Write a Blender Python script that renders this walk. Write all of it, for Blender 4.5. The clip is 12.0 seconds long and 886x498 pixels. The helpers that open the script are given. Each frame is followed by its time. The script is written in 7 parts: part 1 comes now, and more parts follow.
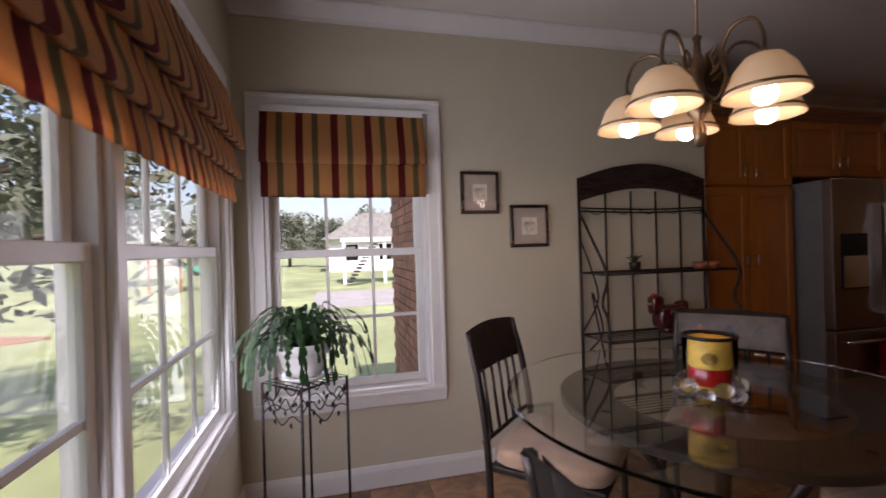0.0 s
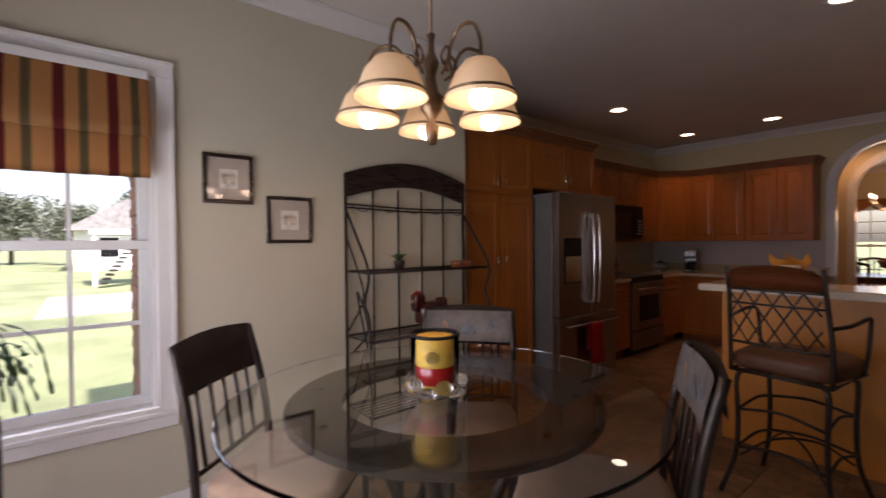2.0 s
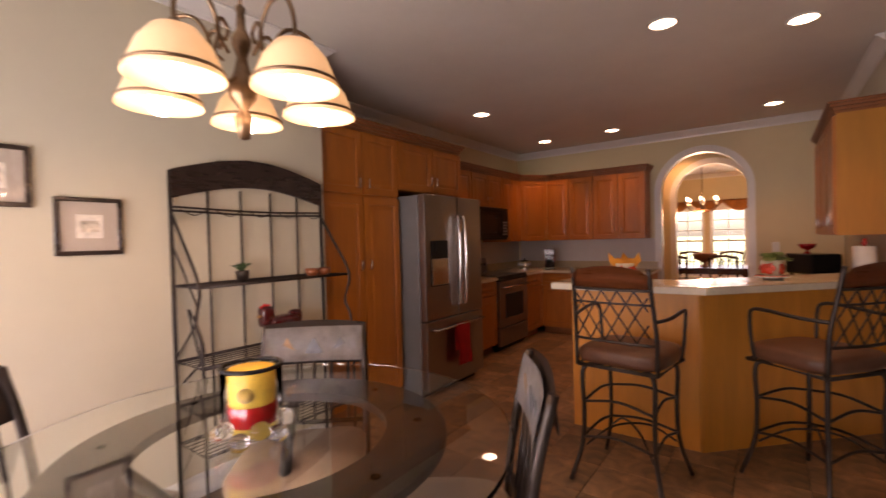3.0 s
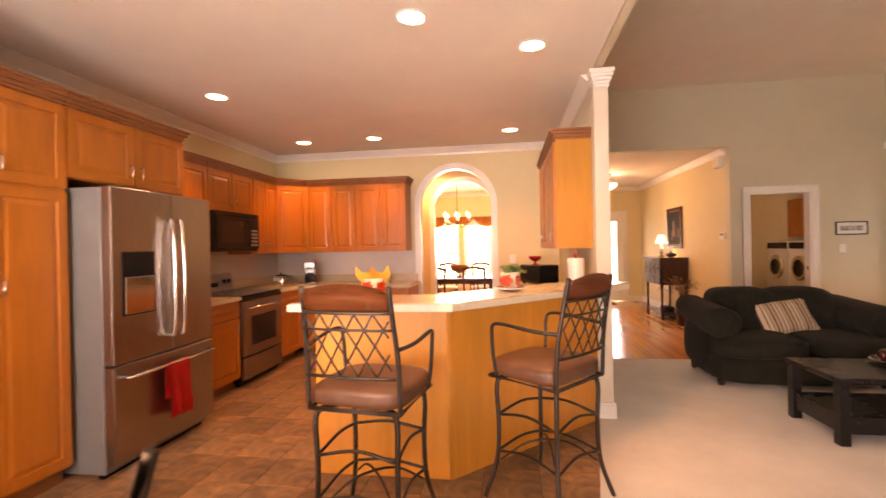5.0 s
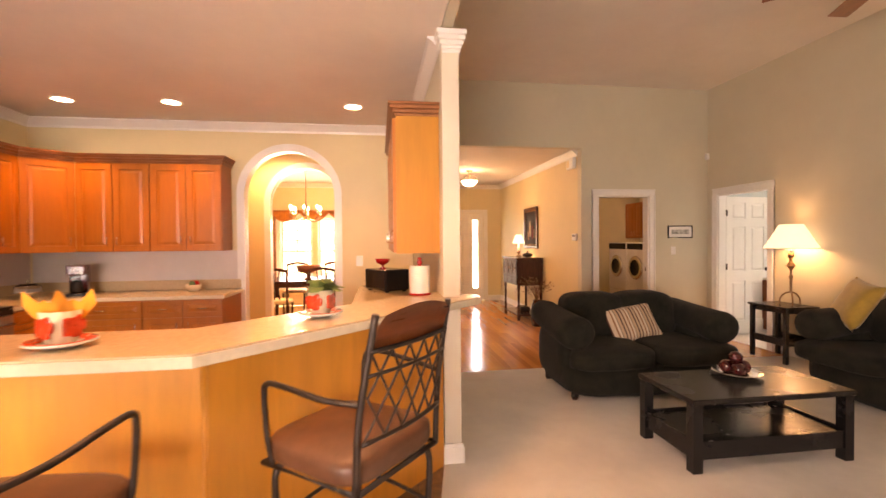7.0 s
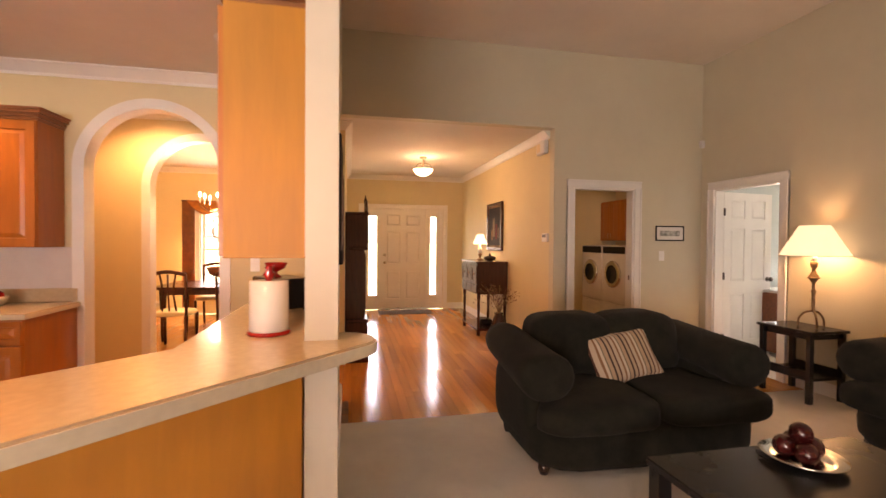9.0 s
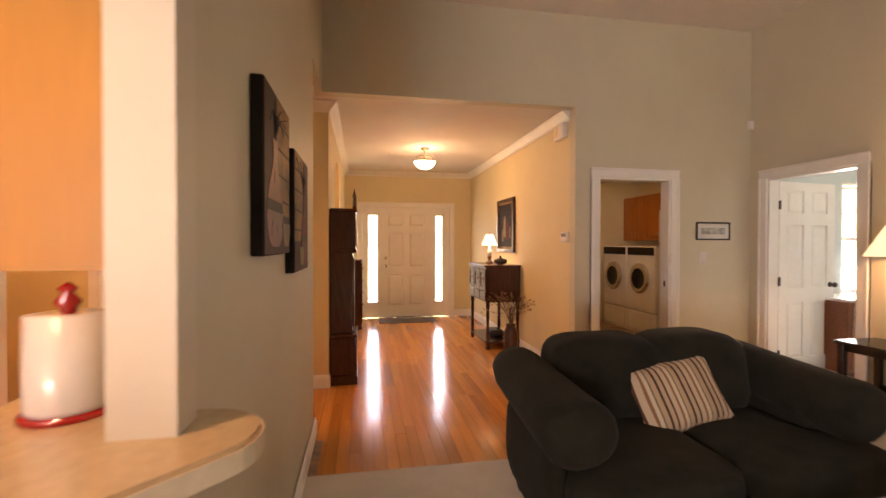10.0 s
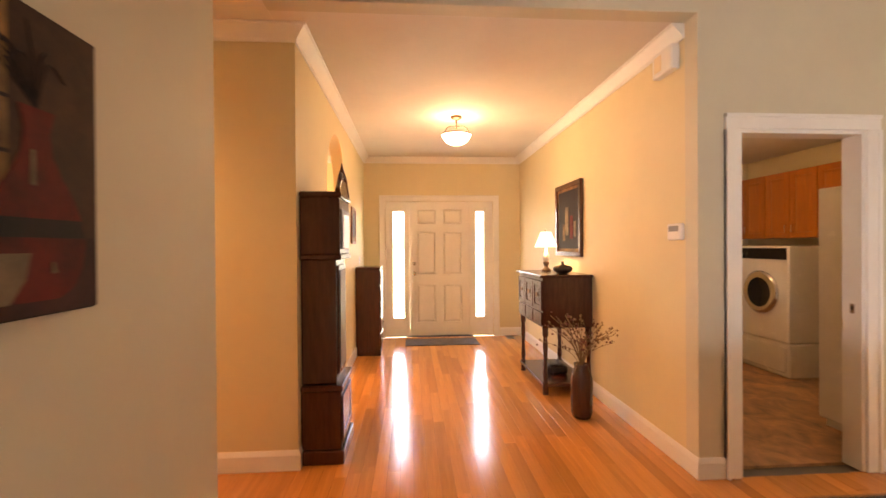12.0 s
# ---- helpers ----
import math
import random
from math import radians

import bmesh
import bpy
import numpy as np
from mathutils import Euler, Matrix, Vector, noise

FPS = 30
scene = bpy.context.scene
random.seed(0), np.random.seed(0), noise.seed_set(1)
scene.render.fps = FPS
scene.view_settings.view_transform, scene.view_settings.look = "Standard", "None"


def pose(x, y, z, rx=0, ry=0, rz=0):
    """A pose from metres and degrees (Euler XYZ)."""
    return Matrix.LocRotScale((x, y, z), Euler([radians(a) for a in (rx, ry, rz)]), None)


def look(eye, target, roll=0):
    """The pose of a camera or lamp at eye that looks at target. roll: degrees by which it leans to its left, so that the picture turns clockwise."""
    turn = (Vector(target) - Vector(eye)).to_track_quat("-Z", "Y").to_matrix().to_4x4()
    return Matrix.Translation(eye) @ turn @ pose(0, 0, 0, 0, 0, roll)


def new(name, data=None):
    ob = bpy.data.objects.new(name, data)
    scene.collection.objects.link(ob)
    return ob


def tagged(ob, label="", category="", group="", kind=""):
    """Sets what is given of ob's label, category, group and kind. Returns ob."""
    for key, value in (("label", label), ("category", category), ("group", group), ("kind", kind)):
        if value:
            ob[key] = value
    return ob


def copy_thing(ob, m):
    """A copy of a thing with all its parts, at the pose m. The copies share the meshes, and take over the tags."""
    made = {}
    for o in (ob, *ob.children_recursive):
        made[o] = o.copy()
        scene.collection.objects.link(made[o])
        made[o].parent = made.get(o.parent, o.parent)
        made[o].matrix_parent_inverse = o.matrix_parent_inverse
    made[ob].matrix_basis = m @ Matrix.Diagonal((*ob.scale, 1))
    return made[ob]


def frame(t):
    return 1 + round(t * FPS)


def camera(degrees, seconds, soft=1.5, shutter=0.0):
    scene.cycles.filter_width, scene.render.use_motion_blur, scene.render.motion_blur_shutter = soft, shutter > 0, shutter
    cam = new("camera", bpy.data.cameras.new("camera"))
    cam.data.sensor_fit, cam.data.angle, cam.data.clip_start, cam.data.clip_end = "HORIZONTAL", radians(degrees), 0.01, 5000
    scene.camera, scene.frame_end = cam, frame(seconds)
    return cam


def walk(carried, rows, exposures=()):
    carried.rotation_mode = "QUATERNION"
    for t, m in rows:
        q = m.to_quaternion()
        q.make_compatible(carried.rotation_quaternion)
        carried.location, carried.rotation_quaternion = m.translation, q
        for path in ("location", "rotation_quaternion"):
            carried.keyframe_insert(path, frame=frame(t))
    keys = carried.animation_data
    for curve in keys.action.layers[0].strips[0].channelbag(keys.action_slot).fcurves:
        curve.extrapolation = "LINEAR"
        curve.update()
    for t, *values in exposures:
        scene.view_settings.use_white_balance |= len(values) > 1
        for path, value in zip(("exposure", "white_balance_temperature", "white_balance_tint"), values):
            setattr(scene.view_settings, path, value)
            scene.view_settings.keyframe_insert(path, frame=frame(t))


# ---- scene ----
cam = camera(89.5, 12.0, 1.5, 0.5)
PATH = [
    (0, (0.151, 0.173, 1.358), (0.641, 2.112, 1.356), -1.7),
    (0.5, (0.211, 0.158, 1.418), (0.858, 2.05, 1.374), -1.5),
    (1, (0.284, 0.157, 1.381), (1.125, 1.971, 1.346), -0.8),
    (1.5, (0.346, 0.198, 1.361), (1.409, 1.891, 1.332), -0.1),
    (2, (0.439, 0.223, 1.346), (1.697, 1.777, 1.319), -0.5),
    (2.5, (0.538, 0.234, 1.362), (1.987, 1.613, 1.317), -1.2),
    (3, (0.658, 0.225, 1.375), (2.273, 1.404, 1.339), -1.5),
    (3.5, (0.787, 0.242, 1.373), (2.549, 1.188, 1.338), -0.6),
    (5.5, (1.433, 0.196, 1.362), (3.43, 0.303, 1.353), -1.1),
    (6, (1.63, 0.134, 1.385), (3.629, 0.086, 1.359), -0.3),
    (6.5, (1.869, 0.051, 1.403), (3.861, -0.128, 1.36), 0.0),
    (7, (2.11, -0.07, 1.419), (4.09, -0.351, 1.384), -0.5),
    (7.5, (2.389, -0.205, 1.444), (4.357, -0.561, 1.413), -0.8),
    (7.7, (2.5, -0.252, 1.477), (4.463, -0.635, 1.438), -0.6),
    (9.5, (3.716, -0.752, 1.387), (5.674, -1.156, 1.357), 0.7),
    (10, (4.09, -0.879, 1.392), (6.058, -1.235, 1.368), 0.1),
    (10.5, (4.483, -0.995, 1.383), (6.459, -1.307, 1.368), 0.2),
    (11, (4.897, -1.087, 1.372), (6.88, -1.349, 1.36), 1.0),
    (11.5, (5.297, -1.183, 1.379), (7.287, -1.378, 1.36), 0.4),
    (12, (5.693, -1.269, 1.38), (7.688, -1.411, 1.369), -0.4),
]
EXPOSURES = [(0.0, 0.64, 6300, 30), (1.0, 0.68, 6250, 29), (1.5, 0.78, 6250, 28), (2.0, 1.1, 6300, 28), (2.5, 1.6, 6700, 32), (3.0, 2.27, 7400, 37), (3.5, 2.76, 7900, 42), (5.5, 4.32, 8900, 37), (7.5, 4.16, 8900, 35), (9.5, 3.86, 8250, 32), (10.0, 3.95, 8100, 30), (10.5, 4.17, 8000, 29), (11.5, 4.52, 8000, 29), (12.0, 4.52, 7950, 28)]
walk(cam, [(t, look(eye, target, roll)) for t, eye, target, roll in PATH], EXPOSURES)

# ---- daylight ----
world = bpy.data.worlds.new("sky")
scene.world = world
world.use_nodes = True
_wn = world.node_tree
_sky = _wn.nodes.new("ShaderNodeTexSky")
_sky.sky_type = "NISHITA"
_sky.sun_disc = False
_sky.sun_elevation, _sky.sun_rotation = radians(53), radians(174)
_sky.air_density, _sky.dust_density = 1.2, 2.5
_wn.links.new(_sky.outputs[0], _wn.nodes["Background"].inputs[0])
_wn.nodes["Background"].inputs[1].default_value = 0.15

sun = new("sun", bpy.data.lights.new("sun", "SUN"))
sun.data.energy, sun.data.angle, sun.data.color = 5.0, radians(1.5), (1.0, 0.95, 0.88)
sun.matrix_world = look((1, -9, 12), (0, 0, 0))


def window_light(name, at, target, w, h, power, col=(0.92, 0.96, 1.0)):
    """Sky light that comes in through an opening."""
    ob = new(name, bpy.data.lights.new(name, "AREA"))
    ob.data.shape, ob.data.size, ob.data.size_y, ob.data.energy, ob.data.color = "RECTANGLE", w, h, power, col
    ob.matrix_world = look(at, target)
    return ob


def lamp(name, at, power, r=0.03, col=(1.0, 0.56, 0.26)):
    ob = new(name, bpy.data.lights.new(name, "POINT"))
    ob.data.energy, ob.data.shadow_soft_size, ob.data.color = power, r, col
    ob.location = at
    return ob


def spot(name, at, power, deg=90, r=0.06, col=(1.0, 0.52, 0.23)):
    ob = new(name, bpy.data.lights.new(name, "SPOT"))
    ob.data.energy, ob.data.shadow_soft_size, ob.data.color = power, r, col
    ob.data.spot_size, ob.data.spot_blend = radians(deg), 0.6
    ob.location = at
    return ob


K = 0.20
window_light("sky_light_west", (-0.335, 0.81, 1.12), (2, 0.81, 0.95), 0.92, 0.98, 36 * K)
window_light("sky_light_west", (-0.335, 1.92, 1.12), (2, 1.92, 0.95), 0.92, 0.98, 36 * K)
window_light("sky_light_north", (0.28, 2.76, 1.10), (0.28, 0, 0.95), 0.82, 1.0, 15 * K)
window_light("sky_light_dining", (12.50, 1.37, 1.25), (9, 1.37, 1.0), 1.5, 1.4, 12 * K)
window_light("sky_light_bedroom", (8.32, -6.85, 1.45), (6, -6.2, 1.0), 1.0, 1.2, 16 * K)
window_light("sky_light_sidelight", (12.51, -1.08, 1.10), (9, -1.08, 0.8), 0.16, 1.6, 1.6 * K)
window_light("sky_light_sidelight", (12.51, -2.33, 1.10), (9, -2.33, 0.8), 0.16, 1.6, 1.6 * K)
# no known fixture here; unseen can added to brighten the passage
ADDED_PASSAGE_CAN = (8.06, 1.30)
CANS = [(4.88, 2.74), (6.64, 2.77), (6.62, 1.84), (6.58, 0.17), (4.38, 0.03), (3.865, 0.765)]
for _x, _y in CANS:
    spot("can_light", (_x, _y, 2.70), 20 * K)
# wide spot of the added passage can
spot("can_light", (*ADDED_PASSAGE_CAN, 2.70), 34 * K, 150)
lamp("hall_light", (10.36, -1.75, 2.46), 6.5 * K, 0.08, (1.0, 0.64, 0.37))
lamp("table_lamp_light", (6.65, -4.77, 1.40), 4.2 * K, 0.05, (1.0, 0.66, 0.38))
lamp("sideboard_lamp_light", (10.36, -2.70, 1.46), 2.4 * K, 0.04, (1.0, 0.66, 0.38))
lamp("dining_room_light", (10.6, 1.26, 1.75), 42 * K, 0.12)
# bare lamp added to fill the laundry; it has no fixture
lamp("laundry_light", (9.8, -4.2, 2.35), 6.0 * K, 0.1, (1.0, 0.66, 0.34))
CHAND = (1.338, 1.387)
for _i in range(5):
    _a = 0.995 + _i * math.tau / 5
    lamp("chandelier_bulb_light", (CHAND[0] + 0.22 * math.cos(_a), CHAND[1] + 0.22 * math.sin(_a), 1.767), 3.2 * K, 0.035)

# ---- materials ----
def _mix(nt, fac, a, b):
    n = nt.nodes.new("ShaderNodeMix")
    n.data_type = "RGBA"
    for sock, v in ((n.inputs[0], fac), (n.inputs[6], a), (n.inputs[7], b)):
        if isinstance(v, bpy.types.NodeSocket):
            nt.links.new(v, sock)
        else:
            sock.default_value = v if isinstance(v, (int, float)) else (*v, 1)
    return n.outputs[2]


def _noise(nt, coord, scale, detail=4, rough=0.55, dist=0.0):
    n = nt.nodes.new("ShaderNodeTexNoise")
    n.inputs["Scale"].default_value, n.inputs["Detail"].default_value = scale, detail
    n.inputs["Roughness"].default_value, n.inputs["Distortion"].default_value = rough, dist
    nt.links.new(coord, n.inputs["Vector"])
    return n.outputs["Fac"]


def _ramp(nt, fac, stops, mode="LINEAR"):
    n = nt.nodes.new("ShaderNodeValToRGB")
    n.color_ramp.interpolation = mode
    e = n.color_ramp.elements
    while len(e) < len(stops):
        e.new(0.5)
    for el, (p, c) in zip(e, stops):
        el.position, el.color = p, (*c, 1) if not isinstance(c, float) else (c, c, c, 1)
    nt.links.new(fac, n.inputs[0])
    return n.outputs[0]


def _coord(nt, stretch=(1, 1, 1)):
    tc = nt.nodes.new("ShaderNodeTexCoord")
    mp = nt.nodes.new("ShaderNodeMapping")
    mp.inputs["Scale"].default_value = stretch
    nt.links.new(tc.outputs["Object"], mp.inputs[0])
    return mp.outputs[0]


def mat(name, col, rough=0.5, metal=0.0, var=0.12, scale=6.0, bump=0.1, bscale=80.0, stretch=(1, 1, 1), col2=None,
        coat=0.0, sheen=0.0, piece=0.0, dist=0.0, rvar=0.08):
    """A surface with variation at two scales, fine relief and uneven gloss. piece: brightness spread from piece to piece."""
    m = bpy.data.materials.new(name)
    m.use_nodes = True
    nt = m.node_tree
    b = nt.nodes["Principled BSDF"]
    co = _coord(nt, stretch)
    n1, n2 = _noise(nt, co, scale, 5, 0.6, dist), _noise(nt, co, scale * 7, 4, 0.6)
    dark = tuple(c * (1 - 1.6 * var) for c in col) if col2 is None else col2
    light = tuple(min(1, c * (1 + var)) for c in col)
    c = _mix(nt, _ramp(nt, n1, [(0.3, 0.0), (0.7, 1.0)]), dark, light)
    f = nt.nodes.new("ShaderNodeMapRange")
    f.inputs[3].default_value, f.inputs[4].default_value = 1 - var * 0.8, 1 + var * 0.6
    nt.links.new(n2, f.inputs[0])
    hsv = nt.nodes.new("ShaderNodeHueSaturation")
    nt.links.new(c, hsv.inputs["Color"])
    val = f.outputs[0]
    if piece:
        oi = nt.nodes.new("ShaderNodeObjectInfo")
        g = nt.nodes.new("ShaderNodeMapRange")
        g.inputs[3].default_value, g.inputs[4].default_value = 1 - piece, 1 + piece
        nt.links.new(oi.outputs["Random"], g.inputs[0])
        mu = nt.nodes.new("ShaderNodeMath")
        mu.operation = "MULTIPLY"
        nt.links.new(val, mu.inputs[0]), nt.links.new(g.outputs[0], mu.inputs[1])
        val = mu.outputs[0]
    nt.links.new(val, hsv.inputs["Value"])
    nt.links.new(hsv.outputs[0], b.inputs["Base Color"])
    r = nt.nodes.new("ShaderNodeMapRange")
    r.inputs[3].default_value, r.inputs[4].default_value = max(0.02, rough - rvar), min(1, rough + rvar)
    nt.links.new(n1, r.inputs[0])
    nt.links.new(r.outputs[0], b.inputs["Roughness"])
    b.inputs["Metallic"].default_value = metal
    b.inputs["Coat Weight"].default_value = coat
    b.inputs["Coat Roughness"].default_value = 0.12
    b.inputs["Sheen Weight"].default_value = sheen
    if bump:
        n3 = _noise(nt, co, bscale, 3)
        bp = nt.nodes.new("ShaderNodeBump")
        bp.inputs["Strength"].default_value, bp.inputs["Distance"].default_value = bump, 0.004
        nt.links.new(n3, bp.inputs["Height"])
        nt.links.new(bp.outputs[0], b.inputs["Normal"])
    return m


def glow(name, col, strength, base=(0.9, 0.85, 0.75)):
    m = mat(name, base, 0.35, var=0.04)
    b = m.node_tree.nodes["Principled BSDF"]
    b.inputs["Emission Color"].default_value, b.inputs["Emission Strength"].default_value = (*col, 1), strength
    return m


def glass(name, col=(1, 1, 1), rough=0.0, ior=1.45):
    m = bpy.data.materials.new(name)
    m.use_nodes = True
    b = m.node_tree.nodes["Principled BSDF"]
    b.inputs["Base Color"].default_value, b.inputs["Roughness"].default_value = (*col, 1), rough
    b.inputs["Transmission Weight"].default_value, b.inputs["IOR"].default_value = 1.0, ior
    return m


def striped(name, axis, period, bands, rough=0.9, bump=0.25, offset=0.0):
    """Woven stripes across an axis; bands: (start, colour) over one period."""
    m = mat(name, (0.5, 0.4, 0.3), rough, bump=bump, bscale=260, sheen=0.05)
    nt = m.node_tree
    b = nt.nodes["Principled BSDF"]
    tc = nt.nodes.new("ShaderNodeTexCoord")
    sx = nt.nodes.new("ShaderNodeSeparateXYZ")
    nt.links.new(tc.outputs["Object"], sx.inputs[0])
    k = nt.nodes.new("ShaderNodeMath")
    k.operation, k.inputs[1].default_value, k.inputs[2].default_value = "MULTIPLY_ADD", 1 / period, offset + 50
    nt.links.new(sx.outputs[axis], k.inputs[0])
    fr = nt.nodes.new("ShaderNodeMath")
    fr.operation = "FRACT"
    nt.links.new(k.outputs[0], fr.inputs[0])
    c = _ramp(nt, fr.outputs[0], bands, "CONSTANT")
    n = _noise(nt, _coord(nt, (1, 1, 1)), 180, 2)
    hsv = nt.nodes.new("ShaderNodeHueSaturation")
    g = nt.nodes.new("ShaderNodeMapRange")
    g.inputs[3].default_value, g.inputs[4].default_value = 0.8, 1.15
    nt.links.new(n, g.inputs[0]), nt.links.new(g.outputs[0], hsv.inputs["Value"]), nt.links.new(c, hsv.inputs["Color"])
    nt.links.new(hsv.outputs[0], b.inputs["Base Color"])
    return m


M_WALL = mat("wall_paint_beige", (0.605, 0.562, 0.435), 0.55, var=0.03, scale=1.5, bump=0.08, bscale=240)
M_WALLK = mat("wall_paint_cream", (0.69, 0.595, 0.37), 0.55, var=0.03, scale=1.5, bump=0.08, bscale=240)
# wall colour pushed towards ochre to imitate warm lamp light
M_WALLO = mat("wall_paint_warm_lit", (0.72, 0.55, 0.28), 0.5, var=0.03, scale=1.5, bump=0.08, bscale=240)
M_REDD = mat("dark_red_glaze", (0.060, 0.006, 0.006), 0.2, var=0.3, scale=14, bump=0.05, coat=0.5)
M_WALLB = mat("wall_paint_pale_blue", (0.55, 0.63, 0.62), 0.6, var=0.03, scale=1.5, bump=0.08, bscale=240)
M_CEIL = mat("ceiling_paint", (0.74, 0.70, 0.64), 0.8, var=0.03, scale=2, bump=0.15, bscale=160)
M_TRIM = mat("white_trim_paint", (0.80, 0.79, 0.76), 0.32, var=0.03, scale=3, bump=0.03)
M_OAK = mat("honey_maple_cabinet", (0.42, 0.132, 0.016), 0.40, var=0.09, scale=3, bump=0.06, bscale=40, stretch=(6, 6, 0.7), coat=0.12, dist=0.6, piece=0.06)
# maple colour raised to stand in for daylight on the bar front
M_OAKP = mat("honey_maple_lit_panel", (0.70, 0.285, 0.040), 0.36, var=0.07, scale=2.5, bump=0.05, bscale=40, stretch=(5, 5, 0.6), coat=0.2, dist=0.6)
# the bar's maple darkened to offset the can light close to this panel
M_OAKE = mat("honey_maple_dimmed_panel", (0.46, 0.195, 0.020), 0.5, var=0.08, scale=2.5, bump=0.05, bscale=40, stretch=(5, 5, 0.6), dist=0.6)
M_COL = mat("cream_column_paint", (0.64, 0.59, 0.49), 0.5, var=0.03, scale=2, bump=0.06, bscale=200)
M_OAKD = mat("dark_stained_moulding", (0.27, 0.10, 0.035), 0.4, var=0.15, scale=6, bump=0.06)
M_TILE = mat("slate_look_vinyl", (0.37, 0.205, 0.10), 0.36, var=0.3, scale=4.5, bump=0.22, bscale=30, col2=(0.095, 0.06, 0.038), piece=0.3, dist=0.8)
M_GROUT = mat("grout", (0.10, 0.085, 0.065), 0.8, var=0.1, scale=8)
M_CARPET = mat("cream_carpet", (0.76, 0.715, 0.645), 0.95, var=0.07, scale=2.2, bump=0.9, bscale=420, sheen=0.3)
M_PLANK = mat("red_oak_plank", (0.64, 0.265, 0.070), 0.17, var=0.10, scale=3, bump=0.05, bscale=30, stretch=(0.5, 7, 7), coat=0.3, piece=0.2, dist=0.5, rvar=0.05)
M_COUNTER = mat("beige_laminate_counter", (0.56, 0.44, 0.28), 0.2, var=0.05, scale=40, bump=0.02, coat=0.3)
M_SPLASH = mat("pale_wall_splash", (0.60, 0.57, 0.55), 0.5, var=0.03)
M_STEEL = mat("brushed_steel", (0.34, 0.31, 0.29), 0.3, 1.0, var=0.08, scale=20, bump=0.05, bscale=50, stretch=(12, 12, 0.4))
M_STEELS = mat("grey_fridge_side", (0.20, 0.20, 0.20), 0.45, 0.2, var=0.06, bump=0.2, bscale=200)
M_CHROME = mat("polished_chrome", (0.75, 0.74, 0.72), 0.14, 1.0, var=0.03, bump=0)
M_BLACK = mat("black_glossy_plastic", (0.012, 0.012, 0.013), 0.18, var=0.1, bump=0.02)
M_IRON = mat("dark_wrought_iron", (0.045, 0.035, 0.03), 0.45, 0.7, var=0.2, scale=20, bump=0.2, bscale=120)
M_IRONB = mat("bronze_grey_metal", (0.065, 0.052, 0.045), 0.42, 0.8, var=0.2, scale=20, bump=0.15, bscale=120)
M_BROWNL = mat("brown_leather", (0.13, 0.055, 0.028), 0.42, var=0.2, scale=12, bump=0.25, bscale=160)
M_CHERRY = mat("cherry_wood", (0.24, 0.072, 0.025), 0.3, var=0.18, scale=5, stretch=(1, 7, 7), bump=0.05, coat=0.3)
M_DARKW = mat("espresso_wood", (0.028, 0.016, 0.012), 0.28, var=0.2, scale=5, stretch=(1, 6, 6), bump=0.05, coat=0.3)
M_MAHOG = mat("dark_mahogany", (0.060, 0.017, 0.010), 0.25, var=0.2, scale=5, stretch=(6, 6, 1), bump=0.02, coat=0.12, rvar=0.03)
M_BLACKW = mat("black_painted_wood", (0.012, 0.0105, 0.0105), 0.27, var=0.08, scale=3, bump=0.015, coat=0.1, rvar=0.03)
M_SOFA = mat("dark_green_chenille", (0.020, 0.0195, 0.014), 0.95, var=0.25, scale=9, bump=0.5, bscale=300, sheen=0.03)
M_SEAT = mat("tan_seat_fabric", (0.42, 0.27, 0.17), 0.85, var=0.1, scale=14, bump=0.3, bscale=260, sheen=0.2)
M_WHITEC = mat("white_ceramic", (0.72, 0.71, 0.68), 0.2, var=0.04, bump=0.02, coat=0.3)
M_SHADEC = mat("cream_lamp_shade", (0.80, 0.68, 0.48), 0.8, var=0.05, bump=0.1, bscale=220)
M_APPL = mat("white_enamel", (0.72, 0.70, 0.66), 0.25, var=0.03, bump=0.02, coat=0.3)
M_RED = mat("red_cloth", (0.60, 0.02, 0.015), 0.85, var=0.12, scale=10, bump=0.3, bscale=260)
M_REDG = mat("red_glazed_ceramic", (0.42, 0.012, 0.010), 0.15, var=0.15, bump=0.02, coat=0.5)
for _m, _v in ((M_BLACK, 0.22), (M_BLACKW, 0.3), (M_SOFA, 0.2)):
    _m.node_tree.nodes["Principled BSDF"].inputs["Specular IOR Level"].default_value = _v
M_EDGE = mat("pale_laminate_edge", (0.66, 0.58, 0.44), 0.35, var=0.05, scale=30, bump=0.02)
M_GLASS = glass("clear_glass")
M_PANE = glass("window_glass", (1, 1, 1), 0.0, 1.2)
M_TABLEGLASS = glass("table_glass", (0.95, 0.985, 0.97))
M_LEAF = mat("leaf_green", (0.045, 0.11, 0.035), 0.4, var=0.35, scale=30, bump=0.1)
M_GOLD = mat("gold_velvet", (0.42, 0.26, 0.04), 0.75, var=0.15, scale=10, bump=0.3, bscale=220, sheen=0.4)

# ---- mesh helpers ----
def box(bm, x0, x1, y0, y1, z0, z1, bevel=0.0, seg=1):
    vs = [bm.verts.new(p) for p in ((x0, y0, z0), (x1, y0, z0), (x1, y1, z0), (x0, y1, z0), (x0, y0, z1), (x1, y0, z1), (x1, y1, z1), (x0, y1, z1))]
    fs = [bm.faces.new([vs[i] for i in q]) for q in ((3, 2, 1, 0), (4, 5, 6, 7), (0, 1, 5, 4), (1, 2, 6, 5), (2, 3, 7, 6), (3, 0, 4, 7))]
    if bevel:
        es = list({e for f in fs for e in f.edges})
        bmesh.ops.bevel(bm, geom=es, offset=bevel, segments=seg, profile=0.6, affect="EDGES", clamp_overlap=True)
    return vs


def bx(*a, **k):
    bm = bmesh.new()
    box(bm, *a, **k)
    return bm


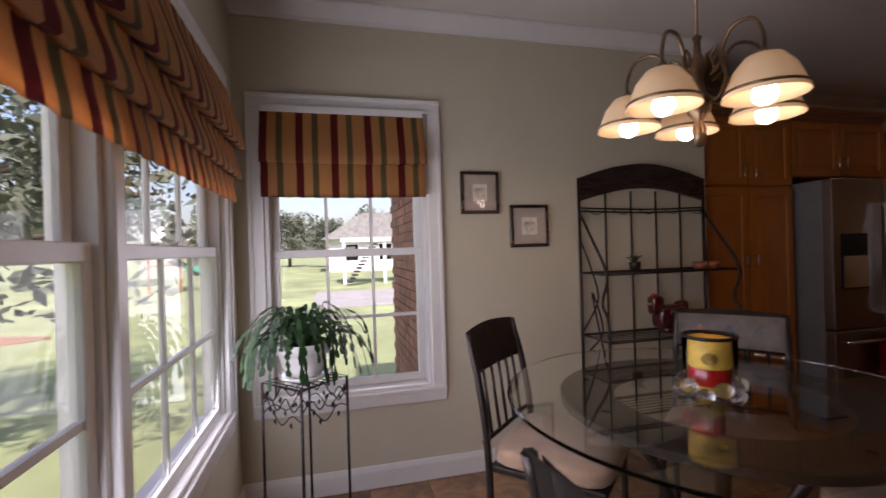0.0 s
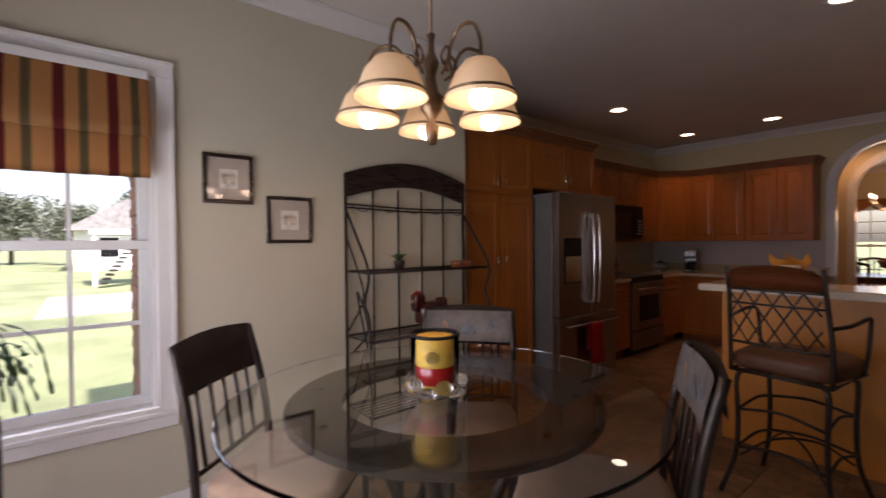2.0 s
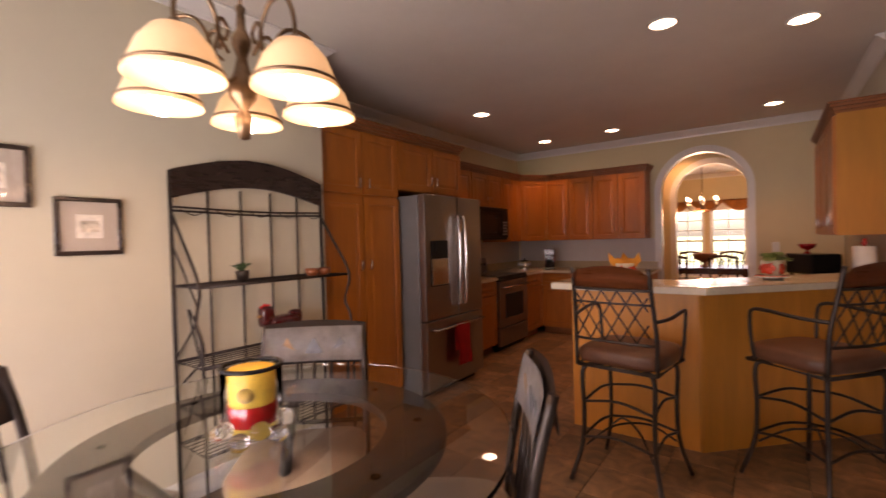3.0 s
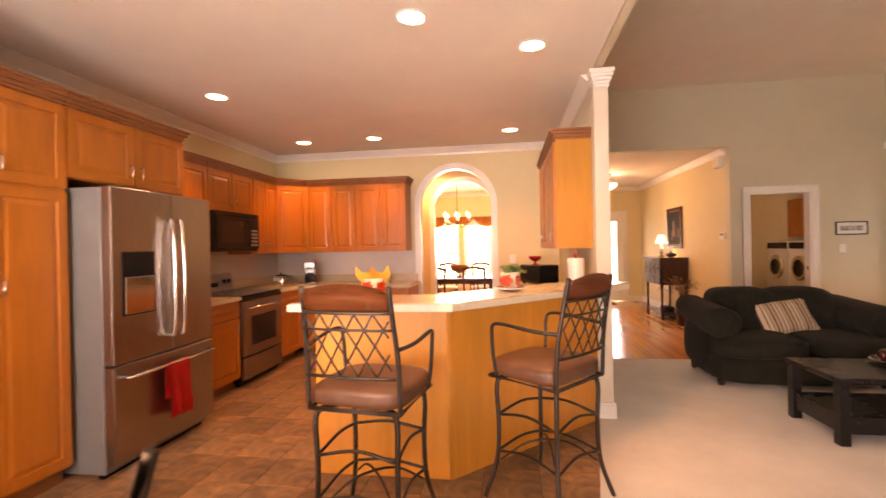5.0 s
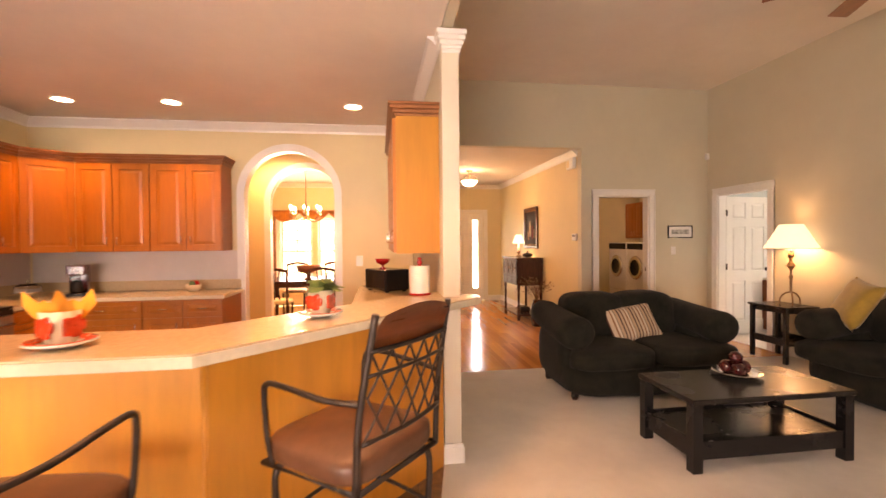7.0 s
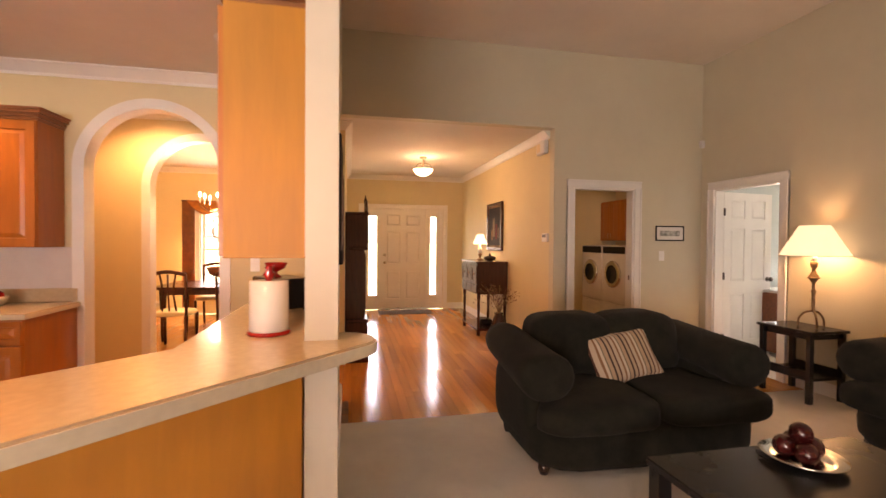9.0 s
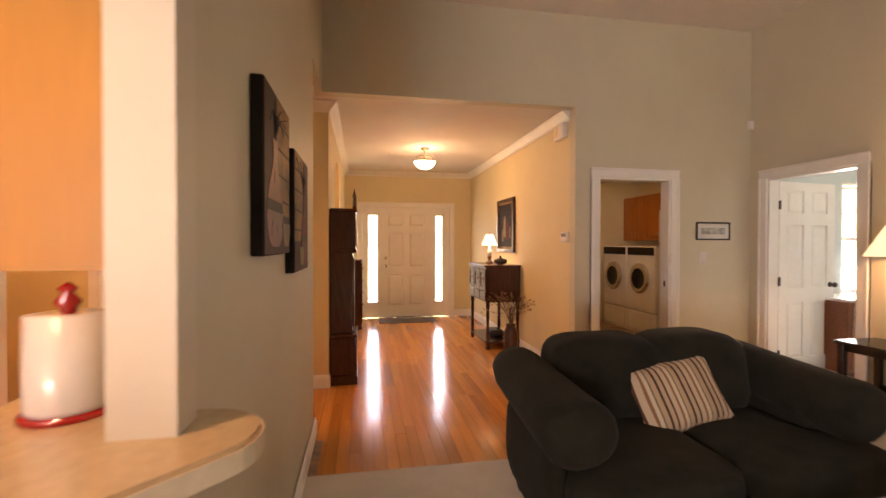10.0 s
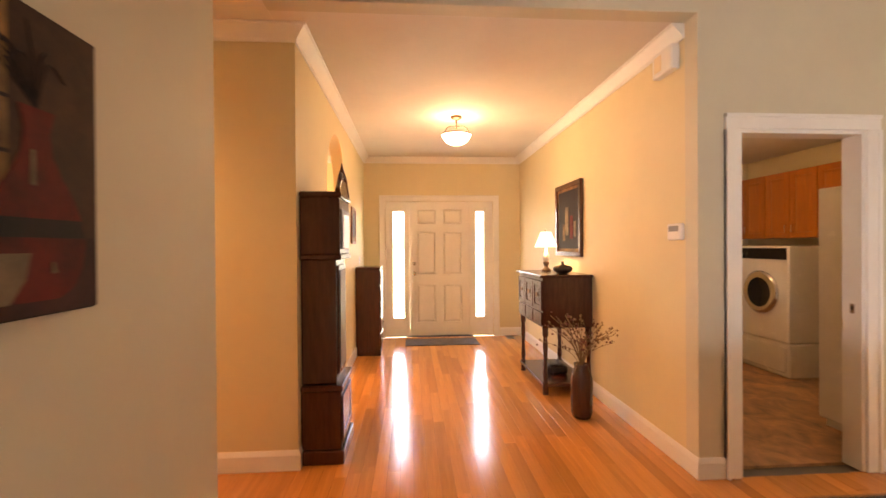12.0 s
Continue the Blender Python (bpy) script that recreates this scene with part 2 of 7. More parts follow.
def tube(bm, pts, r, seg=8, closed=False, taper=None):
    """A round bar along points."""
    pts = [Vector(p) for p in pts]
    rings, n = [], len(pts)
    prev = None
    for i, p in enumerate(pts):
        a = pts[(i - 1) % n] if (i or closed) else p
        b = pts[(i + 1) % n] if (i < n - 1 or closed) else p
        d = (b - a).normalized()
        if prev is None:
            u = d.cross(Vector((0, 0, 1)))
            if u.length < 0.05:
                u = d.cross(Vector((0, 1, 0)))
        else:
            u = prev - d * prev.dot(d)
        u.normalize()
        prev = u
        v = d.cross(u)
        rr = r if taper is None else r * (1 + (taper - 1) * i / max(1, n - 1))
        rings.append([bm.verts.new(p + (u * math.cos(t) + v * math.sin(t)) * rr) for t in (math.tau * k / seg for k in range(seg))])
    m = n if closed else n - 1
    for i in range(m):
        A, B = rings[i], rings[(i + 1) % n]
        for k in range(seg):
            f = bm.faces.new((A[k], A[(k + 1) % seg], B[(k + 1) % seg], B[k]))
            f.smooth = True
    if not closed:
        bm.faces.new(rings[0][::-1]), bm.faces.new(rings[-1])


def tb(*a, **k):
    bm = bmesh.new()
    tube(bm, *a, **k)
    return bm


def curve_pts(ctrl, n=8):
    """A smooth line through points."""
    c = [Vector(p) for p in ctrl]
    c = [c[0] * 2 - c[1]] + c + [c[-1] * 2 - c[-2]]
    out = []
    for i in range(1, len(c) - 2):
        for k in range(n):
            t = k / n
            a, b, d, e = c[i - 1], c[i], c[i + 1], c[i + 2]
            out.append(0.5 * ((2 * b) + (d - a) * t + (2 * a - 5 * b + 4 * d - e) * t * t + (3 * b - a - 3 * d + e) * t ** 3))
    return out + [c[-2]]


def lathe(bm, prof, seg=24, at=(0, 0, 0), cap=True):
    """Turn a profile of (radius, height) round the upright axis."""
    rings = [[bm.verts.new((at[0] + r * math.cos(a), at[1] + r * math.sin(a), at[2] + z)) for a in (math.tau * k / seg for k in range(seg))] for r, z in prof]
    for A, B in zip(rings, rings[1:]):
        for k in range(seg):
            f = bm.faces.new((A[k], A[(k + 1) % seg], B[(k + 1) % seg], B[k]))
            f.smooth = True
    if cap:
        if prof[0][0] > 1e-4:
            bm.faces.new(rings[0][::-1])
        if prof[-1][0] > 1e-4:
            bm.faces.new(rings[-1])
    if len(bm.verts) == seg * len(prof):
        bmesh.ops.remove_doubles(bm, verts=bm.verts[:], dist=1e-6)
        bmesh.ops.recalc_face_normals(bm, faces=bm.faces[:])


def lt(*a, **k):
    bm = bmesh.new()
    lathe(bm, *a, **k)
    return bm


def prism(bm, poly, d0, d1, plane="xz"):
    """A flat outline pushed through a depth. plane names the outline's two axes."""
    def at(p, d):
        return {"xz": (p[0], d, p[1]), "yz": (d, p[0], p[1]), "xy": (p[0], p[1], d)}[plane]
    A, B = [bm.verts.new(at(p, d0)) for p in poly], [bm.verts.new(at(p, d1)) for p in poly]
    fs = [bm.faces.new(A), bm.faces.new(B[::-1])]
    n = len(poly)
    for i in range(n):
        fs.append(bm.faces.new((A[i], B[i], B[(i + 1) % n], A[(i + 1) % n])))
    bmesh.ops.recalc_face_normals(bm, faces=fs)


def pr(*a, **k):
    bm = bmesh.new()
    prism(bm, *a, **k)
    return bm


def soft(bm, x0, x1, y0, y1, z0, z1, cuts=6, puff=0.12, sag=0.0, seed=0):
    """A stuffed block: rounded edges, bulging faces, slight unevenness."""
    cx, cy, cz = (x0 + x1) / 2, (y0 + y1) / 2, (z0 + z1) / 2
    hx, hy, hz = (x1 - x0) / 2, (y1 - y0) / 2, (z1 - z0) / 2
    g = bmesh.new()
    bmesh.ops.create_cube(g, size=2)
    bmesh.ops.subdivide_edges(g, edges=g.edges[:], cuts=cuts, use_grid_fill=True)
    e = 5.0
    for v in g.verts:
        p = v.co
        n = (abs(p.x) ** e + abs(p.y) ** e + abs(p.z) ** e) ** (1 / e)
        p = p / n
        bul = 1 + puff * (1 - abs(p.x) ** 2) * (1 - abs(p.y) ** 2) + puff * (1 - abs(p.x) ** 2) * (1 - abs(p.z) ** 2) * 0.4
        q = Vector((p.x * hx, p.y * hy, p.z * hz * bul - sag * (1 - p.x ** 2) * (1 - p.y ** 2)))
        q += Vector((cx, cy, cz))
        q += 0.006 * Vector((noise.noise(q * 6 + Vector((seed, 0, 0))), noise.noise(q * 6 + Vector((0, seed, 9))), noise.noise(q * 6 + Vector((5, 0, seed)))))
        v.co = q
    for f in g.faces:
        f.smooth = True
    me = bpy.data.meshes.new("tmp")
    g.to_mesh(me)
    g.free()
    bm.from_mesh(me)
    bpy.data.meshes.remove(me)


def sf(*a, **k):
    bm = bmesh.new()
    soft(bm, *a, **k)
    return bm


def part(name, bm, material, parent=None, label=""):
    """Link a bmesh as one mesh object under a thing or a part."""
    me = bpy.data.meshes.new(name)
    bm.to_mesh(me)
    bm.free()
    me.materials.append(material)
    ob = new(name, me)
    ob.parent = parent
    return tagged(ob, label)


def thing(name, at, label, category, group="", rz=0.0):
    ob = new(name)
    ob.empty_display_size = 0.1
    ob.matrix_basis = pose(*at, 0, 0, rz)
    return tagged(ob, label, category, group)


def solid(name, bm, material, label, category, group="", kind=""):
    return tagged(part(name, bm, material), label, category, group, kind)


def structure(name, bm, material, label, category):
    return tagged(part(name, bm, material), label, category, "", "structure")


# ---- setting: walls, ceilings, floors ----
def wall(name, axis, d0, d1, a0, a1, z0, z1, material, label, holes=()):
    """A wall of thickness d0..d1 across axis, running a0..a1, with openings (a, b, z, z) through it."""
    bm = bmesh.new()
    def put(p, q, r, s):
        if q - p > 1e-4 and s - r > 1e-4:
            box(bm, *((d0, d1, p, q) if axis == "x" else (p, q, d0, d1)), r, s)
    at = a0
    for a, b, za, zb in sorted(holes):
        put(at, a, z0, z1), put(a, b, z0, za), put(a, b, zb, z1)
        at = b
    put(at, a1, z0, z1)
    return structure(name, bm, material, label, "wall")


def arch_wall(name, axis, d0, d1, a0, a1, z1, oa, ob, spring, material, label, seg=28):
    """A wall with a round-headed opening oa..ob."""
    c, r = (oa + ob) / 2, (ob - oa) / 2
    poly = [(a0, 0), (oa, 0)] + [(c - r * math.cos(math.pi * k / seg), spring + r * math.sin(math.pi * k / seg)) for k in range(seg + 1)] + [(ob, 0), (a1, 0), (a1, z1), (a0, z1)]
    return structure(name, pr(poly, d0, d1, "yz" if axis == "x" else "xz"), material, label, "wall")


CEIL, HIGH = 2.74, 3.64
XW, YN, YK, XE, XP, XL, YS = -0.34, 2.765, 3.55, 7.34, 8.52, 8.205, -4.95
W_HOLE = [(0.29, 1.335, 0.60, 2.14), (1.395, 2.44, 0.60, 2.14)]
N_HOLE = (-0.19, 0.72, 0.545, 2.15)
wall("wall_west", "x", XW - 0.09, XW, YS, YN + 0.16, 0, HIGH, M_WALL, "beige painted wall with paired windows", W_HOLE)
wall("wall_north", "y", YN, YN + 0.16, XW, 2.72, 0, CEIL + 0.1, M_WALL, "beige painted wall of the breakfast nook", [N_HOLE])
wall("wall_kitchen_return", "x", 2.58, 2.72, YN + 0.16, YK, 0, CEIL + 0.1, M_WALL, "cream painted wall beside the pantry cabinet")
wall("wall_kitchen_north", "y", YK, YK + 0.15, 2.58, XE + 0.10, 0, CEIL + 0.1, M_WALLK, "cream painted kitchen wall")
A1 = (0.43, 1.41, 1.955)
arch_wall("wall_kitchen_east", "x", XE, XE + 0.10, -0.46, YK, CEIL + 0.1, *A1, M_WALLK, "cream painted kitchen wall with an arched opening")
wall("wall_partition", "y", -0.53, -0.467, 4.99, XE + 0.10, 0, HIGH, M_WALL, "beige painted wall between kitchen and living room")
wall("wall_column", "y", -0.575, -0.467, 4.90, 4.99, 0, CEIL + 0.003, M_COL, "cream painted square column at the wall end")
wall("wall_header_north", "y", -0.53, -0.467, XW, 4.99, CEIL + 0.004, HIGH, M_WALL, "beige painted wall above the kitchen opening")
wall("wall_header_passage", "y", -0.53, -0.467, XE + 0.10, XL, CEIL, HIGH, M_WALL, "beige painted wall above the passage")
wall("wall_header_hall", "x", XL, XL + 0.12, -2.95, -0.46, CEIL, HIGH, M_WALL, "beige painted wall above the hall opening")
wall("wall_living_east", "x", XL, XL + 0.12, YS, -2.95, 0, HIGH, M_WALL, "beige painted wall with the laundry door", [(-4.00, -3.20, 0, 2.06)])
wall("wall_living_south", "y", YS - 0.12, YS, XW, XL + 0.12, 0, HIGH, M_WALL, "beige painted wall with the bedroom door", [(7.135, 7.99, 0, 2.06)])
arch_wall("wall_passage_east", "x", XP, XP + 0.12, -0.56, YK + 0.15, CEIL + 0.1, 0.43, 1.41, 1.955, M_WALLK, "cream painted wall with an arched opening")
arch_wall("wall_hall_north", "y", -0.56, -0.44, XP + 0.12, 12.52, CEIL + 0.1, 9.55, 10.60, 1.93, M_WALLK, "cream painted hall wall with an arched opening")
wall("wall_hall_south", "y", -3.07, -2.95, XL + 0.12, 12.52, 0, CEIL + 0.1, M_WALLK, "cream painted hall wall")
wall("wall_hall_end", "x", 12.52, 12.68, -3.07, YK + 0.15, 0, CEIL + 0.1, M_WALLK, "cream painted wall round the front door",
     [(-2.53, -0.88, 0.0, 2.07), (0.60, 1.32, 0.45, 1.98), (1.42, 2.14, 0.45, 1.98)])
wall("wall_passage_north", "y", YK, YK + 0.15, XE + 0.10, 12.68, 0, CEIL + 0.1, M_WALLO, "dining room wall with warm lamp light in its colour")
wall("wall_laundry_south", "y", -6.07, -5.95, XL + 0.25, 11.72, 0, 2.6, M_WALLK, "cream painted laundry wall")
wall("wall_laundry_east", "x", 11.60, 11.72, -5.95, -3.07, 0, 2.6, M_WALLK, "cream painted laundry wall")
wall("wall_bedroom_south", "y", -8.6, -8.48, 5.62, XL + 0.13, 0, 2.6, M_WALLB, "pale blue painted bedroom wall")
wall("wall_bedroom_west", "x", 5.5, 5.62, -8.6, YS - 0.12, 0, 2.6, M_WALLB, "pale blue painted bedroom wall")
wall("wall_bedroom_east", "x", XL + 0.13, XL + 0.25, -8.6, YS - 0.12, 0, 2.6, M_WALLB, "pale blue painted bedroom wall", [(-7.4, -6.3, 0.8, 2.1)])


def slab(name, x0, x1, y0, y1, z0, z1, material, label, category):
    return structure(name, bx(x0, x1, y0, y1, z0, z1), material, label, category)


slab("ceiling", XW, XP + 0.12, -0.46, YK, CEIL, CEIL + 0.12, M_CEIL, "flat white kitchen and nook ceiling", "ceiling")
slab("ceiling_dining_room", XP + 0.12, 12.52, -0.44, YK, CEIL, CEIL + 0.12, M_CEIL, "flat white dining room ceiling", "ceiling")
slab("ceiling_hall", XL + 0.12, 12.52, -2.95, -0.46, CEIL + 0.002, CEIL + 0.13, M_CEIL, "flat white hall ceiling", "ceiling")
slab("ceiling_living", XW - 0.16, XL + 0.12, YS - 0.12, -0.46, HIGH, HIGH + 0.12, M_CEIL, "high flat living room ceiling", "ceiling")
slab("ceiling_laundry", XL + 0.12, 11.72, -6.07, -3.07, 2.5, 2.6, M_CEIL, "flat laundry ceiling", "ceiling")
slab("ceiling_bedroom", 5.5, XL + 0.13, -8.6, YS - 0.12, 2.5, 2.6, M_CEIL, "flat bedroom ceiling", "ceiling")
structure("floor_carpet", pr([(XW, YS), (6.83, YS), (6.83, -0.532), (4.99, -0.532), (4.94, -0.47), (3.88, -0.27), (3.0, -0.10), (XW, -0.10)], -0.03, 0.006, "xy"), M_CARPET, "cream cut-pile living room carpet", "carpet")
slab("floor_bedroom", 5.5, XL + 0.13, -8.6, YS, -0.03, -0.002, M_CARPET, "pale bedroom carpet", "carpet")
slab("floor_subfloor", XW - 0.16, 12.7, -8.7, YK + 0.15, -0.08, -0.035, M_GROUT, "plain subfloor", "floor")

# ---- trim ----
def casing(name, axis, d, a0, a1, z0, z1, side, w=0.09, t=0.022, foot=True, label="white painted casing"):
    """A moulded frame round an opening, on the face d of a wall. foot: the legs stand on the floor."""
    th = structure(name, bmesh.new(), M_TRIM, label, "trim")
    def piece(p, q, r, s):
        bm = bmesh.new()
        for k, (g, tt) in enumerate(((0, t), (0.018, t + 0.010))):
            lo, hi = (d, d + side * tt) if side > 0 else (d + side * tt, d)
            pp, qq, rr, ss = (p, q, r, s) if k == 0 else ((p, q, s - 0.022, s) if q - p > s - r else ((p, p + 0.022, r, s) if p < a0 - 0.001 else (q - 0.022, q, r, s)))
            if axis == "x":
                box(bm, lo, hi, pp, qq, rr, ss, 0.003)
            else:
                box(bm, pp, qq, lo, hi, rr, ss, 0.003)
        part("casing_board", bm, M_TRIM, th)
    piece(a0 - w, a0, z0, z1), piece(a1, a1 + w, z0, z1), piece(a0 - w, a1 + w, z1, z1 + w)
    if not foot:
        piece(a0 - w, a1 + w, z0 - w, z0)
    return th


def jamb(name, axis, d0, d1, a0, a1, z1, t=0.02):
    bm = bmesh.new()
    for p, q, r, s in ((a0 - 0.002, a0 + t, 0, z1), (a1 - t, a1 + 0.002, 0, z1), (a0 + t, a1 - t, z1 - t, z1 + 0.002)):
        box(bm, *((d0 - 0.003, d1 + 0.003, p, q) if axis == "x" else (p, q, d0 - 0.003, d1 + 0.003)), r, s)
    structure(name, bm, M_TRIM, "white painted door lining", "trim")


def sweep_run(name, pts, prof, label, category="trim", material=None):
    """A moulding along a line on plan; prof: (out from the wall, height)."""
    bm = bmesh.new()
    n = len(pts)
    P = [Vector((*p, 0)) for p in pts]
    rings = []
    for i in range(n):
        d0 = (P[i] - P[i - 1]).normalized() if i else (P[1] - P[0]).normalized()
        d1 = (P[i + 1] - P[i]).normalized() if i < n - 1 else d0
        n0, n1 = Vector((-d0.y, d0.x, 0)), Vector((-d1.y, d1.x, 0))
        nn = (n0 + n1).normalized()
        k = 1 / max(0.3, nn.dot(n0))
        rings.append([bm.verts.new(P[i] + nn * k * o + Vector((0, 0, z))) for o, z in prof])
    m = len(prof)
    for A, B in zip(rings, rings[1:]):
        for k in range(m):
            bm.faces.new((A[k], A[(k + 1) % m], B[(k + 1) % m], B[k]))
    bm.faces.new(rings[0][::-1]), bm.faces.new(rings[-1])
    bmesh.ops.recalc_face_normals(bm, faces=bm.faces[:])
    return structure(name, bm, material or M_TRIM, label, category)


CROWN = [(0.001, CEIL - 0.095), (0.012, CEIL - 0.095), (0.016, CEIL - 0.075), (0.05, CEIL - 0.04), (0.072, CEIL - 0.018), (0.085, CEIL - 0.014), (0.085, CEIL - 0.002), (0.001, CEIL - 0.002)]
BASE = [(0.001, 0.001), (0.016, 0.001), (0.016, 0.095), (0.010, 0.115), (0.006, 0.125), (0.001, 0.125)]
sweep_run("crown_nook", [(2.72, YK), (2.72, YN), (XW, YN), (XW, -0.46)], CROWN, "white crown moulding under the ceiling")
sweep_run("crown_kitchen", [(XE, -0.475), (XE, YK), (2.72, YK)], CROWN, "white crown moulding under the ceiling")
sweep_run("crown_partition", [(4.99, -0.475), (XE, -0.475)], CROWN, "white crown moulding under the ceiling")
sweep_run("crown_hall", [(XL + 0.12, -2.95), (12.52, -2.95), (12.52, -0.56), (XP, -0.56), (XP, 0.40), (XP, YK)], CROWN, "white crown moulding of the entrance hall")
sweep_run("crown_dining_room", [(12.52, -0.44), (12.52, YK), (XP + 0.12, YK), (XP + 0.12, -0.44), (12.52, -0.44)], CROWN, "white crown moulding of the dining room")
sweep_run("baseboard_nook", [(2.72, YN), (XW, YN), (XW, YS)], BASE, "white painted baseboard", "baseboard")
sweep_run("baseboard_partition", [(4.99, -0.538), (XE + 0.10, -0.538), (XE + 0.10, -0.475)][::-1], BASE, "white painted baseboard", "baseboard")
sweep_run("baseboard_hall_south", [(XL, -3.11), (XL, -2.95), (12.52, -2.95), (12.52, -2.63)], BASE, "white painted hall baseboard", "baseboard")
sweep_run("baseboard_hall_north", [(12.52, -0.80), (12.52, -0.56), (10.60, -0.56)], BASE, "white painted hall baseboard", "baseboard")
sweep_run("baseboard_clock_wall", [(9.55, -0.56), (XP, -0.56), (XP, 0.33)], BASE, "white painted hall baseboard", "baseboard")
sweep_run("baseboard_living_east", [(XL, YS), (XL, -4.09)], BASE, "white painted baseboard", "baseboard")
sweep_run("baseboard_living_south", [(XW, YS), (7.045, YS)], BASE, "white painted baseboard", "baseboard")
sweep_run("baseboard_kitchen_east", [(XE, -0.40), (XE, 0.31)], BASE, "white painted baseboard", "baseboard")

casing("trim_laundry_door", "x", XL, -4.00, -3.20, 0, 2.06, -1)
jamb("jamb_laundry_door", "x", XL, XL + 0.12, -4.00, -3.20, 2.06)
casing("trim_bedroom_door", "y", YS, 7.135, 7.99, 0, 2.06, 1)
jamb("jamb_bedroom_door", "y", YS - 0.12, YS, 7.135, 7.99, 2.06)
casing("trim_front_door", "x", 12.52, -2.53, -0.88, 0, 2.07, -1)


def arch_trim(name, axis, d, side, oa, ob, spring, w=0.078, t=0.02, material=None, depth=0.125):
    """A raised band round an arched opening and the lining of the opening itself."""
    seg, c, r = 28, (oa + ob) / 2, (ob - oa) / 2
    def ring(rad):
        return [(c - rad, 0.0)] + [(c - rad * math.cos(math.pi * k / seg), spring + rad * math.sin(math.pi * k / seg)) for k in range(seg + 1)] + [(c + rad, 0.0)]
    out, inn = ring(r + w), ring(r - 0.004)
    bm = bmesh.new()
    lo, hi = d, d + side * t
    def at(p, dd):
        return (dd, p[0], p[1]) if axis == "x" else (p[0], dd, p[1])
    for a, b in zip(range(len(out) - 1), range(1, len(out))):
        q = [bm.verts.new(at(p, hi)) for p in (inn[a], inn[b], out[b], out[a])]
        g = [bm.verts.new(at(p, lo)) for p in (inn[a], inn[b], out[b], out[a])]
        h = [bm.verts.new(at(p, lo - side * depth)) for p in (inn[a], inn[b])]
        bm.faces.new(q), bm.faces.new((q[3], q[2], g[2], g[3])), bm.faces.new((q[1], q[0], h[0], h[1]))
    bmesh.ops.remove_doubles(bm, verts=bm.verts[:], dist=1e-5)
    bmesh.ops.recalc_face_normals(bm, faces=bm.faces[:])
    structure(name, bm, material or M_TRIM, "white painted trim round the arched opening", "trim")


arch_trim("trim_arch_kitchen", "x", XE, -1, 0.43, 1.41, 1.955)
arch_trim("trim_arch_passage", "x", XP, -1, 0.43, 1.41, 1.955)

# capital of the wall end that reads as a column
bm = bmesh.new()
for o, z0, z1 in ((0.006, 2.60, 2.625), (0.012, 2.625, 2.645), (0.022, 2.645, 2.675), (0.034, 2.675, 2.705), (0.042, 2.705, 2.737)):
    box(bm, 4.90 - o, 4.905 + 0.08, -0.58 - o, -0.475 + o, z0, z1, 0.004)
structure("trim_column_capital", bm, M_TRIM, "white moulded capital on the wall end", "trim")
bm = bmesh.new()
box(bm, 4.886, 4.905, -0.595, -0.458, 0.001, 0.11, 0.004)
box(bm, 4.891, 4.905, -0.588, -0.462, 0.11, 0.13, 0.003)
structure("trim_column_base", bm, M_TRIM, "white moulded foot of the wall end", "trim")


# ---- windows and doors ----
def sash(parent, x0, x1, z0, z1, y, cols=3, rows=2, fr=0.042):
    bm = bmesh.new()
    for a, b, c, d in ((x0, x1, z0, z0 + fr), (x0, x1, z1 - fr, z1), (x0, x0 + fr, z0 + fr, z1 - fr), (x1 - fr, x1, z0 + fr, z1 - fr)):
        box(bm, a, b, y, y + 0.034, c, d, 0.003)
    s = part("sash", bm, M_TRIM, parent)
    gx0, gx1, gz0, gz1 = x0 + fr, x1 - fr, z0 + fr, z1 - fr
    for i in range(1, cols):
        x = gx0 + (gx1 - gx0) * i / cols
        part("muntin", bx(x - 0.009, x + 0.009, y + 0.008, y + 0.026, gz0, gz1), M_TRIM, s)
    for i in range(1, rows):
        z = gz0 + (gz1 - gz0) * i / rows
        part("muntin", bx(gx0, gx1, y + 0.006, y + 0.028, z - 0.009, z + 0.009), M_TRIM, s)
    p = part("pane", bx(gx0 - 0.004, gx1 + 0.004, y + 0.015, y + 0.019, gz0 - 0.004, gz1 + 0.004), M_PANE, s)
    p.visible_shadow = False
    return s


def window(name, at, w, h, rz, label, cols=3, rows=2, depth=0.16, y_up=0.118, y_lo=0.082):
    """A double-hung window; at: the opening's lower left inner corner. Its depth runs outwards."""
    th = tagged(new(name), label, "window", "", "structure")
    th.matrix_basis = pose(*at, 0, 0, rz)
    bm = bmesh.new()
    t = 0.022
    for a, b, c, d in ((0, t, 0, h), (w - t, w, 0, h), (t, w - t, h - t, h)):
        box(bm, a, b, 0.002, depth, c, d)
    part("window_frame", bm, M_TRIM, th)
    part("window_sill", bx(-0.001, w + 0.001, -0.018, depth + 0.03, -0.012, 0.024, 0.004), M_TRIM, th)
    mid = h * 0.5
    up = sash(th, t, w - t, mid - 0.02, h - t, y_up, cols, rows)
    lo = sash(th, t, w - t, 0.024, mid + 0.024, y_lo, cols, rows)
    part("sash_lock", bx(w / 2 - 0.03, w / 2 + 0.03, y_lo + 0.001, y_lo + 0.03, mid + 0.024, mid + 0.038, 0.004), M_TRIM, lo)
    return th


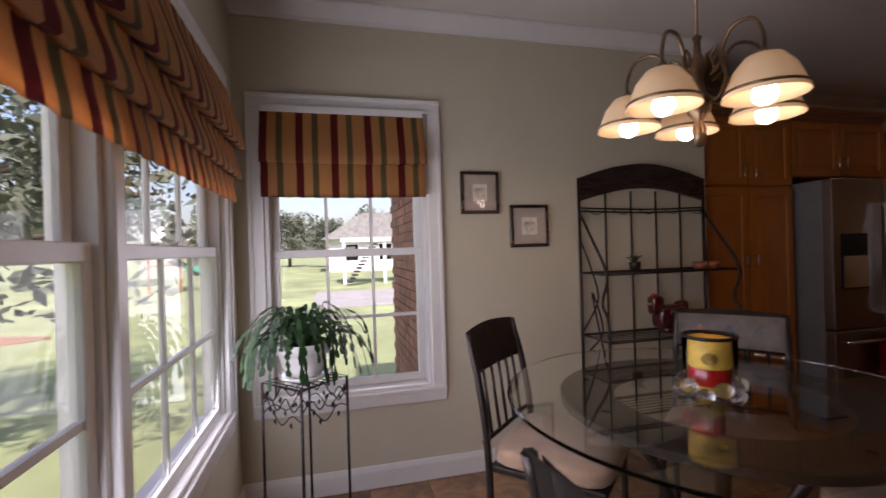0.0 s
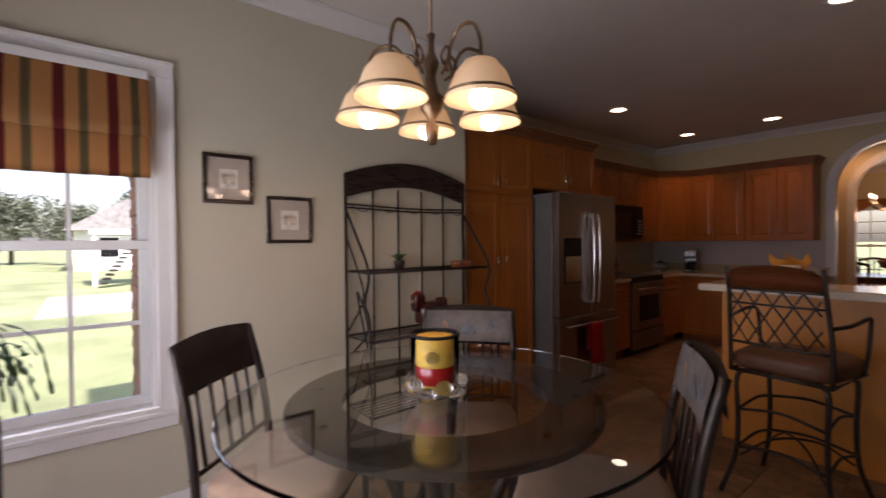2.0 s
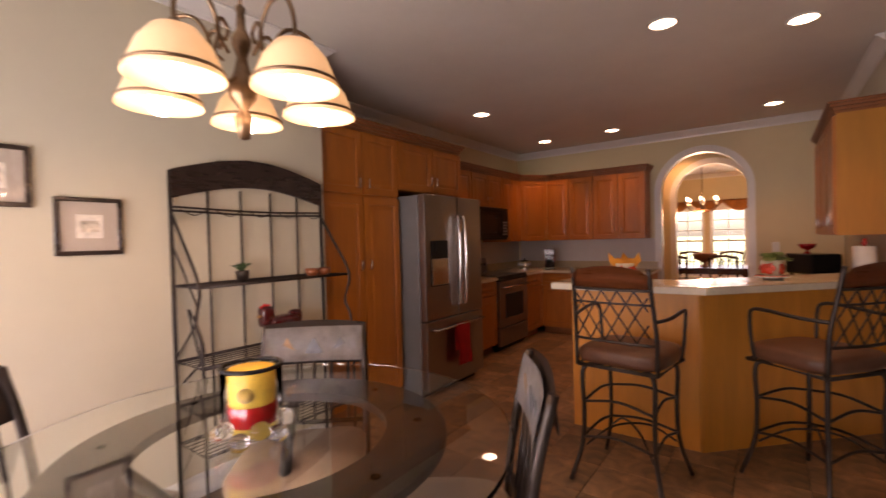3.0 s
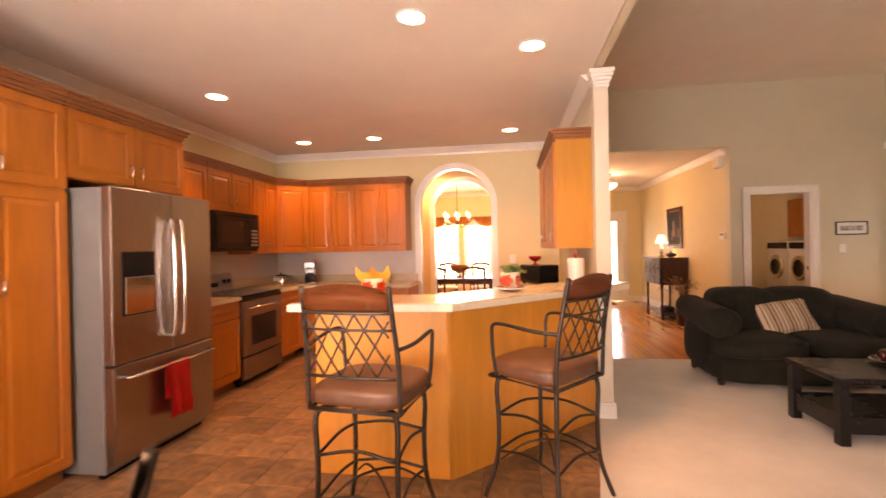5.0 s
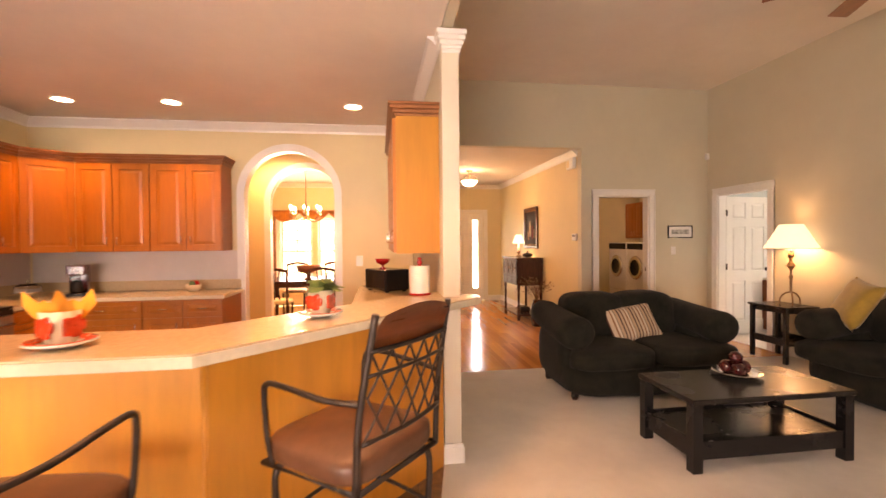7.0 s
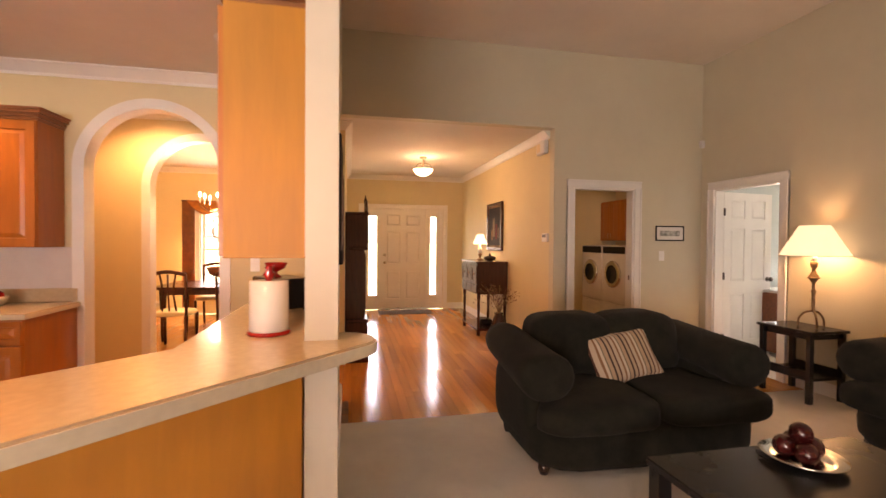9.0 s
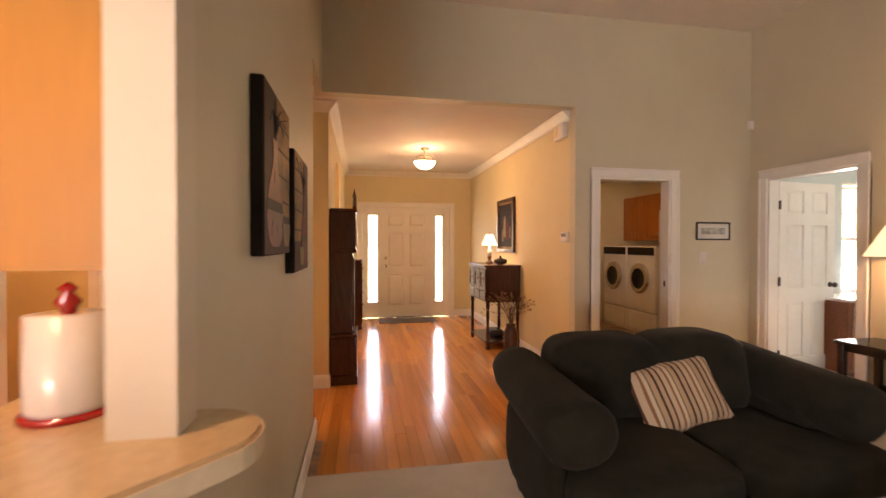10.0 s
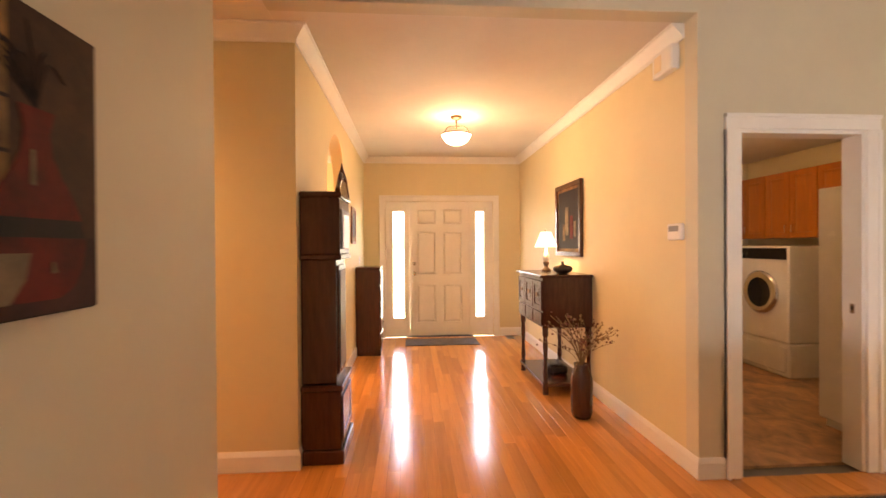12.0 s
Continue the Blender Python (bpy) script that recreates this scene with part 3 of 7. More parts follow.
window("window_1", (N_HOLE[0], YN, N_HOLE[2]), N_HOLE[1] - N_HOLE[0], N_HOLE[3] - N_HOLE[2], 0, "white double-hung window with grilles in the nook")
for _k, (a, b, z0, z1) in enumerate(W_HOLE):
    window("window_%d" % (_k + 2), (XW, a, z0), b - a, z1 - z0, 90, "white double-hung window with grilles beside the nook", 3, 2, 0.09, 0.05, 0.015)
casing("trim_window_north", "y", YN, N_HOLE[0], N_HOLE[1], N_HOLE[2], N_HOLE[3], -1, w=0.08, foot=False, label="white painted window casing")
casing("trim_window_west", "x", XW, W_HOLE[0][0], W_HOLE[1][1], W_HOLE[0][2], W_HOLE[0][3], 1, foot=False, label="white painted window casing")
casing("trim_window_dining", "x", 12.52, 0.60, 2.14, 0.45, 1.98, -1, foot=False, label="white painted window casing")
structure("trim_window_mullion", bx(XW - 0.085, XW + 0.022, 1.337, 1.393, 0.60, 2.14, 0.004), M_TRIM, "white painted post between paired windows", "trim")
for _k, (a, b) in enumerate(((0.60, 1.32), (1.42, 2.14))):
    w = window("window_%d" % (_k + 4), (12.52, b, 0.45), b - a, 1.53, -90, "white dining room window with grilles", 2, 3)


def paneled(bm, w, h, t, rects, x0=0.0, z0=0.0, y=0.0, rise=0.008):
    """A frame-and-panel board: stiles and rails at full depth, raised fields set in. Front at y."""
    xs = sorted({0.0, w, *[r[0] for r in rects], *[r[1] for r in rects]})
    zs = sorted({0.0, h, *[r[2] for r in rects], *[r[3] for r in rects]})
    grid = [[bm.verts.new((x0 + p, y, z0 + q)) for q in zs] for p in xs]
    def ring(a, b, c, d, yy):
        return [bm.verts.new((x0 + p, yy, z0 + q)) for p, q in ((a, c), (b, c), (b, d), (a, d))]
    def skirt(A, B):
        for k in range(len(A)):
            bm.faces.new((A[k], A[(k + 1) % len(A)], B[(k + 1) % len(A)], B[k]))
    for i in range(len(xs) - 1):
        for j in range(len(zs) - 1):
            cell = [grid[i][j], grid[i + 1][j], grid[i + 1][j + 1], grid[i][j + 1]]
            a, b, c, d = xs[i], xs[i + 1], zs[j], zs[j + 1]
            if (a, b, c, d) not in [tuple(r) for r in rects]:
                bm.faces.new(cell)
                continue
            s = min(0.035, (b - a) * 0.25)
            steps = [cell, ring(a + 0.003, b - 0.003, c + 0.003, d - 0.003, y + t * 0.44), ring(a + 0.010, b - 0.010, c + 0.010, d - 0.010, y + t * 0.44), ring(a + s, b - s, c + s, d - s, y + 0.002)]
            for A, B in zip(steps, steps[1:]):
                skirt(A, B)
            bm.faces.new(steps[-1])
    n, m = len(xs) - 1, len(zs) - 1
    edge = [grid[i][0] for i in range(n)] + [grid[n][j] for j in range(m)] + [grid[i][m] for i in range(n, 0, -1)] + [grid[0][j] for j in range(m, 0, -1)]
    back = [bm.verts.new((v.co.x, y + t, v.co.z)) for v in edge]
    skirt(edge, back)
    bm.faces.new(back)
    bmesh.ops.recalc_face_normals(bm, faces=bm.faces[:])


def six_panel(parent, w, h, t, name="leaf"):
    m = 0.11
    g = (w - 3 * m) / 2
    rows = ((0.20, 0.78), (0.93, 1.58), (1.70, 1.93))
    bm = bmesh.new()
    paneled(bm, w, h, t, [(m + k * (g + m), m + k * (g + m) + g, a, b) for a, b in rows for k in (0, 1)])
    return part(name, bm, M_TRIM, parent)


def knob(parent, x, y, z, material=None, r=0.028, name="door_knob"):
    bm = bmesh.new()
    lathe(bm, [(0.03, 0.0), (0.03, 0.006), (0.011, 0.010), (0.011, 0.03), (r, 0.038), (r * 1.05, 0.052), (r * 0.7, 0.066), (0.001, 0.070)], 16)
    bmesh.ops.rotate(bm, verts=bm.verts[:], cent=(0, 0, 0), matrix=Matrix.Rotation(radians(90), 3, "X"))
    bmesh.ops.translate(bm, verts=bm.verts[:], vec=(x, y, z))
    return part(name, bm, material or M_CHROME, parent, "round metal door knob")


# front door unit: leaf faces the hall (towards -x), local x runs to -y
door = tagged(new("door_1"), "white six-panel front door with narrow sidelights", "door", "", "structure")
door.matrix_basis = pose(12.555, -1.245, 0.02, 0, 0, -90)
six_panel(door, 0.914, 2.03, 0.045)
knob(door, 0.07, 0.0, 0.95)
knob(door, 0.07, 0.0, 1.10, None, 0.02, "deadbolt")
bm = bmesh.new()
for a, b in ((-0.365, -0.275), (-0.062, 0.0), (0.914, 0.976), (1.19, 1.285)):
    box(bm, a + 0.001, b - 0.001, -0.02, 0.10, -0.02, 2.05)
box(bm, -0.275, 1.19, -0.018, 0.10, 2.031, 2.05)
for a, b, m in ((-0.275, -0.062, 0.022), (0.976, 1.19, 0.042)):
    box(bm, a, b, -0.01, 0.06, -0.02, 0.27), box(bm, a, b, -0.01, 0.06, 1.90, 2.031)
    box(bm, a, a + m, -0.01, 0.05, 0.27, 1.90), box(bm, b - m, b, -0.01, 0.05, 0.27, 1.90)
part("door_frame", bm, M_TRIM, door)
for a, b in ((-0.263, -0.074), (0.988, 1.178)):
    p = part("sidelight_pane", bx(a, b, 0.02, 0.026, 0.27, 1.90), M_PANE, door, "clear glass sidelight")
    p.visible_shadow = False
part("threshold", bx(-0.06, 0.97, -0.05, 0.10, -0.019, -0.002), M_IRONB, door)

# bedroom door, hinged at its eastern jamb and standing open into the bedroom
door = tagged(new("door_2"), "white six-panel bedroom door standing open", "door", "", "structure")
door.matrix_basis = pose(7.965, YS - 0.115, 0.012, 0, 0, 277)
six_panel(door, 0.81, 2.02, 0.036)
knob(door, 0.745, 0.0, 0.95, M_IRONB)
for z in (0.25, 1.0, 1.78):
    part("hinge", bx(-0.012, 0.012, -0.012, 0.004, z - 0.045, z + 0.045, 0.003), M_IRONB, door)

# ---- outdoors ----
M_GRASS = mat("lawn_grass", (0.26, 0.30, 0.135), 0.95, var=0.25, scale=0.4, bump=0.6, bscale=40)
M_DIRT = mat("red_soil", (0.26, 0.14, 0.08), 0.95, var=0.2, scale=2, bump=0.4)
M_CONC = mat("pale_concrete", (0.30, 0.285, 0.26), 0.9, var=0.1, scale=1.5, bump=0.2)
M_BARK = mat("bark", (0.10, 0.075, 0.055), 0.9, var=0.3, scale=10, stretch=(1, 1, 0.3), bump=0.6, bscale=20)
M_FOLI = mat("tree_foliage", (0.12, 0.14, 0.085), 0.7, var=0.4, scale=1.2, bump=0.0)
# red brick paled to imitate sunlight, as the sun misses its west face
M_BRICK = mat("sun_paled_red_brick", (0.45, 0.21, 0.15), 0.85, var=0.25, scale=5, bump=0.35, bscale=60)
M_MORTAR = mat("mortar", (0.42, 0.38, 0.33), 0.9, var=0.1)
M_SIDING = mat("white_siding", (0.62, 0.62, 0.60), 0.6, var=0.05)
M_ROOF = mat("grey_roof_shingle", (0.27, 0.26, 0.25), 0.9, var=0.2, scale=3, bump=0.4)
M_SLIDE = mat("green_plastic", (0.05, 0.36, 0.24), 0.4, var=0.05)
GZ = -0.45
bm = bmesh.new()
bmesh.ops.create_grid(bm, x_segments=40, y_segments=40, size=400)
bmesh.ops.translate(bm, verts=bm.verts[:], vec=(0, 0, GZ))
structure("ground", bm, M_GRASS, "sunlit mown lawn running to the trees", "ground")


def leaf_cloud(bm, rnd, centre, radius, n, size):
    for _ in range(n):
        d = Vector((rnd.gauss(0, 1), rnd.gauss(0, 1), rnd.gauss(0, 0.8))).normalized() * radius * (0.45 + 0.6 * rnd.random() ** 0.6)
        p = Vector(centre) + d
        u = Vector((rnd.gauss(0, 1), rnd.gauss(0, 1), rnd.gauss(0, 0.6))).normalized()
        v = u.cross(Vector((rnd.gauss(0, 1), rnd.gauss(0, 1), rnd.gauss(0, 1)))).normalized()
        s = size * (0.6 + 0.8 * rnd.random())
        bm.faces.new([bm.verts.new(p + q) for q in (u * s, v * s * 0.45, -u * s, -v * s * 0.45)])


def tree(at, h, seed, spread=0.32, leaves=2600, size=0.11, label="leafy green deciduous tree on the lawn"):
    rnd = random.Random(seed)
    th = thing("tree", (*at, GZ), label, "tree", "trees in the yard")
    bm = bmesh.new()
    top = Vector((rnd.uniform(-0.4, 0.4), rnd.uniform(-0.4, 0.4), h * 0.72))
    tube(bm, curve_pts([(0, 0, -0.1), (0.05, 0.0, h * 0.25), (top.x * 0.5, top.y * 0.5, h * 0.5), top], 4), h * 0.028, 8, taper=0.35)
    crown = bmesh.new()
    for k in range(13):
        a, z = k * 2.4, h * (0.24 + 0.55 * k / 13)
        base = Vector((top.x * z / h, top.y * z / h, z))
        tip = base + Vector((math.cos(a), math.sin(a), 0.35)) * h * spread * (1.05 - 0.55 * k / 13) * rnd.uniform(0.75, 1.1)
        tube(bm, curve_pts([base, (base + tip) / 2 + Vector((0, 0, 0.1)), tip], 3), h * 0.010, 5, taper=0.3)
        leaf_cloud(crown, rnd, tip, h * 0.14 * rnd.uniform(0.8, 1.25), leaves // 18, size)
        leaf_cloud(crown, rnd, (base + tip) / 2, h * 0.10, leaves // 40, size)
    leaf_cloud(crown, rnd, top, h * 0.17, leaves // 8, size)
    part("trunk", bm, M_BARK, th)
    part("crown", crown, M_FOLI, th)
    return th


t1 = tree((-3.6, 4.6), 6.0, 3, 0.34, 6500, 0.075)
tree((-4.6, 2.2), 4.2, 5, 0.36, 5200, 0.065)
t2 = tree((-14, 30), 11, 8, 0.36, 3600, 0.26)
for k, (x, y, s) in enumerate([(-22, 30, 1.0), (-30, 24, 1.1), (-36, 14, 1.0), (-20, 42, 1.1), (-8, 48, 1.0), (0, 56, 0.9), (5, 52, 1.0), (-12, 58, 1.2), (-28, 52, 1.3), (-40, 36, 1.3), (-46, 20, 1.3), (-45, 4, 1.2), (12, 60, 1.2), (20, 55, 1.1), (-34, 44, 1.1), (-5, 62, 1.1)]):
    o = copy_thing(t2, pose(x, y, GZ, 0, 0, 67 * k))
    s *= 0.66
    o.scale = (s, s, s)

# the house's own brick wing beyond the nook window
th = thing("brick_wing", (0, 0, GZ), "red brick wall of the house wing outside", "wall")
part("backing", bx(0.765, 2.5, 2.94, 4.68, 0, 3.6), M_MORTAR, th)
bm = bmesh.new()
for r in range(46):
    z = r * 0.075
    for k in range(9):
        y = 2.94 + k * 0.205 + (0.1 if r % 2 else 0)
        if y + 0.19 < 4.70:
            o = random.uniform(-0.003, 0.003)
            box(bm, 0.75 + o, 0.77, y, y + 0.195, z, z + 0.065)
tagged(part("brickwork", bm, M_BRICK, th), kind="stuff")

th = thing("neighbour_house", (5.0, 41, GZ), "white neighbouring house with a grey roof", "house")
part("wall", bx(-5, 9, 0, 8, 0, 3.0), M_SIDING, th)
part("roof", pr([(-5.6, 2.9), (9.6, 2.9), (6.0, 5.2), (-2.0, 5.2)], -0.6, 8.6, "xz"), M_ROOF, th)
for x in (-3.5, -0.5, 3.0, 6.0):
    w = part("window", bx(x, x + 1.1, -0.05, 0.02, 1.0, 2.4), M_BLACK, th)
    part("window_trim", bx(x - 0.1, x + 1.2, -0.03, 0.01, 0.9, 2.5), M_TRIM, w)
th = thing("deck_stair", (2.2, 25, GZ), "white raised deck with an outdoor stair", "deck")
part("platform", bx(-1.5, 4.0, 0, 3, 2.3, 2.55), M_SIDING, th)
for x in (-1.4, 0.8, 3.8):
    part("post", bx(x, x + 0.18, 0.05, 0.23, 0, 2.3), M_SIDING, th)
for k in range(12):
    part("tread", bx(-1.2 + k * 0.12, -0.9 + k * 0.12, -0.9, 0, 0.15 + k * 0.18, 0.22 + k * 0.18), M_IRONB, th)
structure("driveway", bx(-0.5, 9, 15, 21, GZ, GZ + 0.02), M_CONC, "pale concrete driveway across the lawn", "pavement")
structure("soil_patch", pr([(-9 + 2.6 * math.cos(a) * (1 + 0.2 * math.sin(3 * a)), 12 + 1.3 * math.sin(a)) for a in (math.tau * k / 24 for k in range(24))], GZ, GZ + 0.015, "xy"), M_DIRT, "bare red soil patch in the lawn", "ground")

th = thing("playset", (-8.6, 25, GZ), "wooden playset with a green slide on the lawn", "playset")
for x in (0, 1.4):
    for y in (0, 1.4):
        part("post", bx(x, x + 0.12, y, y + 0.12, 0, 2.9), M_OAKD, th)
part("platform", bx(-0.1, 1.6, -0.1, 1.6, 1.3, 1.4), M_OAKD, th)
part("canopy", pr([(-0.2, 2.6), (1.7, 2.6), (0.75, 3.3)], -0.2, 1.7, "xz"), M_SIDING, th)
part("slide", pr([(1.5, 1.35), (2.2, 1.15), (3.3, 0.35), (3.9, 0.25), (3.9, 0.15), (3.2, 0.2), (2.1, 1.0), (1.5, 1.2)], 0.3, 1.0, "xz"), M_SLIDE, th)
part("swing_beam", bx(-3.5, 0, 0.6, 0.75, 2.3, 2.45), M_OAKD, th)
part("swing_leg", tb([(-3.4, 0.0, 0), (-3.4, 0.67, 2.4)], 0.06), M_OAKD, th)
part("swing_leg", tb([(-3.4, 1.4, 0), (-3.4, 0.67, 2.4)], 0.06), M_OAKD, th)

# ---- breakfast nook ----
GOLDF, OLIVE, REDF = (0.56, 0.28, 0.10), (0.16, 0.115, 0.05), (0.16, 0.012, 0.010)
BANDS = [(0.0, REDF), (0.21, GOLDF), (0.46, OLIVE), (0.63, GOLDF)]
M_BLIND = striped("striped_blind_fabric", 0, 0.1835, BANDS)


def roman_blind(at, w, rz, drop, folds, wave, label):
    """A soft roman blind. Local x runs along the window, -y into the room; top at z 0."""
    th = thing("roman_blind", at, label, "blind", "striped roman blinds", rz)
    bm = bmesh.new()
    n = int(w / 0.0135)
    prof, z0 = [], 0.0
    for f, tier in enumerate(folds):
        z1, last = -drop * tier, f == len(folds) - 1
        lean = 0.012 if f == 0 else 0.040 - 0.006 * f
        out = 0.045 if last else 0.088 - 0.018 * f
        for k in range(8):
            q = k / 7
            prof.append((lean + (out - lean) * math.sin(0.5 * math.pi * q) ** 2, z0 + (z1 - z0) * q))
        if not last:
            prof += [(out - 0.008, z1 - 0.006), (out - 0.03, z1 + 0.002), (lean + 0.010, z1 + 0.022)]
            z0 = z1 + 0.020
    grid = []
    for i in range(n + 1):
        x = w * i / n
        row = []
        for k, (o, zz) in enumerate(prof):
            s = min(1.0, -zz / drop * 2.2)
            ww = wave * s * math.sin(math.tau * x / 0.083 + 0.7 * math.sin(x * 5)) + 0.0015 * noise.noise(Vector((x * 5, zz * 9, 3)))
            row.append(bm.verts.new((x, -o - ww, zz + 0.5 * ww - 0.006 * s * math.sin(math.pi * x / w))))
        grid.append(row)
    for A, B in zip(grid, grid[1:]):
        for k in range(len(prof) - 1):
            bm.faces.new((A[k], B[k], B[k + 1], A[k + 1])).smooth = True
    bmesh.ops.solidify(bm, geom=bm.faces[:], thickness=0.003)
    part("fabric", bm, M_BLIND, th)
    part("head_rail", bx(0.0, w, -0.016, 0.0, -0.04, 0.004, 0.003), M_TRIM, th)
    return th


roman_blind((-0.195, YN - 0.034, 2.158), 0.89, 0, 0.50, (0.63, 1.0), 0.0015, "gold, red and olive striped fabric blind, half drawn")
roman_blind((XW + 0.034, 0.20, 2.16), 2.22, 90, 0.565, (0.56, 0.80, 1.0), 0.002, "wide gold and red striped fabric blind, half drawn")


def plant_stand(at, rz):
    th = thing("plant_stand", at, "dark wrought-iron plant stand with leaf scrollwork", "plant stand", "", rz)
    s, h = 0.135, 0.765
    for sx in (-1, 1):
        for sy in (-1, 1):
            part("leg", tb([(sx * s, sy * s, 0), (sx * s, sy * s, h)], 0.007, 6), M_IRON, th)
    bm = bmesh.new()
    tube(bm, [(-s, -s, h), (s, -s, h), (s, s, h), (-s, s, h)], 0.007, 6, closed=True)
    for k in range(-3, 4):
        tube(bm, [(k * 0.035, -s, h), (k * 0.035, s, h)], 0.003, 5)
    part("top_frame", bm, M_IRON, th)
    part("lower_frame", tb([(-s, -s, 0.12), (0, 0, 0.15), (s, s, 0.12)], 0.005, 6), M_IRON, th)
    part("lower_frame", tb([(-s, s, 0.12), (0, 0, 0.15), (s, -s, 0.12)], 0.005, 6), M_IRON, th)
    for k in range(4):
        r = Matrix.Rotation(k * math.pi / 2, 4, "Z")
        bm = bmesh.new()
        tube(bm, [r @ p for p in curve_pts([(-s, -s, h - 0.10), (-0.08, -s, h - 0.06), (-0.03, -s, h - 0.11), (0.03, -s, h - 0.05), (0.08, -s, h - 0.10), (s, -s, h - 0.05)], 5)], 0.0035, 5)
        tube(bm, [r @ p for p in curve_pts([(-s, -s, h - 0.03), (-0.06, -s, h - 0.12), (0, -s, h - 0.17), (0.07, -s, h - 0.12), (s, -s, h - 0.14)], 5)], 0.003, 5)
        sc = part("scroll", bm, M_IRON, th)
        for j in range(7):
            b = bmesh.new()
            x, z = -0.11 + j * 0.036, h - 0.06 - 0.05 * (j % 3)
            vs = [b.verts.new(r @ Vector(p)) for p in ((x, -s - 0.004, z - 0.016), (x + 0.011, -s - 0.007, z), (x, -s - 0.004, z + 0.016), (x - 0.011, -s - 0.007, z))]
            b.faces.new(vs)
            bmesh.ops.solidify(b, geom=b.faces[:], thickness=0.002)
            part("leaf", b, M_IRON, sc)
    return th


PLANT = (0.02, 2.37)
plant_stand((*PLANT, 0), 43)
pot = thing("flower_pot", (*PLANT, 0.774), "white ceramic flower pot on its saucer", "flower pot")
part("saucer", lt([(0.095, 0.0), (0.115, 0.012), (0.118, 0.022), (0.10, 0.018), (0.0, 0.016)], 28), M_WHITEC, pot)
part("bowl", lt([(0.078, 0.017), (0.098, 0.06), (0.112, 0.115), (0.115, 0.12), (0.126, 0.122), (0.128, 0.165), (0.118, 0.168), (0.114, 0.14), (0.0, 0.138)], 28), M_WHITEC, pot)
part("soil", lt([(0.112, 0.142), (0.0, 0.15)], 20), M_BARK, pot)
plant = thing("holiday_cactus", (*PLANT, 0.92), "drooping green segmented cactus in the white pot", "house plant")
rnd = random.Random(11)
for k in range(84):
    a, L = rnd.uniform(0, math.tau), rnd.uniform(0.18, 0.36)
    up = rnd.uniform(0.06, 0.20)
    b = bmesh.new()
    pts = curve_pts([(0.05 * math.cos(a), 0.05 * math.sin(a), 0.0), (L * 0.45 * math.cos(a), L * 0.45 * math.sin(a), up), (L * 0.85 * math.cos(a + 0.15), L * 0.85 * math.sin(a + 0.15), up * 0.55), (L * math.cos(a + 0.2), L * math.sin(a + 0.2), -rnd.uniform(-0.04, 0.15))], 3)
    rows = []
    for p, q in zip(pts, pts[1:]):
        d = q - p
        if d.length < 1e-4:
            continue
        side = d.cross(Vector((0, 0, 1))).normalized() * rnd.uniform(0.008, 0.015) + Vector((0, 0, rnd.uniform(-0.006, 0.006)))
        for at, wd in ((p, 0.3), (p + d * 0.55, 1.0), (p + d * 0.9, 0.7)):
            rows.append((b.verts.new(at - side * wd), b.verts.new(at + side * wd)))
    for A, B in zip(rows, rows[1:]):
        b.faces.new((A[0], A[1], B[1], B[0]))
    bmesh.ops.solidify(b, geom=b.faces[:], thickness=0.003)
    part("stem", b, M_LEAF, plant)


def picture(name, at, w, h, axis, mats, label, frame_mat, fw=0.022, mat_w=0.05, depth=0.02):
    """A framed picture; local x along the wall, front at -y."""
    th = thing(name, at, label, "picture", "", axis)
    bm = bmesh.new()
    for a, b, c, d in ((0, w, 0, fw), (0, w, h - fw, h), (0, fw, fw, h - fw), (w - fw, w, fw, h - fw)):
        box(bm, a, b, -depth, 0, c, d, 0.003)
    part("frame", bm, frame_mat, th)
    part("mat_board", bx(fw, w - fw, -depth * 0.5, -0.001, fw, h - fw), mats[0], th)
    part("print", bx(fw + mat_w, w - fw - mat_w, -depth * 0.5 - 0.003, -depth * 0.5 + 0.001, fw + mat_w, h - fw - mat_w), mats[1], th)
    return th


M_MAT = mat("grey_beige_mat_board", (0.36, 0.31, 0.25), 0.8, var=0.04)
M_PRINT = mat("pale_print_paper", (0.62, 0.58, 0.50), 0.6, var=0.25, scale=22, bump=0)
M_SKETCH = mat("sepia_sketch", (0.50, 0.44, 0.34), 0.6, var=0.5, scale=30, col2=(0.16, 0.14, 0.11), bump=0)
for x, z, w, h in ((0.922, 1.562, 0.245, 0.258), (1.236, 1.352, 0.258, 0.264)):
    p = picture("framed_print", (x, YN - 0.002, z), w, h, 0, (M_MAT, M_PRINT), "small sketch in a dark wooden frame on the wall", M_DARKW, 0.02, 0.058)
    part("drawing", bx(w * 0.36, w * 0.64, -0.0155, -0.012, h * 0.40, h * 0.60), M_SKETCH, p)
    g = part("glazing", bx(0.02, w - 0.02, -0.019, -0.0175, 0.02, h - 0.02), M_GLASS, p)
    g.visible_shadow = False


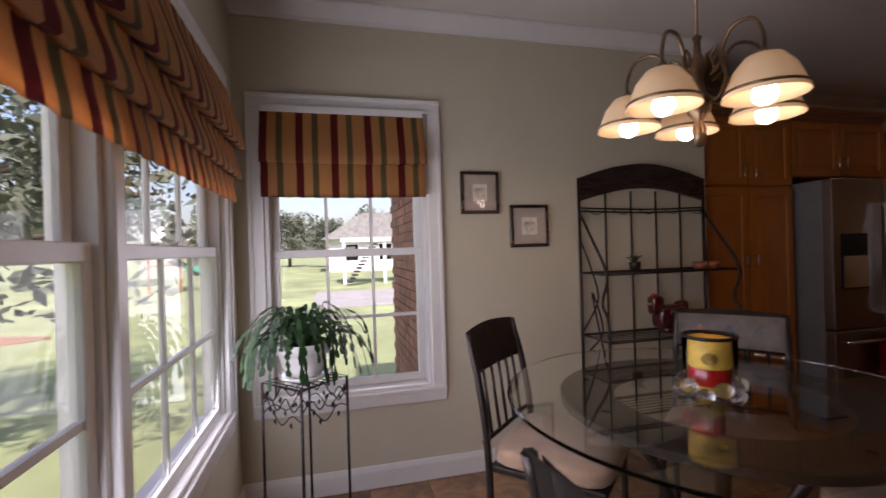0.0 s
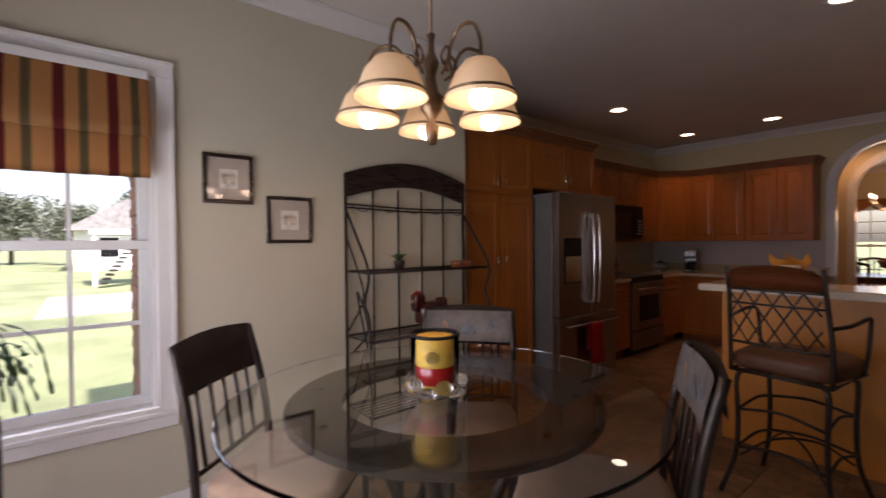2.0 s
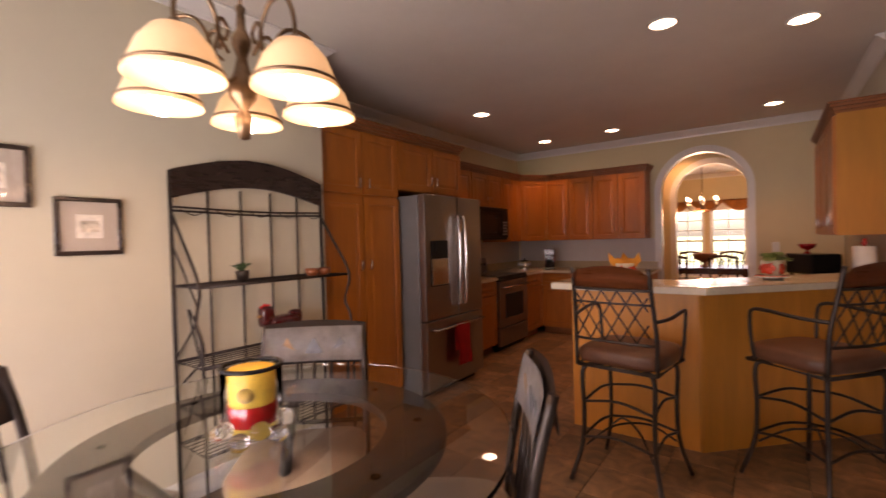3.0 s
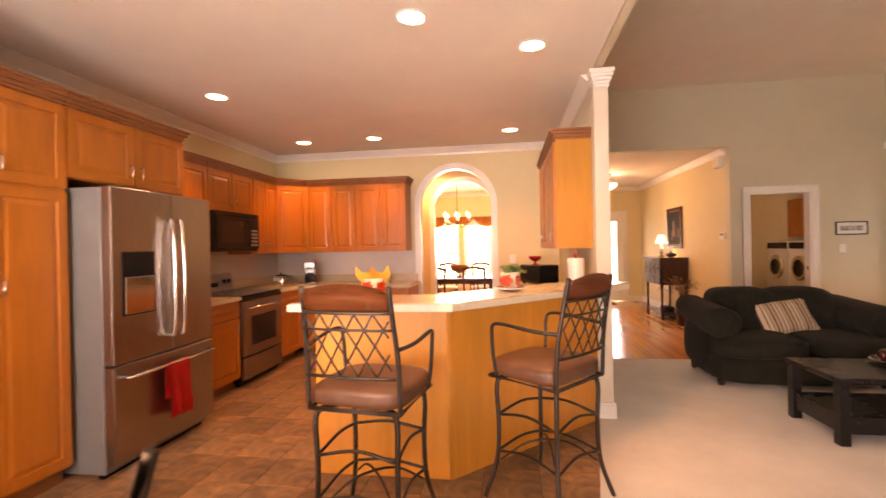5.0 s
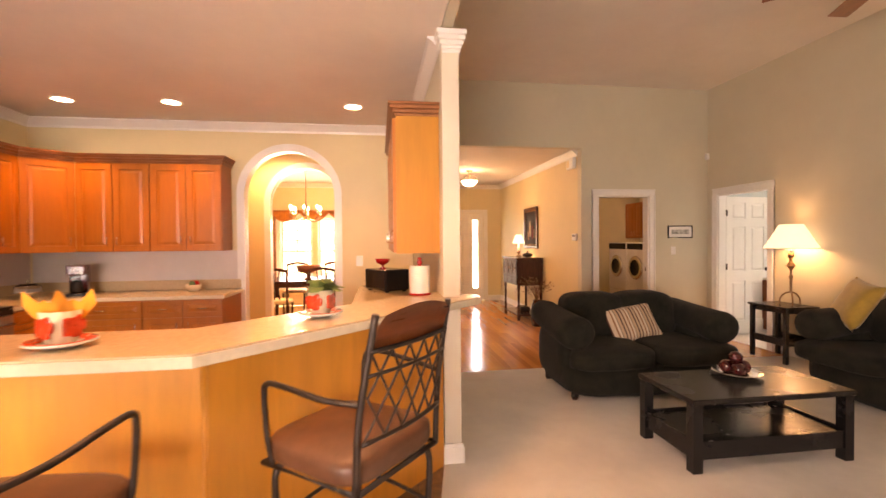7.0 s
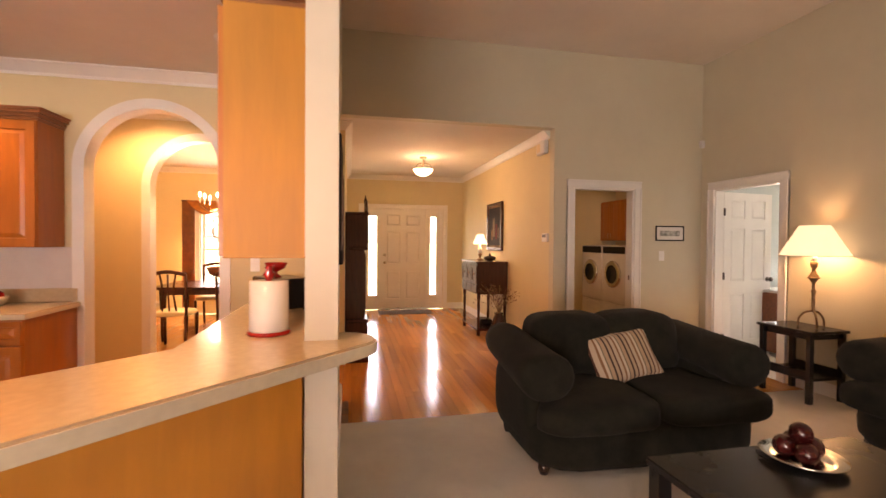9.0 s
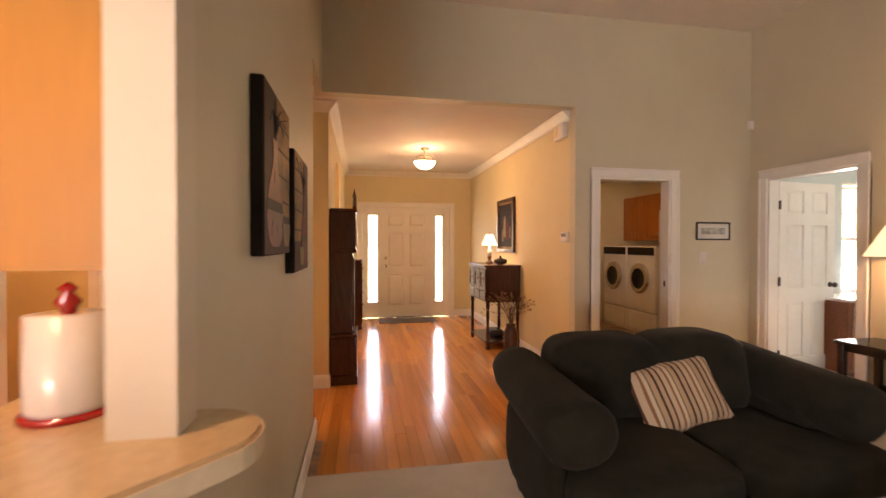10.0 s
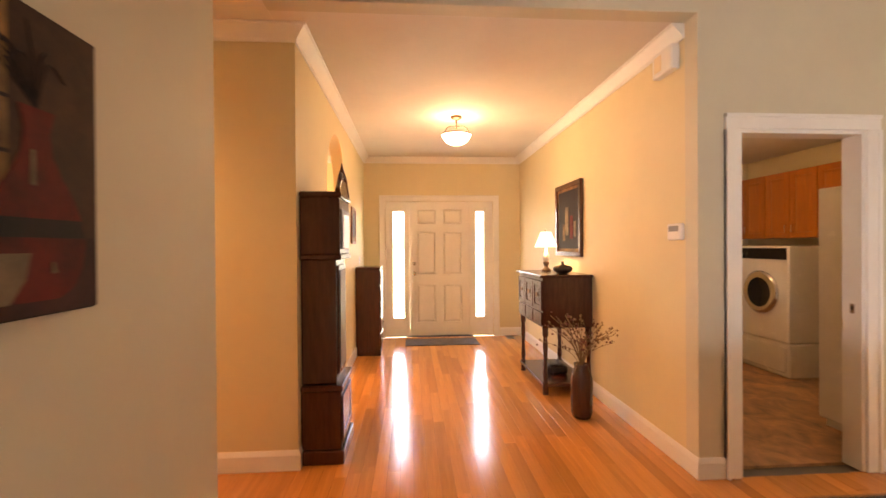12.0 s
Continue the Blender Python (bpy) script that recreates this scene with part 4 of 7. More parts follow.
def bakers_rack(at):
    th = thing("bakers_rack", at, "dark metal and wood baker's rack against the wall", "rack")
    w, d = 0.96, 0.30
    for x in (0.0, w):
        part("post", tb([(x, -0.012, 0), (x, -0.012, 1.78)], 0.011, 6), M_IRON, th)
        part("front_leg", tb(curve_pts([(x, -d, 0), (x, -d, 0.82), (x, -d * 0.8, 1.0), (x, -d * 0.95, 1.18), (x, -d * 0.4, 1.42), (x, -0.02, 1.55)], 5), 0.009, 6), M_IRON, th)
        part("side_scroll", tb(curve_pts([(x, -0.02, 0.80), (x + (0.10 if x == 0 else -0.02), -0.04, 1.0), (x + (0.05 if x == 0 else -0.02), -0.05, 1.2), (x, -0.02, 1.38)], 6), 0.006, 6), M_IRON, th)
    part("side_scroll", tb(curve_pts([(0.02, -0.03, 0.66), (0.13, -0.04, 0.80), (0.05, -0.05, 1.05), (0.14, -0.04, 0.62)], 6), 0.006, 6), M_IRON, th)
    for k in range(1, 5):
        part("bar", tb([(w * k / 5, -0.010, 0.30), (w * k / 5, -0.010, 1.70)], 0.007, 6), M_IRON, th)
    n = 16
    top = [(w * k / n, 1.785 + 0.095 * math.sin(math.pi * k / n)) for k in range(n + 1)]
    bot = [(w * k / n, 1.635 + 0.085 * math.sin(math.pi * k / n)) for k in range(n, -1, -1)]
    part("arched_board", pr(top + bot, -0.03, -0.004, "xz"), M_DARKW, th, "dark carved wooden arch")
    for z, dd in ((0.34, d), (0.78, d), (1.175, d * 0.9)):
        sh = part("shelf", tb([(0, -0.015, z), (w, -0.015, z), (w, -dd, z), (0, -dd, z)], 0.008, 6, closed=True), M_IRON, th)
        for k in range(1, 7):
            part("wire", tb([(0, -dd * k / 7, z), (w, -dd * k / 7, z)], 0.003, 5), M_IRON, sh)
    for z in (1.57, 1.59):
        part("rail", tb(curve_pts([(0, -0.02, z), (w * 0.5, -0.06, z - 0.015), (w, -0.02, z)], 8), 0.006, 6), M_IRON, th)
    for k in range(5):
        x = w * (0.1 + 0.2 * k)
        part("hook", tb(curve_pts([(x - 0.07, -0.05, 1.575), (x, -0.06, 1.545), (x + 0.07, -0.05, 1.575)], 5), 0.003, 5), M_IRON, th)
    return th


bakers_rack((1.705, YN - 0.02, 0))
th = thing("rooster", (2.225, 2.58, 0.785), "glossy dark red ceramic rooster on a shelf", "figurine")
bm = bmesh.new()
soft(bm, -0.09, 0.12, -0.06, 0.06, 0.03, 0.17, 5, 0.1)
soft(bm, -0.13, -0.05, -0.035, 0.035, 0.12, 0.235, 4, 0.1)
tube(bm, curve_pts([(-0.09, 0, 0.17), (-0.04, 0, 0.14), (0.02, 0, 0.12)], 4), 0.035, 10)
soft(bm, 0.06, 0.14, -0.03, 0.03, 0.09, 0.19, 4, 0.1)
lathe(bm, [(0.05, 0.0), (0.06, 0.02), (0.035, 0.07)], 14)
part("body", bm, M_REDD, th)
part("comb", pr([(-0.125, 0.225), (-0.07, 0.225), (-0.075, 0.25), (-0.09, 0.24), (-0.10, 0.255), (-0.115, 0.24), (-0.13, 0.245)], -0.006, 0.006, "xz"), M_RED, th)
part("beak", pr([(-0.125, 0.195), (-0.155, 0.183), (-0.125, 0.175)], -0.008, 0.008, "xz"), M_GOLD, th)
th = thing("potted_succulent", (2.02, 2.62, 1.183), "tiny green succulent in a dark pot", "house plant")
part("pot", lt([(0.03, 0), (0.036, 0.05), (0.034, 0.055), (0.0, 0.05)], 14), M_IRONB, th)
bm = bmesh.new()
rnd = random.Random(4)
for k in range(24):
    a, r = k * 2.4, 0.012 + 0.0012 * k
    tube(bm, [(0, 0, 0.05), (r * math.cos(a), r * math.sin(a), 0.075 + 0.02 * rnd.random()), (1.5 * r * math.cos(a), 1.5 * r * math.sin(a), 0.08 + 0.02 * rnd.random())], 0.005, 4, taper=0.3)
part("leaves", bm, M_LEAF, th)
for k, x in enumerate((2.40, 2.49)):
    th = thing("votive_candle", (x, 2.50, 1.183), "small cream candle in a copper cup", "candle", "candles on the rack")
    part("cup", lt([(0.03, 0), (0.04, 0.02), (0.042, 0.045), (0.038, 0.043), (0.034, 0.02), (0, 0.012)], 16), M_CHERRY, th)
    part("wax", lt([(0.034, 0.013), (0.034, 0.034), (0.0, 0.035)], 14), M_WHITEC, th)

# table, chairs, candle jar
TC, TZ = (1.36, 1.36), 0.86
table = thing("dining_table", (*TC, 0), "round glass dining table on a dark metal base", "table")
part("glass_top", lt([(0.0, TZ - 0.012), (0.676, TZ - 0.012), (0.680, TZ - 0.009), (0.680, TZ - 0.003), (0.676, TZ), (0.0, TZ)], 96), M_TABLEGLASS, table, "clear round glass top")
for f in table.children[0].data.polygons:
    f.use_smooth = False
M_SLATE = mat("brown_slate_inlay", (0.062, 0.043, 0.031), 0.4, var=0.45, scale=7, bump=0.2, bscale=50)
ring = part("ring", lt([(0.33, TZ - 0.045), (0.495, TZ - 0.045), (0.50, TZ - 0.04), (0.50, TZ - 0.020), (0.495, TZ - 0.016), (0.33, TZ - 0.016), (0.33, TZ - 0.045)], 72, cap=False), M_SLATE, table, "dark slate and metal ring")
for f in ring.data.polygons:
    f.use_smooth = False
for k in range(8):
    a = math.tau * k / 8
    part("bumper", lt([(0.012, TZ - 0.0155), (0.012, TZ - 0.0125)], 10, at=(0.42 * math.cos(a), 0.42 * math.sin(a), 0)), M_BLACK, ring)
for k in range(4):
    a = math.tau * (k + 0.5) / 4
    c, s = math.cos(a), math.sin(a)
    part("leg", tb(curve_pts([(0.42 * c, 0.42 * s, TZ - 0.045), (0.22 * c, 0.22 * s, 0.62), (0.14 * c, 0.14 * s, 0.36), (0.26 * c, 0.26 * s, 0.10), (0.34 * c, 0.34 * s, 0.0)], 6), 0.02, 8), M_IRONB, table)
part("base_ring", tb([(0.17 * math.cos(a), 0.17 * math.sin(a), 0.30) for a in (math.tau * k / 24 for k in range(24))], 0.012, 6, closed=True), M_IRONB, table)


def dining_chair(at, rz, slate=True):
    """Local +y is the way the sitter faces."""
    th = thing("dining_chair", at, "dark metal dining chair with a tan padded seat", "chair", "chairs round the table", rz)
    hs, w = 0.60, 0.215
    part("seat", sf(-0.225, 0.225, -0.21, 0.23, hs - 0.055, hs + 0.02, 6, 0.25), M_SEAT, th, "tan fabric seat pad")
    fr = bmesh.new()
    box(fr, -0.215, 0.215, -0.205, 0.215, hs - 0.075, hs - 0.050, 0.006)
    part("seat_frame", fr, M_IRONB, th)
    for sx in (-1, 1):
        part("back_post", tb(curve_pts([(sx * w, -0.20, 0.0), (sx * w, -0.205, hs - 0.05), (sx * (w - 0.005), -0.235, hs + 0.22), (sx * (w - 0.012), -0.285, 1.03)], 5), 0.014, 6), M_IRONB, th)
        part("front_leg", tb(curve_pts([(sx * w, 0.20, 0.0), (sx * w, 0.19, hs * 0.5), (sx * (w - 0.01), 0.19, hs - 0.06)], 4), 0.013, 6), M_IRONB, th)
        part("stretcher", tb([(sx * w, -0.20, 0.20), (sx * w, 0.195, 0.20)], 0.008, 6), M_IRONB, th)
    part("footrest", tb([(-w, 0.195, 0.24), (w, 0.195, 0.24)], 0.009, 6), M_IRONB, th)
    for k in range(5):
        x = -0.14 + 0.07 * k
        part("spindle", tb([(x, -0.225, hs + 0.03), (x, -0.258, hs + 0.28)], 0.007, 6), M_IRONB, th)
    part("lower_rail", tb([(-w, -0.222, hs + 0.03), (w, -0.222, hs + 0.03)], 0.009, 6), M_IRONB, th)
    bm = bmesh.new()
    n = 10
    rows = []
    for j, (z, o) in enumerate(((hs + 0.27, -0.253), (hs + 0.35, -0.268), (1.035, -0.288))):
        rows.append([bm.verts.new((-w + 2 * w * i / n, o - 0.018 * math.sin(math.pi * i / n), z + (0.014 * math.sin(math.pi * i / n) if j == 2 else 0))) for i in range(n + 1)])
    for A, B in zip(rows, rows[1:]):
        for i in range(n):
            bm.faces.new((A[i], A[i + 1], B[i + 1], B[i])).smooth = True
    bmesh.ops.solidify(bm, geom=bm.faces[:], thickness=0.022)
    tr = part("top_rail", bm, M_DARKG, th, "dark wooden top rail with slate inlays" if slate else "dark wooden top rail")
    if not slate:
        return th
    bm = bmesh.new()
    rows = []
    for z, o in ((hs + 0.285, -0.232), (hs + 0.35, -0.2435), (1.025, -0.262)):
        rows.append([bm.verts.new((-w + 0.015 + 2 * (w - 0.015) * i / n, o - 0.018 * math.sin(math.pi * (0.5 + (i / n - 0.5) * 0.93)), z)) for i in range(n + 1)])
    for A, B in zip(rows, rows[1:]):
        for i in range(n):
            bm.faces.new((A[i], A[i + 1], B[i + 1], B[i])).smooth = True
    bmesh.ops.solidify(bm, geom=bm.faces[:], thickness=0.004)
    part("slate_panel", bm, M_SLATEF, tr, "pale grey slate panel")
    for x in (-0.11, 0.0, 0.11):
        d = 0.040
        for side, yy in ((1, -0.258), (-1, -0.306)):
            b = bmesh.new()
            prism(b, [(x - d, 0.915), (x + d, 0.915), (x, 0.985)], yy, yy + 0.003, "xz")
            part("inlay", b, M_SLATET if x > 0.05 else M_SLATEB, tr)
    return th


M_DARKG = mat("weathered_dark_rail", (0.032, 0.022, 0.018), 0.5, var=0.25, scale=9, bump=0.2)
M_SLATEF = mat("pale_grey_slate", (0.24, 0.235, 0.24), 0.5, var=0.2, scale=12, bump=0.15)
M_SLATET = mat("tan_slate_inlay", (0.34, 0.20, 0.10), 0.5, var=0.3, scale=18, bump=0.2)
M_SLATEB = mat("blue_grey_slate_inlay", (0.13, 0.14, 0.16), 0.5, var=0.3, scale=18, bump=0.2)


def facing(px, py, tx, ty):
    return math.degrees(math.atan2(ty - py, tx - px)) - 90


for mx, my, tx, ty in ((0.80, 1.95, *TC), (1.87, 1.80, *TC), (1.76, 0.72, *TC), (0.475, 0.63, 1.36, 0.75)):
    a = facing(mx, my, tx, ty)
    f = Vector((-math.sin(radians(a)), math.cos(radians(a))))
    dining_chair((mx + f.x * 0.285, my + f.y * 0.285, 0), a, mx != 0.80)

M_THIN = glass("thin_glass", (1, 1, 1), 0.0, 1.05)
jar = thing("candle_jar", (1.31, 1.345, TZ + 0.001), "yellow and red jar candle in a glass bead holder", "candle")
M_YEL = mat("yellow_paper_label", (0.72, 0.47, 0.06), 0.5, var=0.15, scale=30)
jar.scale = (1.22, 1.22, 1.04)
part("wax_jar", lt([(0.0, 0.02), (0.046, 0.02), (0.051, 0.03), (0.052, 0.178), (0.048, 0.183), (0.0, 0.183)], 28), M_YEL, jar)
part("label_band", lt([(0.0518, 0.045), (0.0528, 0.046), (0.0530, 0.095), (0.0520, 0.096)], 28, cap=False), M_REDG, jar, "red printed label band")
part("badge", lt([(0.0, 0.0), (0.018, 0.0), (0.018, 0.002), (0.0, 0.002)], 20), M_GOLD, jar)
bd = [o for o in jar.children if o.name.startswith("badge")][0]
bd.matrix_basis = pose(-0.0365, -0.0365, 0.128, 90, 0, -45)
part("glass_sleeve", lt([(0.052, 0.012), (0.0625, 0.02), (0.0635, 0.188), (0.0615, 0.188), (0.0605, 0.022), (0.052, 0.016)], 28, cap=False), M_THIN, jar)
part("rim", tb([(0.062 * math.cos(a), 0.062 * math.sin(a), 0.188) for a in (math.tau * k / 28 for k in range(28))], 0.0055, 6, closed=True), M_BLACK, jar)
for k in range(10):
    a = math.tau * k / 10
    b = bmesh.new()
    bmesh.ops.create_uvsphere(b, u_segments=10, v_segments=7, radius=0.022)
    for v in b.verts:
        v.co += Vector((0.066 * math.cos(a), 0.066 * math.sin(a), 0.022 + 0.022 * (k % 2)))
    for f in b.faces:
        f.smooth = True
    part("glass_bead", b, M_GLASS, jar)

# chandelier
M_ALAB = glow("lit_alabaster_shade", (1.0, 0.56, 0.22), 0.12, (0.80, 0.62, 0.40))
M_BULB = glow("lit_bulb", (1.0, 0.86, 0.62), 5.0)
M_BRONZE = mat("antique_bronze", (0.26, 0.17, 0.10), 0.32, 0.85, var=0.25, scale=20, bump=0.15)
ch = thing("chandelier", (*CHAND, -0.02), "five-light bronze chandelier with lit alabaster shades", "chandelier")
part("canopy", lt([(0.062, 2.759), (0.062, 2.72), (0.03, 2.70), (0.0, 2.70)], 20), M_BRONZE, ch)
part("chain", tb([(0, 0, 2.70), (0, 0, 2.05)], 0.005, 6), M_BRONZE, ch)
part("column", lt([(0.0, 1.685), (0.015, 1.69), (0.024, 1.745), (0.012, 1.77), (0.034, 1.80), (0.040, 1.83), (0.022, 1.87), (0.014, 1.91), (0.024, 1.94), (0.026, 1.96), (0.012, 1.99), (0.010, 2.03), (0.015, 2.045), (0.0, 2.06)], 18), M_BRONZE, ch)
for k in range(5):
    a = 0.995 + k * math.tau / 5
    c, s = math.cos(a), math.sin(a)
    R = 0.22
    def P(r, z):
        return (r * c, r * s, z - 0.045)
    arm = part("arm", tb(curve_pts([P(0.02, 1.90), P(0.07, 1.87), P(0.10, 1.93), P(0.085, 2.0), P(0.125, 2.065), P(0.19, 2.06), P(R, 2.0), P(R, 1.94)], 6), 0.006, 7), M_BRONZE, ch)
    part("scroll", tb(curve_pts([P(0.05, 1.95), P(0.09, 1.99), P(0.075, 2.03), P(0.05, 2.01), P(0.06, 1.98)], 5), 0.005, 6), M_BRONZE, arm)
    part("socket", lt([(0.020, 1.86), (0.022, 1.895), (0.012, 1.912), (0.0, 1.913)], 14, at=(R * c, R * s, 0)), M_BRONZE, arm)
    shade = part("shade", lt([(0.024, 1.900), (0.048, 1.891), (0.077, 1.855), (0.097, 1.805), (0.107, 1.780), (0.104, 1.780), (0.093, 1.803), (0.073, 1.850), (0.046, 1.885), (0.024, 1.894)], 28, at=(R * c, R * s, 0), cap=False), M_ALAB, arm)
    part("rim", tb([(R * c + 0.101 * math.cos(q), R * s + 0.101 * math.sin(q), 1.796) for q in (math.tau * j / 28 for j in range(28))], 0.0045, 6, closed=True), M_BRONZE, shade)
    b = bmesh.new()
    bmesh.ops.create_uvsphere(b, u_segments=14, v_segments=10, radius=0.033)
    for v in b.verts:
        v.co += Vector((R * c, R * s, 1.787))
    for f in b.faces:
        f.smooth = True
    bl = part("bulb", b, M_BULB, shade, "glowing white bulb")
    bl.visible_shadow = False

# ---- kitchen ----
def door_panel(parent, x0, x1, z0, z1, y, hx=None, hz=None, name="door", material=None, horizontal=False):
    """A raised-panel front facing -y, with its handle."""
    bm = bmesh.new()
    w, h, s = x1 - x0 - 0.004, z1 - z0 - 0.004, 0.055
    if h < 0.22:
        s = 0.035
    paneled(bm, w, h, 0.02, [(s, w - s, s, h - s)], x0 + 0.002, z0 + 0.002, y - 0.02)
    d = part(name, bm, material or M_OAK, parent)
    if hx is not None:
        if horizontal:
            pts = [(hx - 0.045, y - 0.02, hz), (hx - 0.04, y - 0.045, hz), (hx + 0.04, y - 0.045, hz), (hx + 0.045, y - 0.02, hz)]
        else:
            pts = [(hx, y - 0.02, hz - 0.04), (hx, y - 0.045, hz - 0.035), (hx, y - 0.045, hz + 0.035), (hx, y - 0.02, hz + 0.04)]
        part("handle", tb(pts, 0.005, 6), M_CHROME, d, "brushed metal handle")
    return d


def crown_top(parent, x0, x1, y0, y1, z, left=True, right=True, material=None):
    bm = bmesh.new()
    for o, a, b in ((0.008, 0.0, 0.02), (0.018, 0.02, 0.045), (0.035, 0.045, 0.07), (0.048, 0.07, 0.085)):
        box(bm, x0 - (o if left else 0), x1 + (o if right else 0), y0 - o, y1, z + a, z + b, 0.002)
    return part("crown", bm, material or M_OAKD, parent, "dark stained crown moulding")


def wall_cabinet(at, w, z0, z1, depth, doors, label, rz=0, left=True, right=True, crown=True, handle_low=True):
    """Local: x along the front, front plane at y 0, body behind it."""
    th = thing("wall_cabinet", (at[0], at[1], 0), label, "cabinet", "honey maple kitchen cabinets", rz)
    part("body", bx(0, w, 0, depth, z0, z1, 0.002), M_OAK, th)
    for i in range(doors):
        a, b = w * i / doors, w * (i + 1) / doors
        if doors == 1:
            hx = b - 0.05
        else:
            hx = b - 0.045 if i % 2 == 0 else a + 0.045
        door_panel(th, a + 0.004, b - 0.004, z0 + 0.006, z1 - 0.012, 0.0, hx, z0 + 0.11 if handle_low else z1 - 0.12)
    if crown:
        crown_top(th, 0, w, 0, depth, z1, left, right)
    return th


UZ0, UZ1 = 1.34, 2.265
wall_cabinet((2.74, 2.84), 0.84, 0.10, UZ1, 0.70, 0, "tall honey maple pantry cabinet beside the fridge", left=False, right=False, crown=False)
pan = bpy.data.objects["wall_cabinet"]
pan.name = "pantry_cabinet"
door_panel(pan, 0.004, 0.416, 1.76, UZ1 - 0.012, 0.0, 0.37, 1.85)
door_panel(pan, 0.424, 0.836, 1.76, UZ1 - 0.012, 0.0, 0.47, 1.85)
door_panel(pan, 0.004, 0.416, 0.12, 1.74, 0.0, 0.37, 1.20)
door_panel(pan, 0.424, 0.836, 0.12, 1.74, 0.0, 0.47, 1.20)
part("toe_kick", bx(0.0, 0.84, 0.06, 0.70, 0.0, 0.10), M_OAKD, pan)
crown_top(pan, 0, 0.84, 0, 0.70, UZ1, False, False)
wall_cabinet((3.585, 2.84), 0.975, 1.83, UZ1, 0.70, 2, "honey maple cabinet above the fridge", left=False)
wall_cabinet((4.575, 3.22), 0.795, UZ0, UZ1 - 0.03, 0.325, 2, "honey maple wall cabinet with raised doors", left=False, right=False)
wall_cabinet((5.375, 3.22), 0.80, 1.80, UZ1 - 0.03, 0.325, 2, "short honey maple cabinet over the microwave", left=False, right=False)
wall_cabinet((6.18, 3.22), 0.55, UZ0, UZ1 - 0.03, 0.325, 2, "honey maple wall cabinet with raised doors", left=False, right=False)
th = wall_cabinet((6.735, 3.215), 0.415, UZ0, UZ1 - 0.03, 0.20, 1, "angled honey maple corner cabinet", rz=-45, left=False, right=False)
wall_cabinet((7.03, 2.915), 0.685, UZ0, UZ1 - 0.03, 0.305, 2, "honey maple wall cabinet with raised doors", rz=-90, left=False, right=False)
wall_cabinet((7.03, 2.228), 0.685, UZ0, UZ1 - 0.03, 0.305, 2, "honey maple wall cabinet with raised doors", rz=-90, left=False)
uc = wall_cabinet((6.60, -0.18), 1.56, UZ0, UZ1 - 0.03, 0.285, 3, "honey maple wall cabinet at the end of the wall", rz=180)
part("end_panel", bx(1.5605, 1.566, 0.0, 0.285, UZ0, UZ1 - 0.03), M_OAKE, uc)


def base_cabinet(at, w, depth, doors, label, rz=0, drawers=True):
    th = thing("base_cabinet", (at[0], at[1], 0), label, "cabinet", "honey maple kitchen cabinets", rz)
    part("body", bx(0, w, 0, depth, 0.10, 0.875, 0.002), M_OAK, th)
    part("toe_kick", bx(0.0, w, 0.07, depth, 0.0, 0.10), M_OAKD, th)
    for i in range(doors):
        a, b = w * i / doors, w * (i + 1) / doors
        if drawers:
            door_panel(th, a + 0.004, b - 0.004, 0.715, 0.868, 0.0, (a + b) / 2, 0.79, "drawer", None, True)
        door_panel(th, a + 0.004, b - 0.004, 0.115, 0.705, 0.0, b - 0.05 if i % 2 == 0 else a + 0.05, 0.62)
    return th


base_cabinet((4.575, 2.905), 0.81, 0.63, 1, "honey maple base cabinet with a drawer")
base_cabinet((6.175, 2.905), 0.55, 0.63, 1, "honey maple base cabinet with a drawer")
base_cabinet((6.74, 2.90), 0.72, 0.59, 1, "honey maple base cabinet with a drawer", rz=-90)
base_cabinet((6.74, 2.175), 0.72, 0.59, 2, "honey maple base cabinet with drawers", rz=-90)
base_cabinet((7.33, 0.13), 2.16, 0.60, 3, "honey maple base cabinet with drawers", rz=180)


def counter(name, poly, z0, z1, label):
    bm = bmesh.new()
    prism(bm, poly, z0, z1, "xy")
    es = [e for e in bm.edges if abs(e.verts[0].co.z - e.verts[1].co.z) < 1e-6]
    bmesh.ops.bevel(bm, geom=es, offset=0.006, segments=2, affect="EDGES", clamp_overlap=True)
    top = solid(name, bm, M_COUNTER, label, "countertop")
    eb, n = bmesh.new(), len(poly)
    turn = 1 if sum(poly[i][0] * poly[(i + 1) % n][1] - poly[(i + 1) % n][0] * poly[i][1] for i in range(n)) > 0 else -1
    rows = []
    for i in range(n):
        p0, p, p1 = Vector(poly[i - 1]), Vector(poly[i]), Vector(poly[(i + 1) % n])
        u, v = (p - p0).normalized(), (p1 - p).normalized()
        nn = (Vector((u.y, -u.x)) + Vector((v.y, -v.x))).normalized() * turn
        k = 1 / max(0.4, nn.dot(Vector((u.y, -u.x)) * turn))
        rows.append([eb.verts.new((*(p + nn * k * o), z)) for o, z in ((-0.001, z0 + 0.004), (0.0025, z0 + 0.004), (0.0025, z1 - 0.007), (-0.001, z1 - 0.007))])
    for A, B in zip(rows, rows[1:] + rows[:1]):
        for j in range(4):
            eb.faces.new((A[j], A[(j + 1) % 4], B[(j + 1) % 4], B[j]))
    bmesh.ops.recalc_face_normals(eb, faces=eb.faces[:])
    part("edge_strip", eb, M_EDGE, top, "pale laminate edge strip")
    return top


